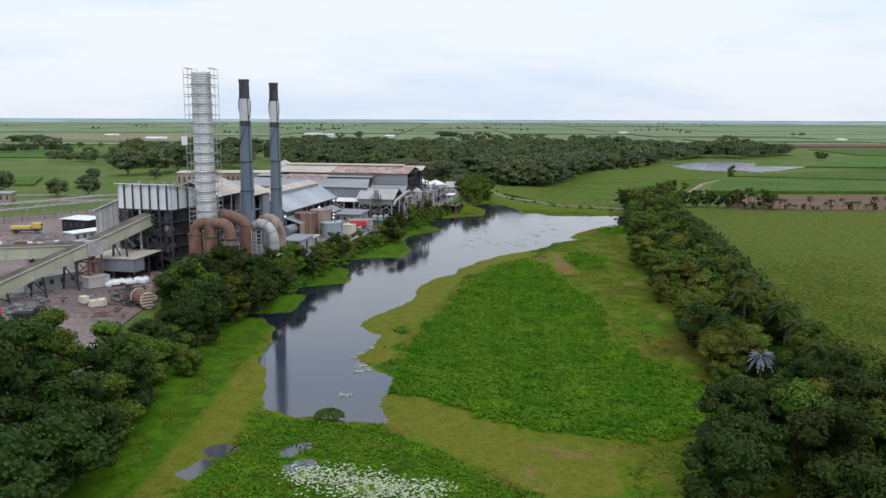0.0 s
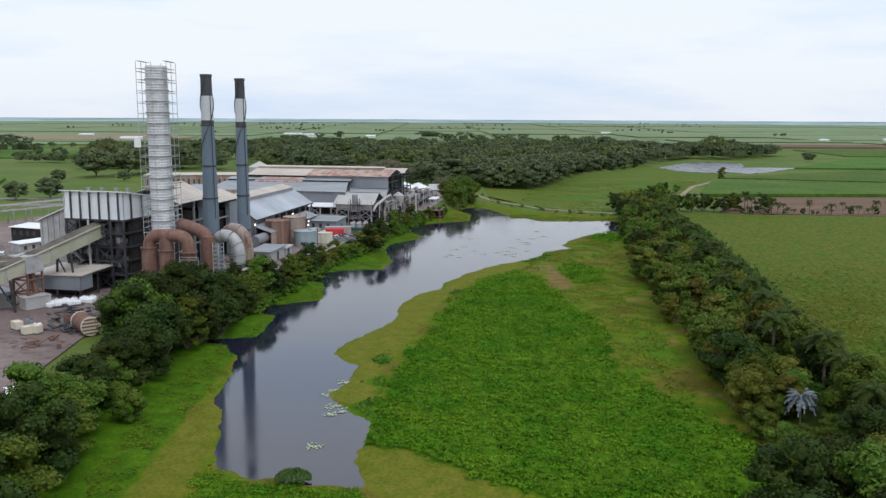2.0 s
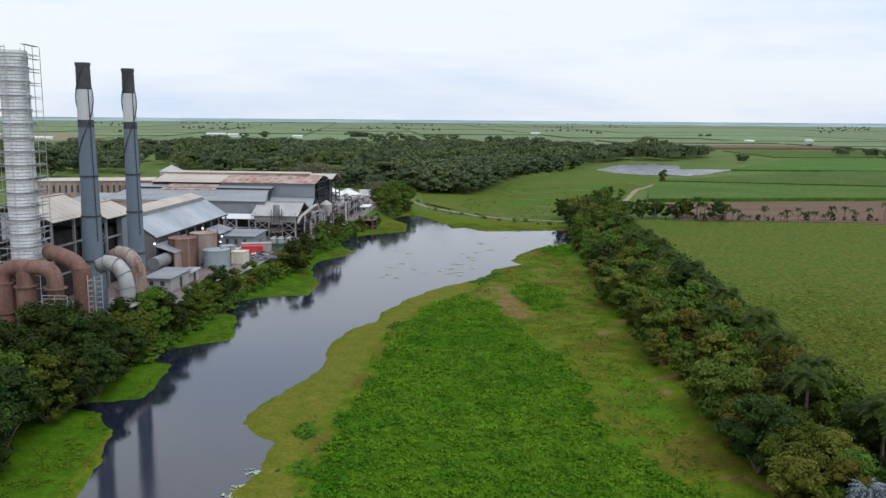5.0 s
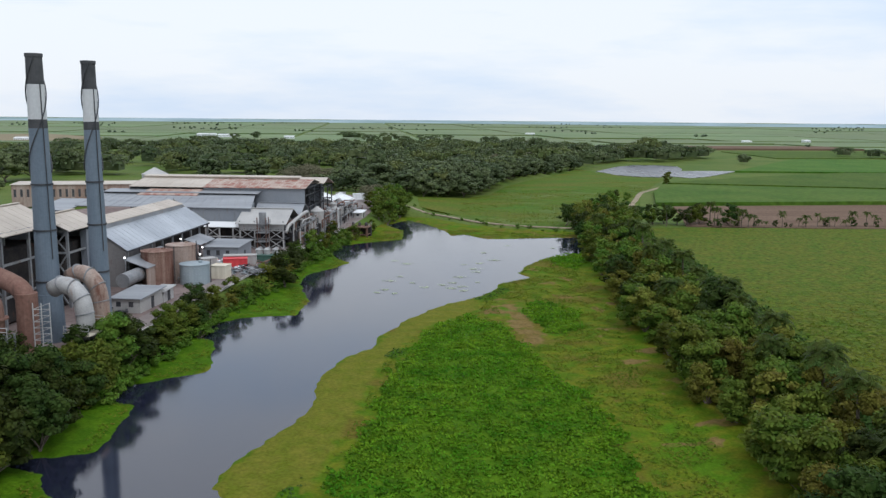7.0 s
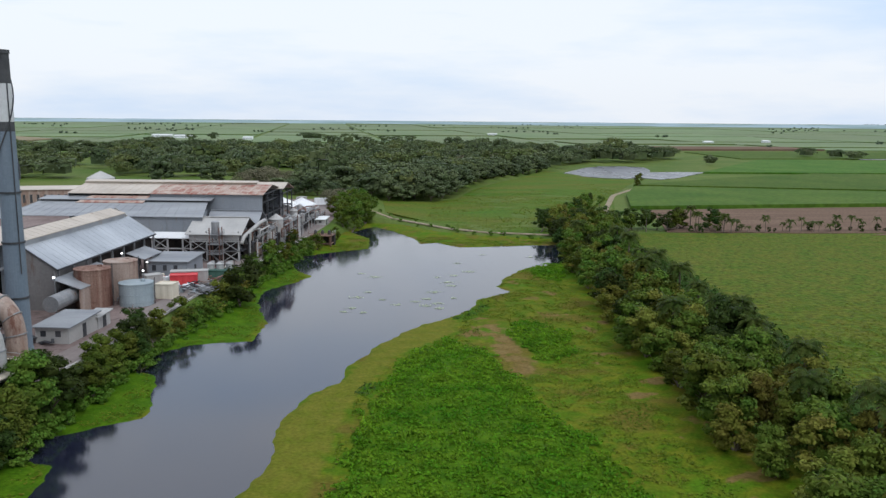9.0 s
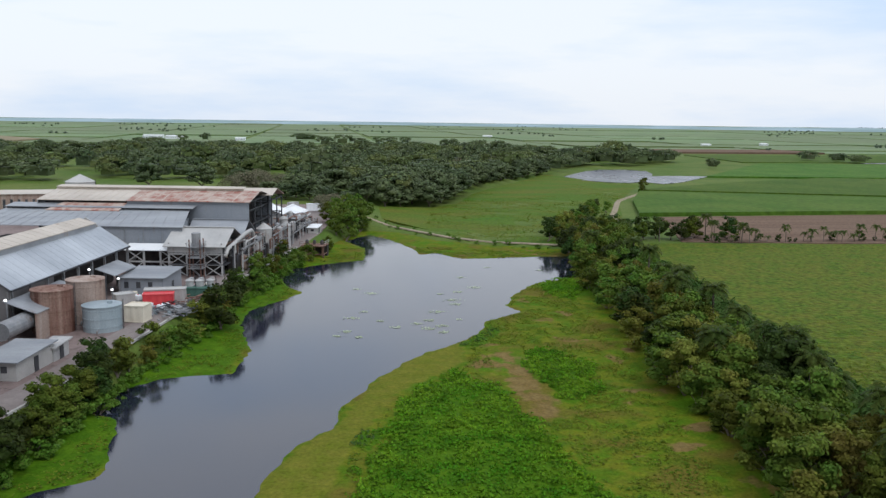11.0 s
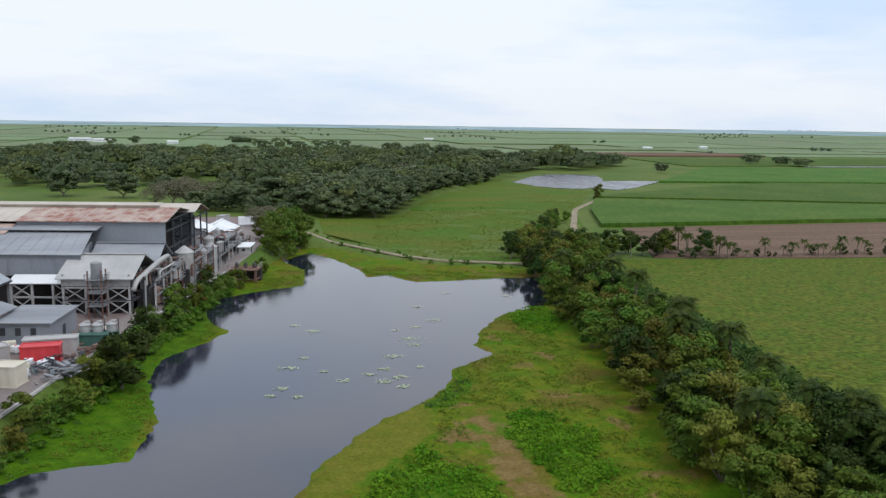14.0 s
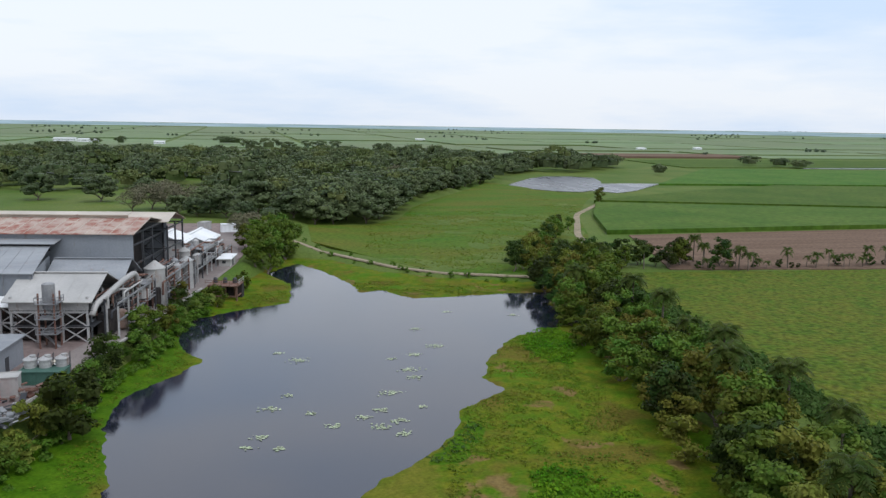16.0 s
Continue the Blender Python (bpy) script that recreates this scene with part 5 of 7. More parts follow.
# boiler house: white clad hood over an open steel frame
def boiler_house():
    root = base("boiler_house", -65.2, 173.4, YARD_Z, -14)
    hw, dp, z0, z1 = 6.4, 15.0, 13.4, 18.7
    wall(root, "front_wall", (-hw, 0), (hw, 0), z0, z1, "white_clad", -0.3)
    for k in (-1, 1):
        bm = bmesh.new()
        ring = [(k * hw, 0, z0), (k * hw, dp, z0), (k * hw, dp, z1 - 2.5), (k * hw, 0, z1 - 0.1)]
        va, vb = [bm.verts.new(c) for c in ring], [bm.verts.new((c[0] - k * 0.3, c[1], c[2])) for c in ring]
        bm.faces.new(va), bm.faces.new(vb)
        for i in range(4):
            bm.faces.new((va[i], va[(i + 1) % 4], vb[(i + 1) % 4], vb[i]))
        bmesh.ops.recalc_face_normals(bm, faces=bm.faces)
        part("side_wall", bm, M["white_clad"], root)
    wall(root, "rear_wall", (-hw, dp), (hw, dp), z0, z1 - 2.5, "white_clad", 0.3)
    bm = bmesh.new()
    slab(bm, [(-hw - 0.5, -0.5, z1 + 0.1), (hw + 0.5, -0.5, z1 + 0.1), (hw + 0.5, dp + 0.5, z1 - 2.4), (-hw - 0.5, dp + 0.5, z1 - 2.4)], 0.2)
    part("roof", bm, M["white_roof"], root)
    for i in range(6):
        x = -hw + 2 * hw * (i + 0.9) / 6.3
        part("pilaster", beam(bmesh.new(), (x, -0.36, z0), (x, -0.36, z1), 0.32, 0.2), M["dark_steel"], root)
    for i in range(4):
        y = 2.0 + i * 3.6
        part("pilaster", beam(bmesh.new(), (hw + 0.36, y, z0), (hw + 0.36, y, z1 - 0.1 - 0.16 * y), 0.2, 0.32), M["dark_steel"], root)
    for i, x in enumerate((-4.5, -1.5, 1.6, 4.2)):
        part("roof_vent", tube(bmesh.new(), [(x, 5, z1 - 1.0), (x, 5, z1 + 0.1), (x, 5, z1 + 0.2)], [0.3, 0.3, 0.45], 10), M["grey_steel"], root)
    # added dark block: its colour gives the deep shade behind the frame
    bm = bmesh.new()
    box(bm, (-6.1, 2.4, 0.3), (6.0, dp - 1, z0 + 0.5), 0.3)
    part("furnace_casing", bm, M["interior_shade"], root)
    for k, (x, z, r) in enumerate(((-3.2, 6.5, 1.1), (0.2, 8.5, 0.9), (3.2, 5.0, 1.2))):
        part("drum", tube(bmesh.new(), bend([(x - 2.2, 2.6, z), (x + 2.2, 2.6, z)], 0.3), r, 14), M["grey_steel"], root)
    frame_bay(root, [-hw + 0.2, -3.2, 0.2, 3.4, hw - 0.2], [0.2, dp * 0.5, dp], 0, z0, "dark_steel", 0.36, (2.8, 5.4, 8.0, 10.7, 13.2))
    for z in (2.8, 5.4, 8.0, 10.7):
        bm = bmesh.new()
        box(bm, (-hw, 0.0, z), (hw, 2.2, z + 0.12))
        part("walkway", bm, M["dark_steel"], root)
        rail(root, (-hw, -0.05, z), (hw, -0.05, z), "dark_steel")
    cl = random.Random(17)
    for i in range(26):
        x, z = cl.uniform(-hw + 0.6, hw - 1.5), cl.uniform(0.4, 11.5)
        y = cl.uniform(0.3, 2.0)
        kind = i % 3
        m = M[cl.choice(["grey_steel", "dark_steel", "rust_pipe", "dark_steel"])]
        if kind == 0:
            part("pipe", tube(bmesh.new(), bend([(x, y, z), (x, y, min(13, z + cl.uniform(1.5, 4))), (x + cl.uniform(-3, 3), y, min(13, z + cl.uniform(1.5, 4)))], 0.4, 3), cl.uniform(0.12, 0.28), 8), m, root)
        elif kind == 1:
            w, h = cl.uniform(0.6, 1.6), cl.uniform(0.8, 1.9)
            part("equipment_box", box(bmesh.new(), (x, y, z), (x + w, y + 0.9, z + h), 0.06), m, root)
        else:
            part("hopper", tube(bmesh.new(), [(x, 1.2, z), (x, 1.2, z + 0.9), (x, 1.2, z + 2.0)], [0.2, 0.7, 0.7], 10), m, root)
    for i in range(4):
        za, zb = (0, 2.8, 5.4, 8.0)[i], (2.8, 5.4, 8.0, 10.7)[i]
        xa = -5.6 if i % 2 else -2.4
        part("stair_flight", beam(bmesh.new(), (xa, -0.5, za), (xa + (3.0 if i % 2 else -3.0), -0.5, zb), 0.8, 0.14), M["grey_steel"], root)
    part("flue", tube(bmesh.new(), bend([(4.4, 1.6, 13.5), (4.3, 1.5, 9.2), (5.2, 1.3, 7.2)], 1), 0.9, 14), M["dark_steel"], root, smooth=True)
    part("downpipe", tube(bmesh.new(), [(-0.9, -0.5, 13.3), (-0.9, -0.5, 1.0)], 0.22, 8), M["pale_steel"], root)
    return tagged(root, "white clad boiler house on an open steel frame", "building")


boiler_house()


def lagged_stack():
    root = base("scaffolded_stack", -52.2, 173.6, YARD_Z)
    z0, z1 = 9.2, 41.4
    n = 64
    path, rad = [], []
    for i in range(n + 1):
        z = z0 + (z1 - z0) * i / n
        path += [(0, 0, z), (0, 0, z + 0.38)]
        rad += [2.2 - 0.22 * i / n, 2.12 - 0.22 * i / n]
    part("shell", tube(bmesh.new(), path, rad, 24), M["stack_white"], root)
    for i in range(0, n, 4):
        z = z0 + (z1 - z0) * i / n
        part("hoop", tube(bmesh.new(), [(0, 0, z - 0.09), (0, 0, z + 0.09)], 2.32 - 0.22 * i / n, 24), M["grey_steel"], root)
    w = 2.75
    bm = bmesh.new()
    corners = [(-w, -w), (0, -w), (w, -w), (w, 0), (w, w), (0, w), (-w, w), (-w, 0)]
    for x, y in corners:
        beam(bm, (x, y, z0 - 6), (x, y, z1 + 1.0), 0.08)
    z = z0 - 4
    while z < z1 + 0.8:
        for (xa, ya), (xb, yb) in zip(corners, corners[1:] + corners[:1]):
            beam(bm, (xa, ya, z), (xb, yb, z), 0.06)
            beam(bm, (xa * 0.8, ya * 0.8, z - 0.03), (xb * 0.8, yb * 0.8, z - 0.03), 0.06)
        for x, y in corners:
            beam(bm, (x, y, z), (x * 0.72, y * 0.72, z), 0.06)
        z += 2.0
    part("scaffold", bm, M["pale_steel"], root, "pale tube scaffolding round the stack")
    for i in range(18):
        zz = z0 + 1 + i * 1.9
        for sx in (-1, 1):
            bm = bmesh.new()
            box(bm, (sx * 2.45 - 0.3, -w, zz), (sx * 2.45 + 0.3, w, zz + 0.06))
            part("scaffold_board", bm, M["grey_steel"], root)
    bm = bmesh.new()
    box(bm, (-3.6, -3.1, 27.0), (-2.4, -3.0, 28.8))
    part("sheet", bm, M["white_roof"], root)
    bm = bmesh.new()
    box(bm, (-2.6, -2.6, 0), (2.6, 2.6, 9.6), 0.2)
    part("plinth", bm, M["interior_shade"], root)
    return tagged(root, "tall pale lagged stack wrapped in tube scaffolding", "chimney")


lagged_stack()


def steel_stack(x, y, top, r0, r1, foot, label):
    root = base("steel_stack", x, y, YARD_Z)
    h = top - YARD_Z
    cuts = [(foot, h * 0.752, "stack_grey"), (h * 0.752, h * 0.782, "stack_soot"), (h * 0.782, h * 0.90, "stack_pale"), (h * 0.90, h, "stack_soot")]
    rad = lambda z: r0 + (r1 - r0) * (z / h)
    for a, b, m in cuts:
        part("shell", tube(bmesh.new(), [(0, 0, a), (0, 0, (a + b) / 2), (0, 0, b)], [rad(a), rad((a + b) / 2), rad(b)], 28, True), M[m], root, smooth=False)
    part("rim", tube(bmesh.new(), [(0, 0, h - 0.35), (0, 0, h + 0.12)], rad(h) + 0.1, 28), M["stack_soot"], root)
    for k in (0.22, 0.40, 0.56):
        part("flange", tube(bmesh.new(), [(0, 0, h * k - 0.12), (0, 0, h * k + 0.12)], rad(h * k) + 0.13, 28), M["dark_steel"], root)
    for s in range(2):
        pts = []
        for i in range(26):
            z = h * (0.60 + 0.39 * i / 25)
            a = s * 3.14 + i * 0.2
            pts.append((math.cos(a) * (rad(z) + 0.12), math.sin(a) * (rad(z) + 0.12), z))
        part("wind_strake", tube(bmesh.new(), pts, 0.09, 5), M["dark_steel"], root)
    pts = [(rad(z * h) * 0.8, -rad(z * h) * 0.75, z * h) for z in (0.3, 0.5, 0.7, 0.9)]
    part("ladder", tube(bmesh.new(), pts, 0.08, 5), M["dark_steel"], root)
    bm = bmesh.new()
    tube(bm, [(0, 0, 0), (0, 0, foot + 0.1)], [r0 * 1.15, r0 * 1.02], 20)
    part("footing", bm, M["stack_grey"], root)
    return tagged(root, label, "chimney")


steel_stack(-46.4, 185.7, 44.4, 1.75, 1.08, 7.0, "blue-grey steel stack with a pale band and sooty top")
steel_stack(-41.6, 193.6, 44.0, 1.50, 0.98, 2.0, "slimmer blue-grey steel stack with a pale band")


def rusty_ducts():
    root = base("flue_duct", -50.8, 162.8, YARD_Z, -6)
    main = bend([(-0.5, 0, 5.8), (-0.5, 0, 11.9), (6.7, 0, 11.9), (6.7, 0, 4.0)], 2.2, 8)
    part("main_duct", tube(bmesh.new(), main, 1.1, 20), M["rust_pipe"], root, smooth=True)
    part("drop_duct", tube(bmesh.new(), [(2.6, 0, 11.9), (2.6, 0, 9.4), (2.6, 0, 9.2), (2.6, 0, 3.4)], [1.15, 1.15, 1.3, 1.3], 20), M["rust_pipe"], root, smooth=False)
    part("drop_duct", tube(bmesh.new(), [(-0.5, 0, 9.6), (-0.5, 0, 5.8), (-0.5, 0, 5.5), (-0.5, 0, 2.0)], [1.4, 1.4, 1.3, 1.3], 20), M["rust_pipe"], root)
    for x, z in ((-0.5, 9.7), (-0.5, 5.6), (2.6, 9.3), (2.6, 5.4), (6.7, 9.0), (6.7, 5.6)):
        part("flange", tube(bmesh.new(), [(x, 0, z - 0.1), (x, 0, z + 0.1)], 1.55, 20), M["rust_pipe"], root)
    second = bend([(2.2, 8, 12.8), (5.6, 5.2, 12.6), (9.0, 3.2, 11.6), (9.0, 3.2, 2.5)], 3.0, 8)
    part("rear_duct", tube(bmesh.new(), second, 1.15, 20), M["rust_pipe"], root, smooth=True)
    part("cyclone", tube(bmesh.new(), [(9.0, 3.2, 1.0), (9.0, 3.2, 3.5), (9.0, 3.2, 10.6), (9.0, 3.2, 11.4)], [0.7, 1.25, 1.25, 1.25], 20), M["rust_pipe"], root)
    frame_bay(root, [-3.2, 0.6, 4.6, 9.0], [-1.8, 1.8], -0.5, 4.0, "grey_steel", 0.3, (1.6, 4.0))
    frame_bay(root, [6.0, 9.2], [-2.2, -0.6], -0.5, 7.4, "grey_steel", 0.22, (2.4, 4.9, 7.2))
    bm = bmesh.new()
    box(bm, (-3.4, -2.1, 3.9), (5.0, 2.1, 4.05))
    part("platform", bm, M["dark_steel"], root)
    bm = bmesh.new()
    slab(bm, [(5.4, -3.6, 4.6), (9.2, -3.2, 4.9), (9.2, -1.2, 5.3), (5.4, -1.2, 5.3)], 0.12)
    part("canopy", bm, M["cream"], root)
    rail(root, (5.9, -2.3, 7.4), (9.3, -2.3, 7.4))
    bm = bmesh.new()
    for i in range(14):
        beam(bm, (10.4, 1.6, i * 0.75), (12.4, 1.9, i * 0.75), 0.07)
        beam(bm, (10.4, 1.6, i * 0.75), (12.4, 1.9, i * 0.75 + 0.75), 0.06)
    for x in (10.4, 11.4, 12.4):
        beam(bm, (x, 1.75, 0), (x, 1.75, 10.5), 0.1)
    part("stair_tower", bm, M["pale_steel"], root)
    return tagged(root, "rust-brown round flue ducts on a steel platform", "duct")


rusty_ducts()


def arch_duct(x, y, rz, mat, label, s=1.0):
    root = base("arch_duct", x, y, YARD_Z, rz)
    path = [(0, 0, 8.9 * s), (1.6, 0, 9.7 * s), (3.4, 0, 9.3 * s), (4.6, 0, 7.8 * s), (5.0, 0, 5.8 * s), (5.0, 0, 2.4)]
    part("pipe", tube(bmesh.new(), bend(path, 1.2, 4), 1.2, 18), M[mat], root, smooth=True)
    for (px, py, pz), (qx, qy, qz) in zip(path[:-1], path[1:]):
        a, b = Vector((px, py, pz)), Vector((qx, qy, qz))
        d = (b - a).normalized() * 0.07
        part("seam_band", tube(bmesh.new(), [b - d, b + d], 1.28, 18), M["grey_steel"], root)
    frame_bay(root, [3.9, 6.4], [-1.3, 1.3], 0, 3.4, "pale_steel", 0.22, (3.3,), True)
    bm = bmesh.new()
    box(bm, (3.2, -2.4, 3.3), (7.4, 1.8, 3.45))
    part("platform", bm, M["cream"], root)
    rail(root, (3.3, -2.3, 3.45), (7.3, -2.3, 3.45))
    return tagged(root, label, "duct")


arch_duct(-43.6, 179.6, -22, "pale_steel", "pale lagged arch-shaped flue duct")
arch_duct(-43.6, 186.6, -22, "pale_tank", "weathered brown arch-shaped flue duct", 1.04)


def gable_house(name, e, n, le, ln, eave, rise, along, roof, walls, label, open_to=None, z_wall=None, ridge_cap=True, category="building", overhang=0.7):
    """A gabled mill shed at the mill axes: its centre, size along e and n, eave height above the yard, ridge rise."""
    x, y = at_mill(e, n)
    root = base(name, x, y, YARD_Z, TURN)
    a, b, o = le / 2, ln / 2, overhang
    zb = z_wall if z_wall is not None else 0.0
    if along == "e":
        sides = [((-a - o, 0, eave + rise), (a + o, 0, eave + rise), (-a - o, s * (b + o), eave - rise * o / b), (a + o, s * (b + o), eave - rise * o / b)) for s in (-1, 1)]
        ends = [[(k * a, -b, zb), (k * a, b, zb), (k * a, b, eave), (k * a, 0, eave + rise - 0.1), (k * a, -b, eave)] for k in (-1, 1)]
        longs = [((-a, s * b), (a, s * b)) for s in (-1, 1)]
    else:
        sides = [((0, -b - o, eave + rise), (0, b + o, eave + rise), (s * (a + o), -b - o, eave - rise * o / a), (s * (a + o), b + o, eave - rise * o / a)) for s in (-1, 1)]
        ends = [[(-a, k * b, zb), (a, k * b, zb), (a, k * b, eave), (0, k * b, eave + rise - 0.1), (-a, k * b, eave)] for k in (-1, 1)]
        longs = [((s * a, -b), (s * a, b)) for s in (-1, 1)]
    for i, (r0, r1, e0, e1) in enumerate(sides):
        shed_roof(root, "roof", (r0, r1), (e0, e1), 0.14, roof[i % len(roof)] if isinstance(roof, (list, tuple)) else roof)
        cnt = max(4, int((Vector(r1) - Vector(r0)).length / 2.0))
        ribs(root, r0, r1, e0, e1, cnt, roof[i % len(roof)] if isinstance(roof, (list, tuple)) else roof, 0.07, -0.01)
    if ridge_cap:
        part("ridge_cap", beam(bmesh.new(), Vector(sides[0][0]) + Vector((0, 0, 0.08)), Vector(sides[0][1]) + Vector((0, 0, 0.08)), 0.7, 0.12), M[roof[0] if isinstance(roof, (list, tuple)) else roof], root)
    for i, ring in enumerate(ends):
        if open_to and ("end%d" % i) in open_to:
            continue
        bm = bmesh.new()
        f = bm.faces.new([bm.verts.new(c) for c in ring])
        ext = bmesh.ops.extrude_face_region(bm, geom=[f])
        d = (0.2, 0, 0) if along == "e" else (0, 0.2, 0)
        for v in ext["geom"]:
            if isinstance(v, bmesh.types.BMVert):
                v.co -= Vector(d) * (1 if i else -1)
        bmesh.ops.recalc_face_normals(bm, faces=bm.faces)
        part("gable_wall", bm, M[walls], root)
    for i, (p, q) in enumerate(longs):
        if open_to and ("side%d" % i) in open_to:
            continue
        wall(root, "wall", p, q, zb, eave - 0.05, walls, 0.2 if i else -0.2)
    return tagged(root, label, category), root


# the two beige-roofed boiler bays behind the stacks
_, r = gable_house("boiler_bay", -41.7, -109, 13, 15, 14.9, 3.0, "n", "beige_roof", "blue_clad", "open-sided boiler bay under a beige gabled roof", open_to=("side1", "end0"), z_wall=9)
frame_bay(r, [-6.3, -2.1, 2.1, 6.3], [-7.3, 0, 7.3], 0, 15, "grey_steel", 0.4, (5, 10, 14.8))
# dark filler box, painting the shade under the bay roof
bm = bmesh.new()
box(bm, (-5.6, -5.6, 0.2), (4.8, 6.5, 12), 0.3)
part("boiler_casing", bm, M["interior_shade"], r)
bm = bmesh.new()
box(bm, (5.2, 4.4, 0.2), (6.7, 7.3, 14.4))
part("corner_panel", bm, M["blue_clad"], r)
_, r = gable_house("boiler_bay", -38.4, -95.2, 9.5, 10.5, 13.7, 2.0, "n", "beige_roof", "blue_clad", "lower boiler bay with blue-grey walls and beige roof", open_to=("side1", "end0"), z_wall=7)
frame_bay(r, [-4.6, -1.5, 1.5, 4.6], [-5.1, 5.1], 0, 13.5, "grey_steel", 0.4, (5, 9.5, 13.2))
# painted-shade filler box for the lower bay
bm = bmesh.new()
box(bm, (-4, -4.2, 0.2), (3.2, 4.6, 11), 0.3)
part("boiler_casing", bm, M["interior_shade"], r)
bm = bmesh.new()
box(bm, (3.9, 0.6, 0.2), (5.0, 5.1, 12.8))
part("corner_panel", bm, M["blue_clad"], r)


# crushing hall: beige ridge strip over grey wall and a broad silver lean-to
def crushing_hall():
    x, y = at_mill(-40.5, -61)
    root = base("crushing_hall", x, y, YARD_Z, TURN)
    L = 22.0
    N = L - 2
    shed_roof(root, "roof", ((0, -L, 12.9), (0, N, 12.9)), ((3.4, -L, 11.9), (3.4, N, 11.9)), 0.14, "beige_roof")
    shed_roof(root, "roof", ((0, -L, 12.9), (0, N, 12.9)), ((-13, -L, 8.9), (-13, N, 8.9)), 0.14, "grey_roof")
    ribs(root, (0, -L, 12.9), (0, N, 12.9), (3.4, -L, 11.9), (3.4, N, 11.9), 18, "beige_roof", 0.07, -0.01)
    wall(root, "clerestory", (3.1, -L), (3.1, N), 10.6, 11.85, "grey_roof", 0.2)
    shed_roof(root, "lean_to_roof", ((3.2, -L, 11.0), (3.2, L, 11.0)), ((8.9, -L, 7.2), (8.9, L, 7.2)), 0.14, "silver_roof")
    ribs(root, (3.2, -L, 11.0), (3.2, L, 11.0), (8.9, -L, 7.2), (8.9, L, 7.2), 22, "silver_roof", 0.04, -0.02)
    part("fascia", beam(bmesh.new(), (0.2, L + 0.05, 12.6), (8.9, L + 0.05, 7.0), 0.15, 0.5), M["pan_roof"], root)
    part("gutter", beam(bmesh.new(), (9.0, -L, 7.05), (9.0, L, 7.05), 0.25, 0.25), M["dark_steel"], root)
    wall(root, "gable_wall", (-13, N), (3, N), 0, 8.8, "dirty_clad", -0.2)
    bm = bmesh.new()
    ring = [(-13, 0), (8.6, 0), (8.6, 7.1), (3.2, 10.75), (3.2, 11.7), (0, 12.7), (-13, 8.7)]
    va, vb = [bm.verts.new((e, -L + 0.3, z)) for e, z in ring], [bm.verts.new((e, -L + 0.5, z)) for e, z in ring]
    bm.faces.new(va), bm.faces.new(vb)
    for i in range(len(ring)):
        j = (i + 1) % len(ring)
        bm.faces.new((va[i], va[j], vb[j], vb[i]))
    bmesh.ops.recalc_face_normals(bm, faces=bm.faces)
    part("gable_wall", bm, M["dirty_clad"], root)
    wall(root, "rear_wall", (-13, -L), (-13, N), 0, 8.8, "dirty_clad", -0.2)
    wall(root, "front_wall", (8.2, -L), (8.2, -L + 14), 0.5, 6.9, "dirty_clad", 0.2)
    for i in range(9):
        yy = -L + 1 + i * (2 * L) / 8.2
        part("column", beam(bmesh.new(), (8.5, yy, 0), (8.5, yy, 7.2), 0.35), M["grey_steel"], root)
    # block added to darken the open hall; the shade is its colour
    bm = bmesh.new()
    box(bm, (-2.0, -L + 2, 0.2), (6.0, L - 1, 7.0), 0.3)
    part("mill_train", bm, M["interior_shade"], root)
    shed_roof(root, "side_roof", ((8.9, -L - 2, 5.9), (8.9, -L + 15, 5.9)), ((13.6, -L - 2, 4.3), (13.6, -L + 15, 4.3)), 0.12, "grey_roof")
    wall(root, "side_wall", (13.3, -L - 2), (13.3, -L + 15), 0, 4.3, "pale_tank", 0.15)
    shed_roof(root, "porch_roof", ((8.9, 6, 5.4), (8.9, L - 6, 5.4)), ((12.5, 6, 4.2), (12.5, L - 6, 4.2)), 0.12, "grey_roof")
    part("steam_main", tube(bmesh.new(), bend([(11.5, -L - 8, 3.0), (11.5, -L - 2, 3.0), (11.5, -L + 3, 3.0)], 0.5), 1.3, 16), M["grey_steel"], root)
    return tagged(root, "long mill hall with beige ridge and broad silver lean-to roof", "building")


crushing_hall()


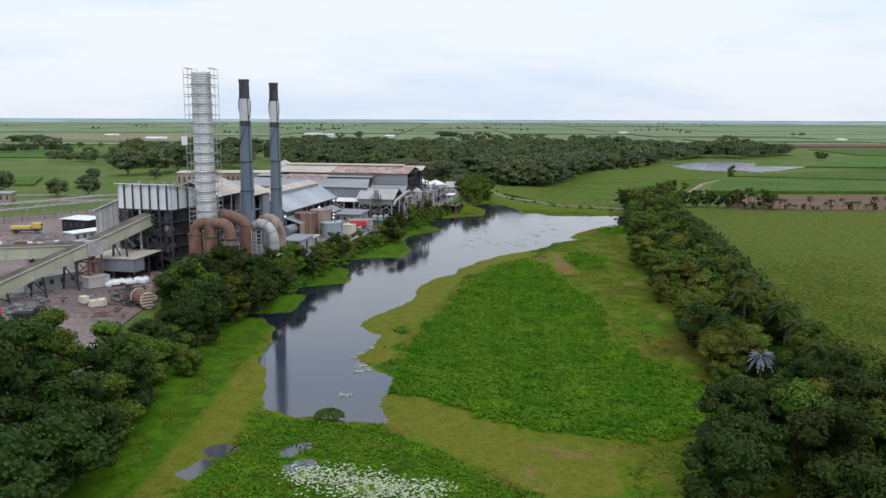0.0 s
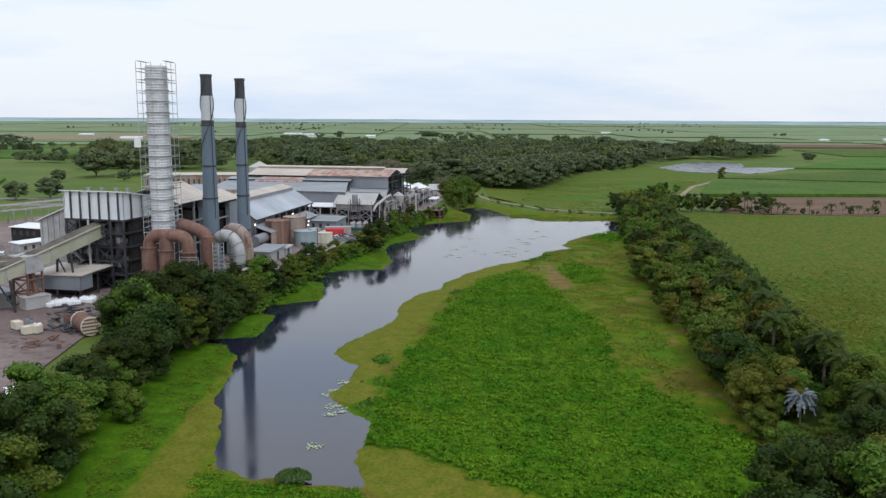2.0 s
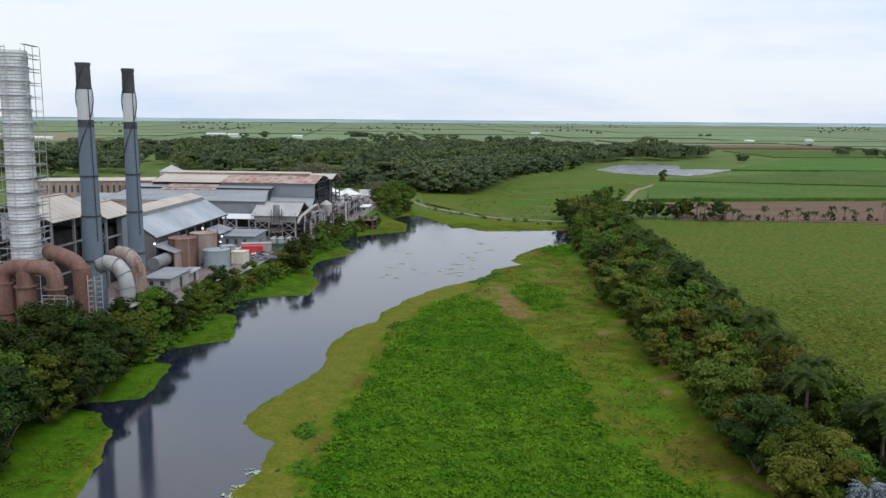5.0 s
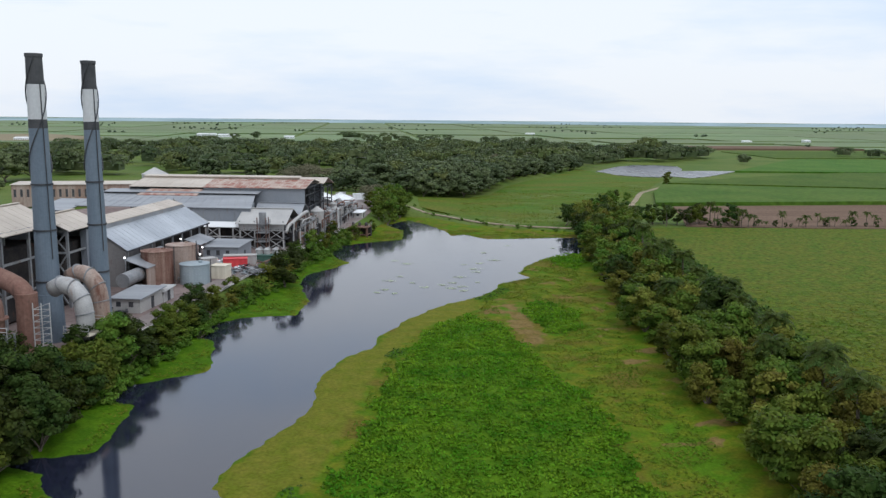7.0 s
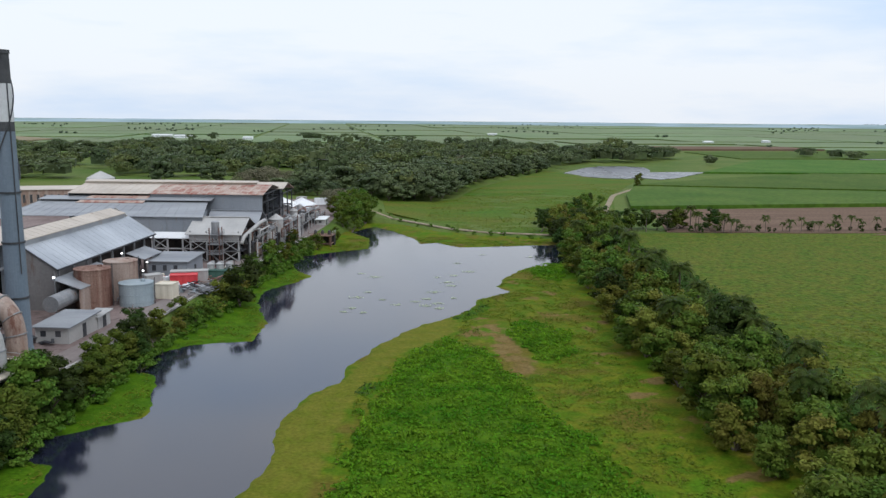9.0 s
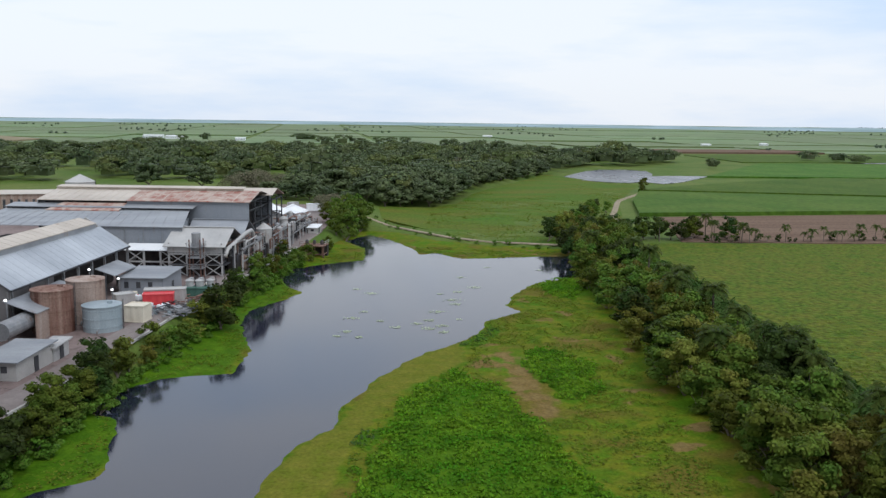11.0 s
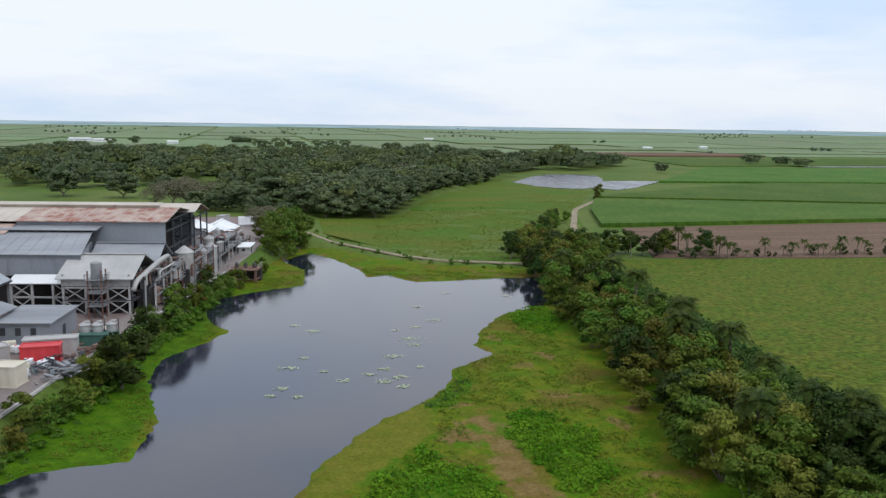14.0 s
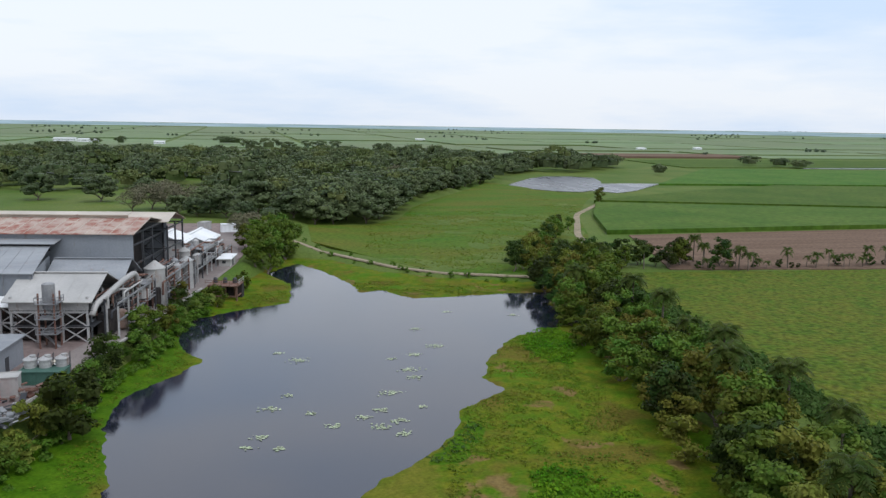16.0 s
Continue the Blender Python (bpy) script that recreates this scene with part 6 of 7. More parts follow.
def evaporator_hall():
    """The middle shed: raised vent roof, grey pitch, blue-grey front and a white awning on posts."""
    x, y = at_mill(-45, -20)
    root = base("evaporator_hall", x, y, YARD_Z, TURN)
    e0, e1 = -26, 20.5
    shed_roof(root, "roof", ((e0, 9, 11.4), (e1 - 4, 9, 11.4)), ((e0, -8, 9.6), (e1, -8, 9.6)), 0.14, "grey_roof")
    ribs(root, (e0, 9, 11.4), (e1 - 4, 9, 11.4), (e0, -8, 9.6), (e1, -8, 9.6), 20, "grey_roof", 0.1, 0.02)
    shed_roof(root, "vent_roof", ((e0, 12.5, 12.4), (e1 - 3, 12.5, 12.4)), ((e0, 8, 11.9), (e1 - 3, 8, 11.9)), 0.16, "grey_roof")
    wall(root, "vent_wall", (e0, 9), (e1 - 4, 9), 10.5, 11.8, "interior_shade", 0.15)
    wall(root, "front_wall", (2, -7.6), (e1 - 0.3, -7.6), 5.8, 9.55, "blue_clad", -0.2)
    wall(root, "side_wall", (e1 - 0.3, -7.6), (e1 - 4.2, 9), 5.2, 9.6, "blue_clad", -0.2)
    for i in range(5):
        part("wall_joint", beam(bmesh.new(), (4 + i * 4, -7.84, 5.8), (4 + i * 4, -7.84, 9.5), 0.1, 0.08), M["grey_steel"], root)
    shed_roof(root, "awning", ((9, -7.9, 6.1), (e1, -7.9, 6.1)), ((9, -11, 5.1), (e1, -11, 5.1)), 0.12, "white_roof")
    frame_bay(root, [9.5, 13, 16.5, 20], [-10.6, -5, 2], 0, 5.2, "pale_steel", 0.35, (2.6, 5.0))
    # filler box whose near-black colour paints the shade under the roof
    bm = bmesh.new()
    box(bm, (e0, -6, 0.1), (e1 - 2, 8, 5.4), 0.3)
    part("evaporator_line", bm, M["interior_shade"], root)
    shed_roof(root, "roof", ((e0 - 10, 4, 10.2), (e0, 4, 10.2)), ((e0 - 10, -12, 8.8), (e0, -12, 8.8)), 0.14, "grey_roof")
    wall(root, "front_wall", (e0 - 10, -11.6), (e0, -11.6), 0, 8.8, "blue_clad", -0.2)
    return tagged(root, "grey-roofed process hall with blue-grey front and white awning", "building")


evaporator_hall()

# twin gabled pan houses facing the water
for n0, ln, eave, rise in ((-25.8, 13.5, 6.6, 2.8), (-13.2, 9.5, 7.0, 2.6)):
    _, r = gable_house("pan_house", -20.6, n0, 11.5, ln, eave, rise, "e", "pan_roof" if n0 < -20 else "grey_roof", "pale_steel", "pan house with pale gabled roof and open dark gable", open_to=("end1", "side0", "side1"), z_wall=5)
    wall(r, "front_wall", (-5.7, -ln / 2), (5.7, -ln / 2), 4.5, 6.5, "pale_steel", -0.2)
    frame_bay(r, [-5.5, -1.8, 1.8, 5.5], [-ln / 2 + 0.2, 0, ln / 2 - 0.2], 0, 7, "pale_steel", 0.32, (2.4, 4.8))
    for z in (2.4, 4.8):
        bm = bmesh.new()
        box(bm, (-5.6, -ln / 2, z), (6.4, ln / 2, z + 0.14))
        part("floor_deck", bm, M["dark_steel"], r)
    # box added under the pan floors, coloured as their shade
    bm = bmesh.new()
    box(bm, (-5.2, -ln / 2 + 1.0, 0.1), (4.0, ln / 2 - 0.6, 4.6), 0.2)
    part("juice_heater_bank", bm, M["interior_shade"], r)
    # the pans take the painted shade colour too
    for i in range(3):
        part("vacuum_pan", tube(bmesh.new(), [(-3.5 + 3.2 * i, 0, 0.6), (-3.5 + 3.2 * i, 0, 1.2), (-3.5 + 3.2 * i, 0, 5.6), (-3.5 + 3.2 * i, 0, 6.4)], [0.6, 1.3, 1.3, 0.5], 16), M["interior_shade"], r)
    rail(r, (6.4, -ln / 2, 4.94), (6.4, ln / 2, 4.94))


def long_shed():
    x, y = at_mill(-40, 2)
    root = base("sugar_store", x, y, YARD_Z, TURN)
    a = 25.0
    ze, zr, b = 13.2, 15.0, 11.0
    shed_roof(root, "roof", ((-a, 0, zr), (-4, 0, zr)), ((-a, -b, ze), (-4, -b, ze)), 0.14, "beige_roof")
    shed_roof(root, "roof", ((-4, 0, zr), (a, 0, zr)), ((-4, -b, ze), (a, -b, ze)), 0.14, "rust_roof", "rust-streaked roof sheets")
    ribs(root, (-a, 0, zr), (a, 0, zr), (-a, -b, ze), (a, -b, ze), 24, "beige_roof", 0.08, 0.02)
    shed_roof(root, "roof", ((-a, 0, zr), (a, 0, zr)), ((-a, b, ze), (a, b, ze)), 0.14, "beige_roof")
    shed_roof(root, "ridge_vent_roof", ((-a, 1.6, zr + 0.8), (a - 4, 1.6, zr + 0.8)), ((-a, -1.2, zr + 0.5), (a - 4, -1.2, zr + 0.5)), 0.14, "beige_roof")
    wall(root, "ridge_vent", (-a, -0.6), (a - 4, -0.6), zr - 0.2, zr + 0.5, "beige_roof", 0.15)
    wall(root, "front_wall", (-4, -b + 0.6), (a - 0.4, -b + 0.6), 8, ze, "blue_clad", -0.2)
    shed_roof(root, "lower_roof", ((-a + 6, -b + 0.4, ze - 0.6), (-4, -b + 0.4, ze - 0.6)), ((-a + 4, -b - 4.5, ze - 1.9), (-4, -b - 4.5, ze - 1.9)), 0.14, "rust_roof")
    wall(root, "rear_wall", (-a, b - 0.4), (a, b - 0.4), 0, ze, "blue_clad", 0.2)
    wall(root, "end_wall", (-a, -b + 0.5), (-a, b - 0.5), 0, ze, "blue_clad", -0.2)
    frame_bay(root, [a - 8, a - 0.6], [-b + 1, -4, 2, b - 1], 0, ze, "dark_steel", 0.35, (4, 7.5, 11, 13))
    # dark box filling the store, with shade painted in its colour
    bm = bmesh.new()
    box(bm, (-a + 1, -b + 2, 0.1), (a - 4, b - 2, ze - 1), 0.3)
    part("sugar_bin", bm, M["interior_shade"], root)
    shed_roof(root, "rear_roof", ((a - 12, 12, zr - 0.3), (a + 1.5, 12, zr - 0.3)), ((a - 12, 6, ze + 0.2), (a + 1.5, 6, ze + 0.2)), 0.14, "beige_roof")
    shed_roof(root, "rear_roof", ((a - 12, 12, zr - 0.3), (a + 1.5, 12, zr - 0.3)), ((a - 12, 20, ze - 0.6), (a + 1.5, 20, ze - 0.6)), 0.14, "rust_roof")
    frame_bay(root, [a - 4, a + 1], [7, 13, 19], 0, ze - 0.6, "dark_steel", 0.3, (4, 8, 12))
    return tagged(root, "long sugar store with beige and rusted roof", "building")


long_shed()


def tank(x, y, r, h, mat, label, cone=0.4, bands=3, z=YARD_Z):
    root = base("storage_tank", x, y, z)
    part("shell", tube(bmesh.new(), [(0, 0, 0), (0, 0, h)], r, 32), M[mat], root, smooth=False)
    part("lid", tube(bmesh.new(), [(0, 0, h - 0.05), (0, 0, h + 0.1), (0, 0, h + 0.1 + cone)], [r + 0.12, r + 0.12, 0.2], 32), M[mat], root)
    for i in range(bands):
        zz = h * (i + 0.6) / bands
        part("hoop", tube(bmesh.new(), [(0, 0, zz - 0.07), (0, 0, zz + 0.07)], r + 0.06, 32), M[mat], root)
    bm = bmesh.new()
    for i in range(int(h / 0.5)):
        beam(bm, (r + 0.2, -0.3, i * 0.5), (r + 0.2, 0.3, i * 0.5), 0.06)
    for s in (-0.3, 0.3):
        beam(bm, (r + 0.2, s, 0), (r + 0.2, s, h + 0.8), 0.07)
    ld = part("ladder", bm, M["dark_steel"], root)
    part("manhole", tube(bmesh.new(), [(r * 0.4, 0, h), (r * 0.4, 0, h + 0.6)], 0.4, 10), M[mat], root)
    part("outlet_pipe", tube(bmesh.new(), bend([(0, -r + 0.1, 0.6), (0, -r - 0.8, 0.6), (0, -r - 0.8, 0.1)], 0.3), 0.12, 8), M["grey_steel"], root)
    return tagged(root, label, "tank")


tank(-41.0, 227.6, 3.0, 6.6, "rust_tank", "tall heavily rusted cylindrical steel tank")
tank(-37.8, 234.0, 2.9, 6.8, "pale_tank", "rust-streaked beige cylindrical steel tank")
tank(-34.0, 228.0, 2.85, 3.9, "blue_tank", "squat blue-grey cylindrical water tank", 0.15)


def small_house(name, x, y, w, d, h, rz, walls, roof, label, door=True, z=YARD_Z, category="hut", flat=0.35):
    root = base(name, x, y, z, rz)
    bm = bmesh.new()
    box(bm, (-w / 2, -d / 2, 0), (w / 2, d / 2, h), 0.04)
    part("wall", bm, M[walls], root)
    bm = bmesh.new()
    slab(bm, [(-w / 2 - 0.4, -d / 2 - 0.4, h + 0.18), (w / 2 + 0.4, -d / 2 - 0.4, h + 0.18), (w / 2 + 0.4, d / 2 + 0.4, h + 0.18 + flat), (-w / 2 - 0.4, d / 2 + 0.4, h + 0.18 + flat)], 0.16)
    part("roof", bm, M[roof], root)
    for i in range(int(w / 2.2)):
        bm = bmesh.new()
        xx = -w / 2 + 1.2 + i * 2.2
        box(bm, (xx - 0.4, -d / 2 - 0.05, h * 0.45), (xx + 0.4, -d / 2 + 0.05, h * 0.8))
        part("window", bm, M["dark_steel"], root)
    if door:
        bm = bmesh.new()
        box(bm, (w / 2 - 0.05, -0.5, 0.02), (w / 2 + 0.06, 0.5, 2.05))
        part("door", bm, M["dark_steel"], root)
    return tagged(root, label, category)


small_house("site_office", -39.5, 207, 5.0, 9.0, 2.4, -12, "pan_roof", "grey_roof", "white walled site office with a grey roof")
small_house("pump_house", -36.6, 212.5, 2.0, 4.0, 1.9, -12, "pale_steel", "pale_steel", "small pale pump house beside the office")
x, y = at_mill(-24.2, -47.5)
small_house("workshop", x, y, 8.0, 10.0, 3.3, TURN, "blue_clad", "grey_roof", "low workshop under a sloping grey sheet roof")


def container(x, y, rz, l, w, h, mat, label, z=YARD_Z):
    root = base("shipping_container", x, y, z + 0.12, rz)
    bm = bmesh.new()
    n = int(l / 0.3)
    ring = lambda x, o: [bm.verts.new(c) for c in ((x, -w / 2 + o, 0.1), (x, w / 2 - o, 0.1), (x, w / 2 - o, h - 0.1), (x, -w / 2 + o, h - 0.1))]
    rings = [ring(-l / 2 + i * l / n, 0.05 if (i // 2) % 2 else 0.0) for i in range(n + 1)]
    for ra, rb in zip(rings, rings[1:]):
        for k in range(4):
            bm.faces.new((ra[k], ra[(k + 1) % 4], rb[(k + 1) % 4], rb[k]))
    bm.faces.new(rings[0][::-1]), bm.faces.new(rings[-1])
    part("body", bm, M[mat], root)
    for z0 in (0.0, h - 0.16):
        for k in (-1, 1):
            part("side_rail", box(bmesh.new(), (-l / 2, k * (w / 2) - 0.08, z0), (l / 2, k * (w / 2) + 0.08, z0 + 0.16)), M[mat], root)
            part("end_rail", box(bmesh.new(), (k * l / 2 - 0.085, -w / 2, z0 + 0.003), (k * l / 2 + 0.085, w / 2, z0 + 0.157)), M[mat], root)
    return tagged(root, label, "container")


container(-28.4, 243.5, 4, 5.0, 2.4, 2.3, "red", "bright red steel shipping container")
container(-27.8, 246.6, 4, 7.0, 2.4, 2.5, "pan_roof", "white steel container with a dusty roof")
container(-34.2, 243.5, 30, 3.2, 2.4, 2.4, "pan_roof", "white steel container standing by the tanks")
container(-29.8, 233.0, -15, 3.2, 3.0, 2.7, "cream", "cream coloured equipment cabin beside the tank")
container(-22.6, 251.5, -8, 5.4, 3.0, 1.7, "green_paint", "dark green open steel bin")
for dx, dy in ((0, 0), (1.9, 0.3), (-1.8, 0.2)):
    tank(-22.6 + dx, 252.5 + dy, 0.75, 2.7, "pale_steel", "small white upright process tank", 0.4, 2)


# process plant on the water side of the pan houses
def process_rack(e, n, le, ln, h, seed, label):
    x, y = at_mill(e, n)
    root = base("pipe_rack", x, y, YARD_Z, TURN)
    r = random.Random(seed)
    # dark box added inside the rack as painted shade
    bm = bmesh.new()
    box(bm, (-le / 2 + 0.3, -ln / 2 + 1, 0.1), (le / 2 - 1.6, ln / 2 - 1, 3.4), 0.2)
    part("pump_block", bm, M["interior_shade"], root)
    xs = [-le / 2 + le * i / 2 for i in range(3)]
    k = max(2, int(ln / 4.5))
    ys = [-ln / 2 + ln * i / k for i in range(k + 1)]
    lv = [2.7 * (i + 1) for i in range(int(h / 2.7))]
    for xx in xs:
        for yy in ys:
            part("column", beam(bmesh.new(), (xx, yy, 0), (xx, yy, h - r.random() * 2.0), 0.24), M[r.choice(["pale_steel", "grey_steel", "rust_pipe", "dark_steel"])], root)
    for z in lv:
        for xx in (xs[0], xs[-1]):
            part("floor_beam", beam(bmesh.new(), (xx, ys[0], z), (xx, ys[-1], z), 0.24), M["grey_steel"], root)
        bm = bmesh.new()
        a, b = sorted(r.sample(range(len(ys)), 2)) if len(ys) > 2 else (0, 1)
        box(bm, (xs[0], ys[a], z), (xs[-1], ys[b], z + 0.12))
        part("deck", bm, M["grey_steel"], root)
        rail(root, (xs[-1] + 0.05, ys[a], z + 0.1), (xs[-1] + 0.05, ys[b], z + 0.1))
    for i in range(int(ln * 1.2)):
        z, xx, rad = r.uniform(1.5, h), r.uniform(xs[0], xs[-1]), r.uniform(0.09, 0.22)
        y0, y1 = sorted((r.uniform(-ln / 2, ln / 2), r.uniform(-ln / 2, ln / 2)))
        mat = r.choice(["pale_steel", "dark_steel", "rust_pipe", "grey_steel", "pan_roof", "rust_tank"])
        part("pipe", tube(bmesh.new(), bend([(xx, y0, max(0, z - r.uniform(1, 3))), (xx, y0, z), (xx, y1, z), (xx + r.uniform(-2, 2), y1, z)], 0.5, 3), rad, 8), M[mat], root)
    for i in range(int(ln * 0.28)):
        xx, yy, rr, hh = r.uniform(xs[0] + 0.6, xs[-1] - 0.6), r.uniform(-ln / 2 + 1, ln / 2 - 1), r.uniform(0.6, 1.1), r.uniform(1.8, 4.0)
        z = r.choice([0.1] + lv[:-1])
        part("vessel", tube(bmesh.new(), [(xx, yy, z), (xx, yy, z + 0.4), (xx, yy, z + hh), (xx, yy, z + hh + 0.4)], [rr * 0.4, rr, rr, rr * 0.3], 14), M[r.choice(["pan_roof", "pale_steel", "grey_steel", "pale_tank"])], root)
    return tagged(root, label, "pipe rack")


process_rack(-13.4, -20, 4.0, 20, 6.5, 3, "open steel rack crowded with pipes and vessels")
process_rack(-12.2, 2, 5.0, 22, 6.4, 4, "pale steel pipe rack with white process vessels")
process_rack(-12.2, 24, 5.0, 18, 6.2, 5, "pipe rack with walkways beside the service road")
process_rack(-12, 44, 5, 14, 4.6, 6, "low steel pipe rack at the north end of the mill")
x, y = at_mill(-12.6, -5.5)
tank(x, y, 1.8, 6.6, "pan_roof", "off-white process tank with a conical roof", 1.3, 3)
x, y = at_mill(-10.5, 9)
tank(x, y, 1.3, 5.6, "pale_steel", "pale upright process tank", 0.8, 3)
x, y = at_mill(-12.5, 16)
tank(x, y, 1.1, 6.4, "pan_roof", "slim white upright process tank", 0.8, 3)

# swan-neck vapour pipe in front of the pan house
x, y = at_mill(-13.2, -26)
r = base("vapour_pipe", x, y, YARD_Z, TURN)
part("pipe", tube(bmesh.new(), bend([(-1.2, -6.5, 4.2), (-1.0, -5.5, 5.6), (0.3, 4.0, 7.6), (0.6, 9.5, 7.9), (0.6, 10.6, 4.0)], 1.6, 6), 0.45, 14), M["pan_roof"], r, smooth=True)
for yy, z in ((-4, 6), (4, 7.5), (9, 7.8)):
    part("saddle", beam(bmesh.new(), (0.1, yy, 0), (0.1, yy, z - 0.5), 0.22), M["pale_steel"], r)
tagged(r, "thick white swan-neck vapour pipe on posts", "pipe")


def stair_tower(e, n, h):
    x, y = at_mill(e, n)
    root = base("stair_tower", x, y, YARD_Z, TURN)
    for sx in (-1.1, 1.1):
        for sy in (-1.1, 1.1):
            part("post", beam(bmesh.new(), (sx, sy, 0), (sx, sy, h), 0.2), M["rust_pipe"], root)
    for i in range(int(h / 2.2)):
        z = 2.2 * (i + 1)
        bm = bmesh.new()
        box(bm, (-1.5, -1.5, z), (1.5, 1.5, z + 0.1))
        part("landing", bm, M["grey_steel"], root)
        rail(root, (-1.5, -1.5, z), (1.5, -1.5, z), "grey_steel", 1.0, 0.8)
        rail(root, (1.5, -1.5, z), (1.5, 1.5, z), "grey_steel", 1.0, 0.8)
        s = 1 if i % 2 else -1
        part("flight", beam(bmesh.new(), (-1.2 * s, 0, z - 2.2), (1.2 * s, 0, z), 0.7, 0.12), M["grey_steel"], root)
    bm = bmesh.new()
    tube(bm, [(0, 0, h - 2.4), (0, 0, h + 1.2), (0, 0, h + 1.4)], [0.9, 0.9, 0.5], 12)
    part("hopper", bm, M["grey_steel"], root)
    return tagged(root, "rusty steel stair tower with a hopper on top", "stair tower")


stair_tower(-19.5, -35.0, 8.2)

# north end of the mill
_, r = gable_house("process_shed", -18, 50, 8, 13, 4.6, 1.6, "n", "white_roof", "pale_steel", "small process shed with a bright white roof", z_wall=2)
_, r = gable_house("process_shed", -21, 36, 9, 9, 6.2, 1.6, "n", "white_roof", "pale_steel", "white-roofed shed beside the long store", z_wall=2.5)
small_house("store_hut", -1.4, 338, 2.6, 5.5, 1.7, -12, "pan_roof", "white_roof", "small cream hut with a white roof by the water")
container(-1.5, 398, 10, 5.0, 2.4, 2.4, "white_clad", "white steel container on the north yard")
container(-9, 404, 60, 4.0, 2.4, 2.4, "pale_steel", "grey steel container on the north yard")
for dx, dy, s in ((-8, 371, 1.2), (-5, 378, 1.0), (-12, 366, 1.1), (-6, 384, 0.8)):
    container(dx, dy, dx * 17, 2.2 * s, 1.4 * s, 0.9 * s, "grey_steel", "open grey steel skip in the yard")


def jetty():
    root = base("pump_platform", -1.6, 315.5, 0, -14)
    frame_bay(root, [-3, 0, 3], [-2.2, 2.2], -1.0, 3.4, "rust_pipe", 0.28, (1.2, 3.3))
    bm = bmesh.new()
    box(bm, (-3.3, -2.5, 3.3), (3.3, 2.5, 3.5))
    part("deck", bm, M["rust_tank"], root)
    rail(root, (-3.3, -2.5, 3.5), (3.3, -2.5, 3.5), "rust_pipe")
    rail(root, (3.3, -2.5, 3.5), (3.3, 2.5, 3.5))
    for i in range(3):
        part("pump", tube(bmesh.new(), [(-2 + 2 * i, 0.4, 3.5), (-2 + 2 * i, 0.4, 4.4), (-2 + 2 * i, 0.4, 4.7)], [0.45, 0.45, 0.2], 10), M["dark_steel"], root)
        part("suction_pipe", tube(bmesh.new(), [(-2 + 2 * i, 0.4, 3.5), (-2 + 2 * i, 0.4, -1)], 0.2, 8), M["rust_pipe"], root)
    bm = bmesh.new()
    box(bm, (-3.2, 1.2, -1), (3.2, 3.0, 3.2))
    part("abutment", bm, M["interior_shade"], root)
    return tagged(root, "concrete and steel pump platform at the water edge", "platform")


jetty()

# conveyors and the south yard
def gallery(a, b, w, h, label, legs=3, name="conveyor_gallery"):
    """A clad conveyor gallery from a to b (its floor line), on trestle legs."""
    a, b = Vector(a), Vector(b)
    root = base(name, a.x, a.y, 0)
    d = b - a
    flat = Vector((d.x, d.y, 0)).normalized()
    s = Vector((-flat.y, flat.x, 0)) * w / 2
    o = Vector((0, 0, a.z))
    bm = bmesh.new()
    ring = lambda p: [p - s, p + s, p + s + Vector((0, 0, h)), p + Vector((0, 0, h + 0.45)), p - s + Vector((0, 0, h))]
    va, vb = [bm.verts.new(v) for v in ring(o)], [bm.verts.new(v) for v in ring(o + d)]
    bm.faces.new(va), bm.faces.new(vb)
    for i in range(5):
        bm.faces.new((va[i], va[(i + 1) % 5], vb[(i + 1) % 5], vb[i]))
    bmesh.ops.recalc_face_normals(bm, faces=bm.faces)
    part("casing", bm, M["gallery"], root)
    bm = bmesh.new()
    for i in range(2):
        q = s * (1.16 if i else -1.16)
        v = [o + q + Vector((0, 0, h - 0.1)), o + d + q + Vector((0, 0, h - 0.1)), o + d + Vector((0, 0, h + 0.53)), o + Vector((0, 0, h + 0.53))]
        bm.faces.new([bm.verts.new(c) for c in v])
    bmesh.ops.solidify(bm, geom=bm.faces[:], thickness=0.06)
    part("roof", bm, M["gallery_roof"], root)
    n = max(3, int(d.length / 4))
    for i in range(n + 1):
        p = o + d * (i / n)
        for sg in (-1, 1):
            part("rib", beam(bmesh.new(), p + s * sg * 1.03 - Vector((0, 0, 0.1)), p + s * sg * 1.03 + Vector((0, 0, h)), 0.18), M["pale_steel"], root)
    for i in range(legs):
        p = o + d * ((i + 0.5) / legs)
        for sg in (-1, 1):
            part("leg", beam(bmesh.new(), p + s * sg, Vector((p.x + s.x * sg * 1.5, p.y + s.y * sg * 1.5, YARD_Z)), 0.3), M["dark_steel"], root)
        part("leg_brace", beam(bmesh.new(), p + s - Vector((0, 0, 1)), Vector((p.x - s.x * 1.4, p.y - s.y * 1.4, YARD_Z + 1)), 0.18), M["dark_steel"], root)
    return tagged(root, label, "conveyor")


gallery((-82.0, 128.5, 3.75), (-71.4, 157.6, 9.9), 2.6, 2.3, "sloping clad conveyor gallery rising to the transfer tower", 4)
gallery((-71.2, 158.3, 9.9), (-65.0, 174.5, 13.6), 3.0, 2.4, "upper clad conveyor gallery entering the boiler house", 1)
gallery((-130, 142, 9.2), (-72.5, 157.8, 9.5), 2.4, 2.3, "level clad conveyor gallery on dark trestles", 5)
r = base("transfer_tower", -71.2, 158.9, YARD_Z, -20)
frame_bay(r, [-1.6, 1.6], [-1.6, 1.6], 0, 5.9, "rust_pipe", 0.3, (2.4, 4.8))
bm = bmesh.new()
box(bm, (-1.9, -1.9, 5.9), (1.9, 1.9, 9.0), 0.1)
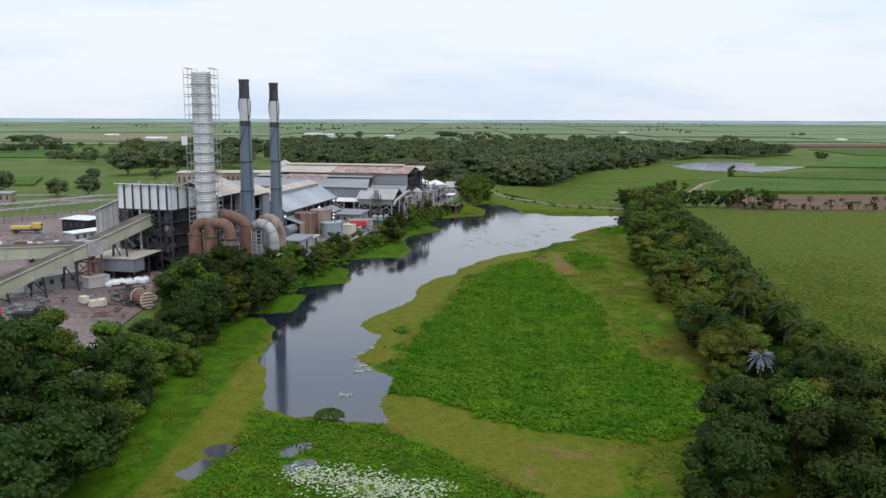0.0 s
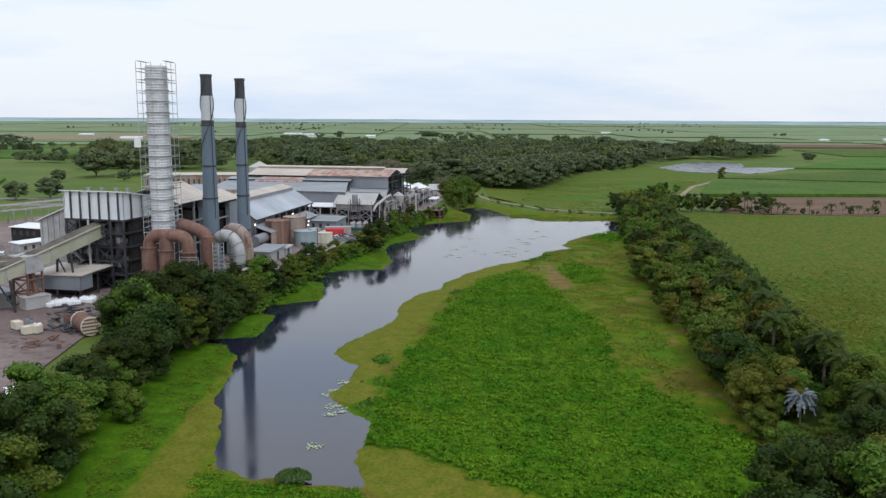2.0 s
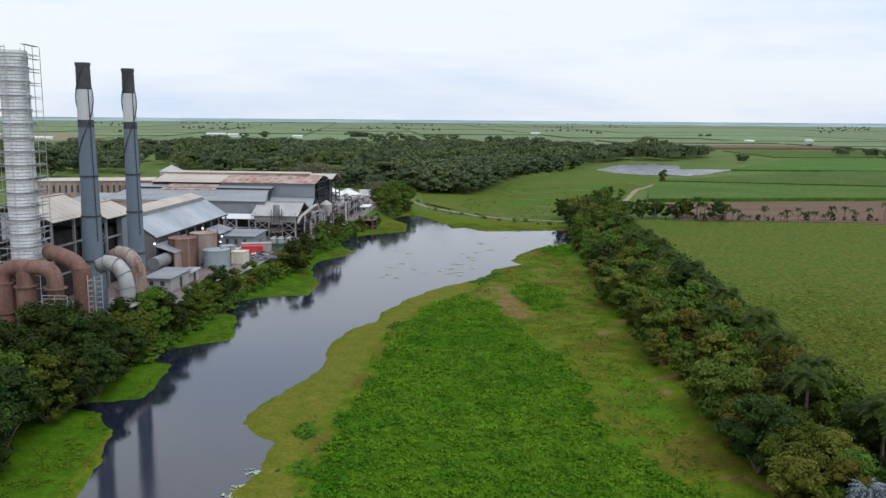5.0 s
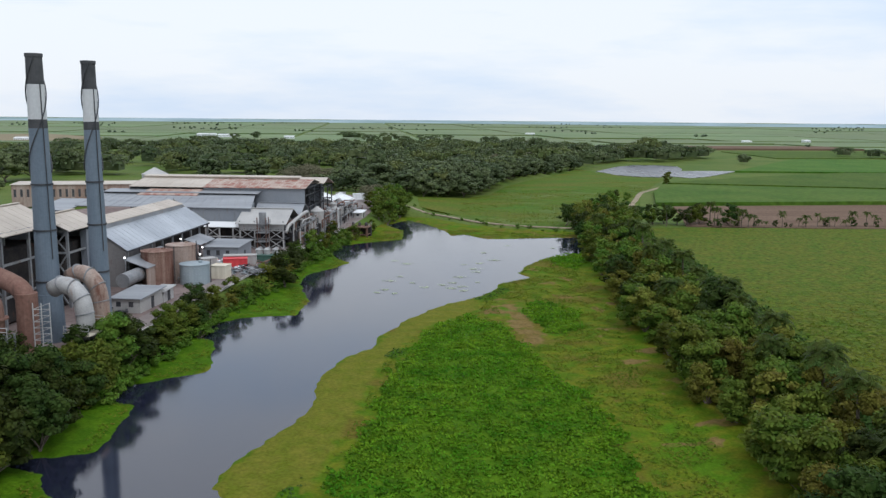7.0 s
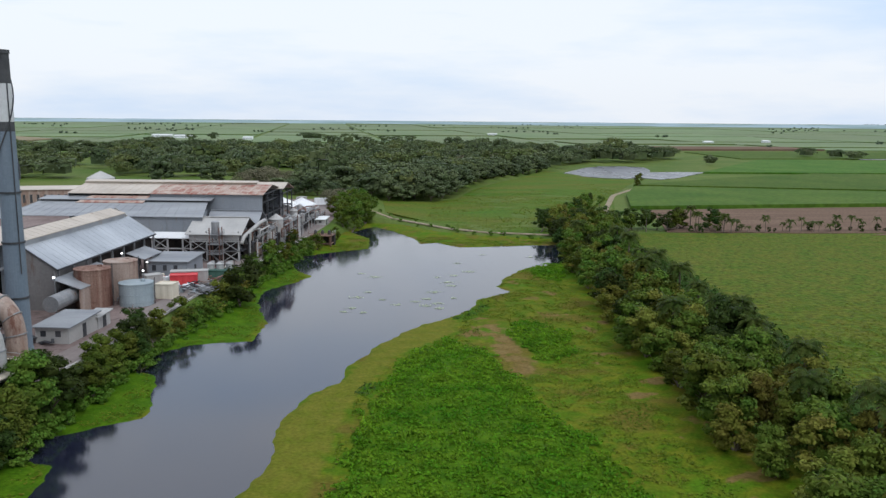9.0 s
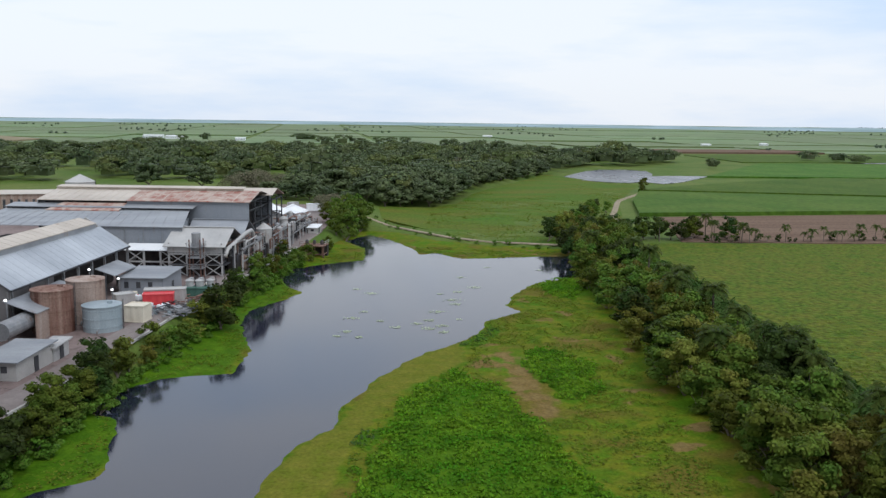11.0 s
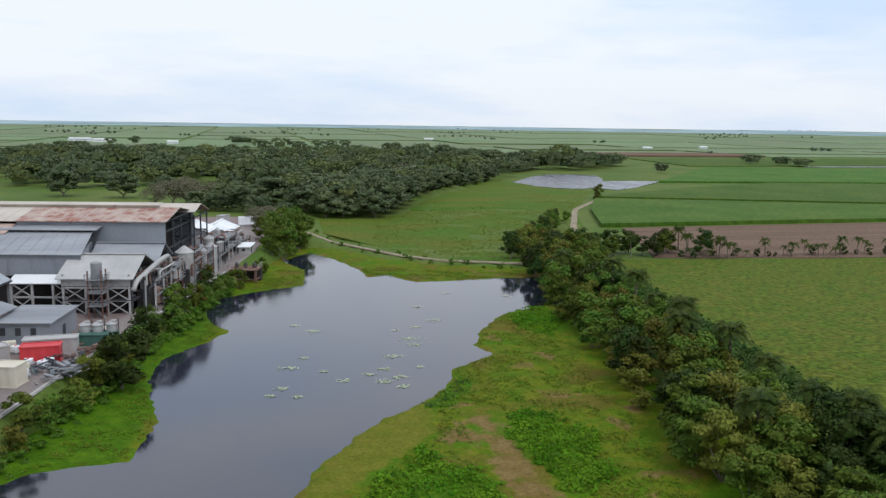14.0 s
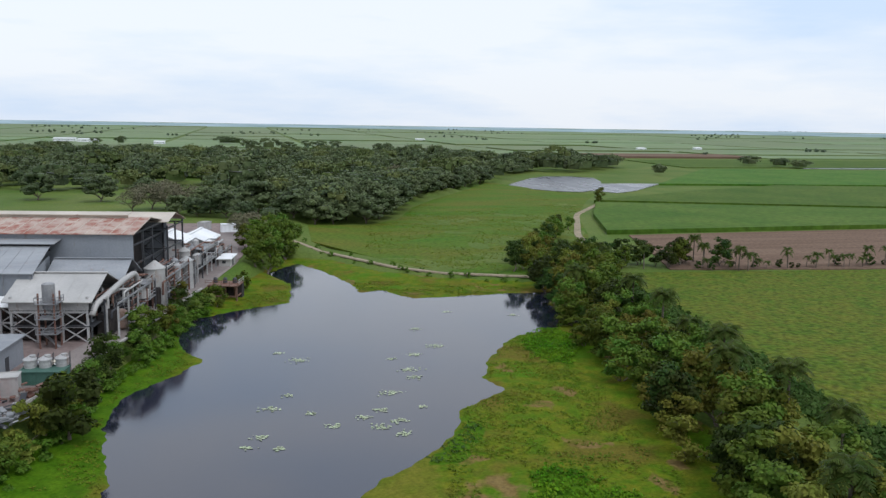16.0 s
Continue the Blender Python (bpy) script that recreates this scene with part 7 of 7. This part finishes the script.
part("cabin", bm, M["pale_steel"], r)
part("chute", tube(bmesh.new(), [(0.6, 0, 7.0), (1.2, 0.4, 2.0)], 0.5, 8), M["rust_pipe"], r)
tagged(r, "conveyor transfer tower with a pale cabin", "tower")


def canopy_shed():
    root = base("loading_shed", -67.8, 169.2, YARD_Z, -12)
    bm = bmesh.new()
    slab(bm, [(-6.4, -5.2, 4.3), (5.2, -5.2, 4.5), (5.2, 6.2, 4.8), (-6.4, 6.2, 4.6)], 0.18)
    part("roof", bm, M["beige_roof"], root)
    wall(root, "side_wall", (-6.2, -5.0), (4.9, -5.0), 1.7, 4.2, "blue_clad", -0.15)
    wall(root, "side_wall", (4.9, -5.0), (4.9, -1.5), 1.7, 4.3, "blue_clad", -0.15)
    frame_bay(root, [-6, 0, 4.6], [-4.8, 0.5, 5.8], 0, 4.2, "dark_steel", 0.28, (4.0,), False)
    # added box, coloured as the shade beneath the shed roof
    bm = bmesh.new()
    box(bm, (-5.4, -2.0, 0.1), (2.6, 4.8, 2.6), 0.2)
    part("ash_bunker", bm, M["interior_shade"], root)
    return tagged(root, "open loading shed with beige roof and grey valance", "shed")


canopy_shed()


def conveyor_house():
    """A tall pale-clad head house where the conveyors meet the boiler house."""
    root = base("conveyor_house", -76.4, 181.5, YARD_Z, -14)
    bm = bmesh.new()
    ring = [(-3.4, 0, 12.0), (2.9, 0, 14.6), (2.9, 0, 0), (-3.4, 0, 0)]
    va, vb = [bm.verts.new(c) for c in ring], [bm.verts.new((c[0], 6.5, c[2])) for c in ring]
    bm.faces.new(va), bm.faces.new(vb)
    for i in range(4):
        bm.faces.new((va[i], va[(i + 1) % 4], vb[(i + 1) % 4], vb[i]))
    bmesh.ops.recalc_face_normals(bm, faces=bm.faces)
    part("wall", bm, M["pale_steel"], root)
    bm = bmesh.new()
    slab(bm, [(-3.9, -0.5, 12.05), (3.3, -0.5, 15.0), (3.3, 7.0, 15.0), (-3.9, 7.0, 12.05)], 0.18)
    part("roof", bm, M["white_roof"], root)
    for i in range(5):
        x = -2.9 + i * 1.35
        part("wall_joint", beam(bmesh.new(), (x, -0.05, 0), (x, -0.05, 12.0 + (x + 3.4) * 0.41), 0.09, 0.1), M["grey_steel"], root)
    part("door", box(bmesh.new(), (-0.6, -0.08, 0.02), (0.7, 0.05, 2.4)), M["dark_steel"], root)
    return tagged(root, "tall pale grey clad conveyor head house beside the boilers", "building")


conveyor_house()
small_house("long_shed", -78.0, 154.6, 11.0, 4.0, 2.6, 58, "pale_steel", "grey_roof", "long low grey store shed beside the conveyor", False, flat=0.2)
container(-69.2, 157.0, 52, 4.4, 2.3, 2.1, "pan_roof", "white steel container beside the conveyor tower")


def sack(x, y, s, rz):
    root = base("bulk_bag", x, y, YARD_Z + 0.06, rz)
    bm = bmesh.new()
    box(bm, (-0.55 * s, -0.5 * s, 0), (0.55 * s, 0.5 * s, 0.8 * s), 0.16 * s)
    part("bag", bm, M["white_roof"], root)
    part("lifting_loop", tube(bmesh.new(), bend([(-0.3 * s, 0, 0.8), (-0.2 * s, 0, 1.15), (0.2 * s, 0, 1.15), (0.3 * s, 0, 0.8)], 0.2, 3), 0.03, 5), M["white_clad"], root)
    return tagged(root, "white bulk bag standing on the yard", "bulk bag", "bulk bags by the loading shed")


rr = random.Random(4)
for i in range(15):
    sack(-66.6 + (i % 5) * 1.25 + rr.uniform(-0.3, 0.3), 157.2 + (i % 5) * 0.75 + (i // 5) * 1.15 + rr.uniform(-0.25, 0.25), 0.95 + 0.3 * rr.random(), rr.uniform(-15, 30))



def cable_drum(x, y, r, w, rz):
    root = base("boiler_drum", x, y, YARD_Z, rz)
    part("shell", tube(bmesh.new(), [(0, -w, r), (0, w, r)], r * 0.95, 26), M["rust_pipe"], root)
    for s in (-1, 1):
        part("end_plate", tube(bmesh.new(), [(0, s * w - 0.1, r), (0, s * w + 0.1, r)], r, 26), M["cream"], root)
        for k in range(5):
            z = r + (k - 2) * r * 0.36
            hw = math.sqrt(max(0.05, r * r - (z - r) ** 2)) * 0.93
            part("stripe", beam(bmesh.new(), (-hw, s * (w + 0.13), z), (hw, s * (w + 0.13), z), 0.06, 0.2), M["rust_pipe"], root)
    for s in (-0.6, 0.6):
        part("chock", beam(bmesh.new(), (-r, s * w, 0.12), (r, s * w, 0.12), 0.3), M["bark"], root)
    return tagged(root, "large rusty drum with slatted cream end lying on its side", "drum")


cable_drum(-53.8, 140.6, 1.45, 2.4, 40)


def vehicle(name, x, y, rz, mat, label, l=6.5, w=2.4, cab=True):
    root = base(name, x, y, YARD_Z + 0.06, rz)
    bm = bmesh.new()
    box(bm, (-l / 2, -w / 2, 0.7), (l / 2, w / 2, 1.25), 0.08)
    part("chassis", bm, M["dark_steel"], root)
    bm = bmesh.new()
    box(bm, (-l / 2, -w / 2, 1.2), (l * 0.18, w / 2, 2.1), 0.1)
    part("body", bm, M[mat], root)
    bm = bmesh.new()
    box(bm, (l * 0.2, -w / 2, 1.2), (l / 2, w / 2, 2.9), 0.2)
    c = part("cab", bm, M[mat], root)
    bm = bmesh.new()
    box(bm, (l / 2 - 0.05, -w * 0.4, 1.9), (l / 2 + 0.03, w * 0.4, 2.6))
    part("windscreen", bm, M["stack_soot"], c)
    for sx in (-l * 0.33, l * 0.33):
        for sy in (-1, 1):
            part("wheel", tube(bmesh.new(), [(sx, sy * w * 0.5 - 0.18, 0.52), (sx, sy * w * 0.5 + 0.18, 0.52)], 0.52, 14), M["rubber"], root)
    return tagged(root, label, "vehicle")


vehicle("front_loader", -121, 231, 15, "yellow", "yellow wheeled loader parked on the dirt yard", 8)
vehicle("tractor", -73.5, 126.5, 70, "red", "red tractor parked at the yard edge", 4.2, 2.0)
vehicle("truck", -93.5, 185, 20, "white_clad", "white truck parked beside the conveyor", 7)
vehicle("tractor", -91, 183, 100, "red", "red tractor standing behind the conveyor", 4.0, 2.0)
vehicle("truck", -66.8, 126.8, 10, "rubber", "dark utility truck parked behind the trees", 4.6, 1.9)


def junk(x, y, n, spread, seed):
    """A heap of scrap plates and pipes."""
    r = random.Random(seed)
    bm = bmesh.new()
    for i in range(n):
        a = Vector((r.gauss(0, spread), r.gauss(0, spread), 0.15 + r.random() * 0.9))
        b = a + Vector((r.uniform(-1.6, 1.6), r.uniform(-1.6, 1.6), r.uniform(-0.3, 0.5)))
        b.z = max(0.1, b.z)
        beam(bm, a, b, r.uniform(0.1, 0.7), r.uniform(0.06, 0.25))
    ob = part("scrap_heap", bm, M[r.choice(["rust_pipe", "dark_steel", "grey_steel"])])
    ob.matrix_world = pose(x, y, YARD_Z + 0.05)
    return tagged(ob, "heap of scrap steel and timber on the yard", "scrap heap", kind="stuff")


for i, (x, y, n, s) in enumerate(((-56.5, 142.5, 40, 1.8), (-61, 150, 26, 2.2), (-73, 137, 26, 2.0), (-77, 146, 40, 2.2), (-58, 133, 14, 2.4), (-25.5, 240, 40, 2.0), (-24.5, 236, 34, 1.6), (-22, 246, 24, 1.4), (-112, 222, 50, 4), (-100, 210, 50, 4), (-125, 215, 40, 4), (-44.5, 203, 24, 1.6), (-66, 140, 10, 3), (-98, 196, 40, 4), (-85, 200, 40, 4))):
    junk(x, y, n, s, i)



def small_goods():
    """Loose goods of the yards: tote tanks, drums, crates and pallets of sheet."""
    kinds = []
    r = base("tote_tank", 0, -900, 0)
    part("bottle", box(bmesh.new(), (-0.5, -0.55, 0.16), (0.5, 0.55, 1.1), 0.08), M["white_clad"], r)
    part("cage", box(bmesh.new(), (-0.56, -0.6, 0.0), (0.56, 0.6, 0.16), 0.02), M["grey_steel"], r)
    part("lid", tube(bmesh.new(), [(0, 0, 1.08), (0, 0, 1.18)], 0.16, 10), M["red"], r)
    kinds.append(tagged(r, "white plastic tote tank on a steel pallet", "tote tank", "loose goods in the yards"))
    r = base("steel_drum", 0, -900, 0)
    part("shell", tube(bmesh.new(), [(0, 0, 0), (0, 0, 0.3), (0, 0, 0.32), (0, 0, 0.6), (0, 0, 0.62), (0, 0, 0.9)], [0.29, 0.29, 0.31, 0.31, 0.29, 0.29], 14), M["blue_tank"], r)
    part("lid", tube(bmesh.new(), [(0, 0, 0.88), (0, 0, 0.92)], 0.31, 14), M["dark_steel"], r)
    kinds.append(tagged(r, "blue-grey steel drum standing on the ground", "drum", "loose goods in the yards"))
    r = base("crate", 0, -900, 0)
    part("box", box(bmesh.new(), (-0.9, -0.6, 0.14), (0.9, 0.6, 1.3), 0.03), M["cream"], r)
    part("pallet", box(bmesh.new(), (-0.95, -0.65, 0), (0.95, 0.65, 0.14)), M["bark"], r)
    kinds.append(tagged(r, "pale timber crate on a pallet", "crate", "loose goods in the yards"))
    r = base("steel_bin", 0, -900, 0)
    bm = bmesh.new()
    for lo, hi in (((-1.3, -0.8, 0), (1.3, 0.8, 0.12)), ((-1.3, -0.8, 0.12), (-1.2, 0.8, 1.1)), ((1.2, -0.8, 0.12), (1.3, 0.8, 1.1)), ((-1.2, -0.8, 0.12), (1.2, -0.7, 1.1)), ((-1.2, 0.7, 0.12), (1.2, 0.8, 1.1))):
        box(bm, lo, hi)
    part("body", bm, M["rust_pipe"], r)
    part("rim", tube(bmesh.new(), [(-1.3, -0.82, 1.1), (1.3, -0.82, 1.1)], 0.06, 6), M["grey_steel"], r)
    kinds.append(tagged(r, "open rusty steel bin on the yard", "bin", "loose goods in the yards"))
    g = random.Random(23)
    for cx, cy, sx, sy, n in ((-27.5, 238.5, 2.5, 2.5, 9), (-32, 249, 3, 2.0, 8), (-23.5, 257, 1.6, 3, 6), (-37, 241, 2, 2, 5), (-63, 143, 5, 4, 9), (-75, 134, 4, 4, 6), (-88, 205, 6, 5, 9), (-110, 205, 8, 6, 8), (-5, 372, 2.5, 9, 9), (-9.5, 340, 1.5, 12, 8), (-43, 212, 1.2, 3, 4)):
        for i in range(n):
            copy_thing(kinds[g.choice((0, 0, 1, 1, 2, 3))], pose(cx + g.uniform(-sx, sx), cy + g.uniform(-sy, sy), YARD_Z + 0.06, 0, 0, g.uniform(0, 180)))
    for k in kinds:
        for o in [*k.children_recursive, k]:
            bpy.data.objects.remove(o)


small_goods()
# closed walls in the painted interior shade colour stand in for open sides
small_house("open_shed", -107, 236, 10, 6, 3.6, -20, "interior_shade", "white_roof", "open-sided machinery shed with a pale roof", False)
small_house("store_shed", -95, 222, 22, 3.5, 2.6, 62, "pale_steel", "white_roof", "long low store with a pale roof", False, flat=0.2)
small_house("store_shed", -84, 214, 9, 8, 7.4, -14, "white_clad", "grey_roof", "white store beside the boiler house", False)
small_house("store_shed", -97, 258, 12, 8, 4.0, 20, "pale_steel", "grey_roof", "grey store shed at the back of the yard", False)
small_house("farm_shed", -178, 322, 9, 7, 4.2, 10, "pale_tank", "grey_roof", "brown shed on the grass beyond the yard", True, z=2.4)
small_house("bank_shed", -47.5, 111, 5.0, 4.0, 2.0, 35, "concrete", "white_roof", "small concrete shed with a pale roof among trees", True, z=2.4, flat=0.1)

# steel trestle across the back of the yard
r = base("cane_trestle", -133, 264, 2.6, 62)
for i in range(9):
    xx = -24 + i * 6
    for s in (-1.2, 1.2):
        part("leg", beam(bmesh.new(), (xx, s * 1.4, 0), (xx, s, 5.2), 0.28), M["grey_steel"], r)
    part("brace", beam(bmesh.new(), (xx, -1.2, 4.8), (xx + (6 if i < 8 else 0.5), -1.2, 6.8), 0.18), M["grey_steel"], r)
for z in (5.2, 6.9):
    for s in (-1.2, 1.2):
        part("chord", beam(bmesh.new(), (-24.5, s, z), (24.5, s, z), 0.28), M["pale_steel"], r)
tagged(r, "grey lattice conveyor trestle on splayed legs", "trestle")

small_house("bagasse_store", -107, 386, 42, 12, 8.0, 6, "pale_tank", "beige_roof", "long pale store behind the sugar shed", False, z=3.0, category="shed")
tank(-84, 410, 5.0, 9.8, "pan_roof", "white domed storage tank behind the mill", 2.6, 3, z=3.2)


def flood_lamp(x, y, z, rz):
    root = base("flood_lamp", x, y, YARD_Z, rz)
    h = z - YARD_Z
    part("pole", tube(bmesh.new(), [(0, 0.25, 0), (0, 0.25, h + 0.3)], 0.08, 8), M["grey_steel"], root)
    bm = bmesh.new()
    box(bm, (-0.22, -0.05, h - 0.18), (0.22, 0.25, h + 0.18), 0.04)
    part("housing", bm, M["dark_steel"], root)
    bm = bmesh.new()
    box(bm, (-0.18, -0.12, h - 0.14), (0.18, -0.052, h + 0.14))
    part("lens", bm, M["lamp"], root, "glowing white lamp lens")
    return tagged(root, "lit white flood lamp on a thin pole", "lamp", "lit lamps of the mill")


for lamp in ((-45.2, 220.6, 10.0, 0), (-40.3, 246.2, 9.8, 10), (-36.9, 252.3, 7.0, 0), (-35.0, 239.1, 7.6, 5)):
    flood_lamp(*lamp)

# far houses
for x, y, w, d, h, rz, label in ((-38, 699, 14, 10, 4.2, 0, "white-roofed house among the trees"), (28, 867, 16, 10, 4, 10, "pale-roofed house in the wood"), (46, 838, 14, 9, 4, -5, "white-roofed house in the wood"), (62, 803, 12, 9, 4, 12, "white-roofed house in the wood"),
                                 (-271, 1594, 34, 12, 5, 0, "long white farm shed on the plain"), (-229, 1551, 30, 12, 5, 0, "long white farm shed on the plain"), (-116, 1477, 16, 9, 4, 0, "pale farmhouse on the plain"), (-450, 1250, 30, 12, 5, 8, "grey farm shed on the plain"),
                                 (620, 1350, 14, 10, 4, 0, "pale farmhouse beside trees"), (760, 1420, 12, 10, 4, 0, "pale farmhouse beside trees"), (380, 1900, 20, 10, 4, 0, "pale farmhouse on the plain"), (-620, 1500, 24, 12, 4, 0, "pale farm shed on the plain")):
    small_house("farmhouse", x, y, w, d, h, rz, "white_clad", "white_roof", label, False, z=float(ground_height(x, y)), category="house", flat=1.2)


# ---- small plants on the water and fields ----
def tufts(name, spots, size, mat, label, blades=5, seed=3, category="water plants", height=1.0, lean=0.5, long=1.7):
    r = np.random.default_rng(seed)
    n = len(spots)
    p = np.repeat(np.array(spots), blades, axis=0)
    k = len(p)
    s = size * (0.6 + 0.8 * r.random(k))
    a = r.random(k) * 2 * math.pi
    out = np.stack([np.cos(a), np.sin(a), np.zeros(k)], 1)
    nrm = out * lean + np.stack([np.zeros(k), np.zeros(k), 1.0 + 0.6 * r.random(k)], 1)
    pos = p + out * (s * 0.55)[:, None] + np.stack([np.zeros(k), np.zeros(k), s * height * (0.25 + 0.5 * r.random(k))], 1)
    co, f = leaf_quads(r, pos, nrm, s, long)
    return tagged(new(name, quads(name, co, f, M[mat])), label, category, kind="stuff")


def inside(ring_list, n, lo, hi, edge=0.5, seed=1, avoid=()):
    r = np.random.default_rng(seed)
    x, y = r.uniform(lo[0], hi[0], n), r.uniform(lo[1], hi[1], n)
    d = np.maximum.reduce([distance(x, y, g) for g in ring_list]) + 1.2 * ripple(x, y, 2.6) + 0.8 * ripple(x + 9, y, 0.9)
    ok = d > edge
    for g in avoid:
        ok &= distance(x, y, g) < -0.8
    return x[ok], y[ok]


x, y = inside([LUSH, LUSH2, LUSH3], 120000, (-12, 85), (60, 285), 0.0, 21, (OPEN,))
swell = 0.24 * ripple(x, y, 1.7) + 0.22 * ripple(x, y, 0.55)
tufts("water_hyacinth", np.stack([x, y, 0.42 + swell], 1), 0.25, "leaf_bright", "dense bright green leafy water plants", 5, 22, lean=1.25, long=1.25)
x, y = inside([LUSH4], 15000, (-28, 55), (12, 99), 0.0, 27, (OPEN, *GAPS))
tufts("water_lettuce", np.stack([x, y, 0.2 + 0.12 * ripple(x, y, 1.4)], 1), 0.20, "leaf_bright", "fresh green floating plants closing the lagoon", 5, 28, lean=0.8, long=1.2)
x, y = inside([LAGOON], 190000, (-45, 60), (72, 330), 0.6, 23, (OPEN, LUSH, OLIVE, OLIVE2, OLIVE3, MUD, MUD2))
ok = ripple(x, y, 4.0) + 0.5 * ripple(x, y, 1.2) > -0.25
x, y = x[ok], y[ok]
tufts("rushes", np.stack([x, y, 0.14 + 0.1 * ripple(x, y, 3.1)], 1), 0.19, "rush", "low rushes and grasses over the floating mat", 3, 24, lean=0.6, long=1.5)
x, y = inside(STANDS, 26000, (-13, 110), (32, 240), 0.6, 41, (OPEN, LUSH))
tufts("rushes", np.stack([x, y, 0.16 + 0.1 * ripple(x, y, 1.5)], 1), 0.2, "reed", "dark tufts of rush at the edge of the mats", 4, 42, lean=1.0, long=1.4)
r9 = np.random.default_rng(31)
n = 90000
x, y = 56 + 74 * r9.random(n) ** 1.3, 66 + 190 * r9.random(n) ** 1.3
ok = (x > np.interp(y, [60, 120, 200, 324], [58, 58, 71, 90])) & (r9.random(n) > smooth(y, 110, 250)) & (r9.random(n) > smooth(x, 80, 128))
x, y = x[ok], y[ok]
tufts("cane_leaves", np.stack([x, y, ground_height(x, y) + 0.28], 1), 0.26, "cane_leaf", "arching leaves of young sugar cane", 3, 32, "sugar cane", 0.15, lean=0.45, long=1.7)
x, y = r9.uniform(18, 150, 22000), r9.uniform(325, 560, 22000)
ok = (distance(x, y, MEADOW) > 1) & (ripple(x, y, 11.0) > -0.3)
x, y = x[ok], y[ok]
tufts("meadow_rushes", np.stack([x, y, ground_height(x, y) + 0.05], 1), 0.28, "rush", "coarse tussocks of the marsh meadow", 3, 33, "grass", 0.2, lean=0.9, long=1.3)
y = r9.uniform(66, 322, 7000)
x = np.interp(y, [60, 117, 145, 197, 271, 322], [54.5, 54.5, 59.5, 69.5, 82, 87]) + r9.normal(size=7000) * 1.5 - 1.0
tufts("tall_grass", np.stack([x, y, ground_height(x, y) + 0.35], 1), 0.5, "reed", "strip of tall dark grass between trees and cane", 4, 34, "grass", 0.9, lean=1.4, long=1.9)

PADS = [(10.2, 267.9, 1.2), (7.4, 272.7, 0.6), (32.1, 284.3, 0.9), (33, 272.3, 1.2), (25.9, 259.7, 1.2), (26.2, 255.9, 0.9), (21.3, 249.7, 1.1), (18, 237, 1.0), (20.5, 238.9, 0.9), (16.5, 240.8, 0.7), (19, 243.1, 0.8), (24.6, 243.3, 0.6), (5, 246.3, 0.9), (3.5, 236.5, 0.9), (2, 233.6, 0.6), (5.5, 232.6, 0.6), (12.3, 238.5, 0.7), (20.2, 234.5, 0.8), (7.7, 251.1, 0.6), (28.5, 267.8, 0.9), (24.4, 266.2, 0.6), (41.1, 296.8, 0.6), (53, 291.8, 0.7), (10.2, 243.5, 0.5), (-13.9, 105, 0.8), (-13.0, 127.6, 0.7), (-13.9, 124.0, 0.8), (-14.6, 122.3, 0.7), (-13.1, 118.2, 0.9), (-12.4, 116.2, 0.7), (-13.5, 115.2, 0.6)]
PADS += [(-14.8 + 1.25 * k + 0.5 * math.sin(k * 5.1), 79.6 - 0.42 * k + 1.6 * math.sin(k * 2.7), 1.15) for k in range(11)]
pr = random.Random(8)
for x, y, s in PADS:
    bm = bmesh.new()
    for i in range(int((150 if y < 90 else 46) * s)):
        cx, cy, q = pr.gauss(0, (1.0 if y < 90 else 0.66) * s), pr.gauss(0, (1.0 if y < 90 else 0.5) * s), pr.uniform(0.08, 0.18)
        bm.faces.new([bm.verts.new((cx + q * math.cos(k * 1.047), cy + q * math.sin(k * 1.047), (0.32 if y < 90 else 0.03) + 0.06 * pr.random())) for k in range(6)])
    ob = part("lily_pads", bm, M["pad"])
    ob.matrix_world = pose(x, y, 0.0)
    tagged(ob, "loose patch of pale green lily pads on the water", "lily pads", "lily pads on the lagoon", kind="stuff")

r9 = np.random.default_rng(51)
q, a = np.sqrt(r9.random(420)), r9.random(420) * 6.283
tufts("rushes", np.stack([-14.7 + 1.7 * q * np.cos(a), 96.0 + 1.4 * q * np.sin(a), 0.1 + 1.0 * np.sqrt(1 - 0.95 * q * q)], 1), 0.26, "reed", "round dark green mound of water plants", 5, 52, lean=0.9, long=1.2)
for ks in KINDS.values():
    for k in ks:
        for o in [*k.children_recursive, k]:
            bpy.data.objects.remove(o)
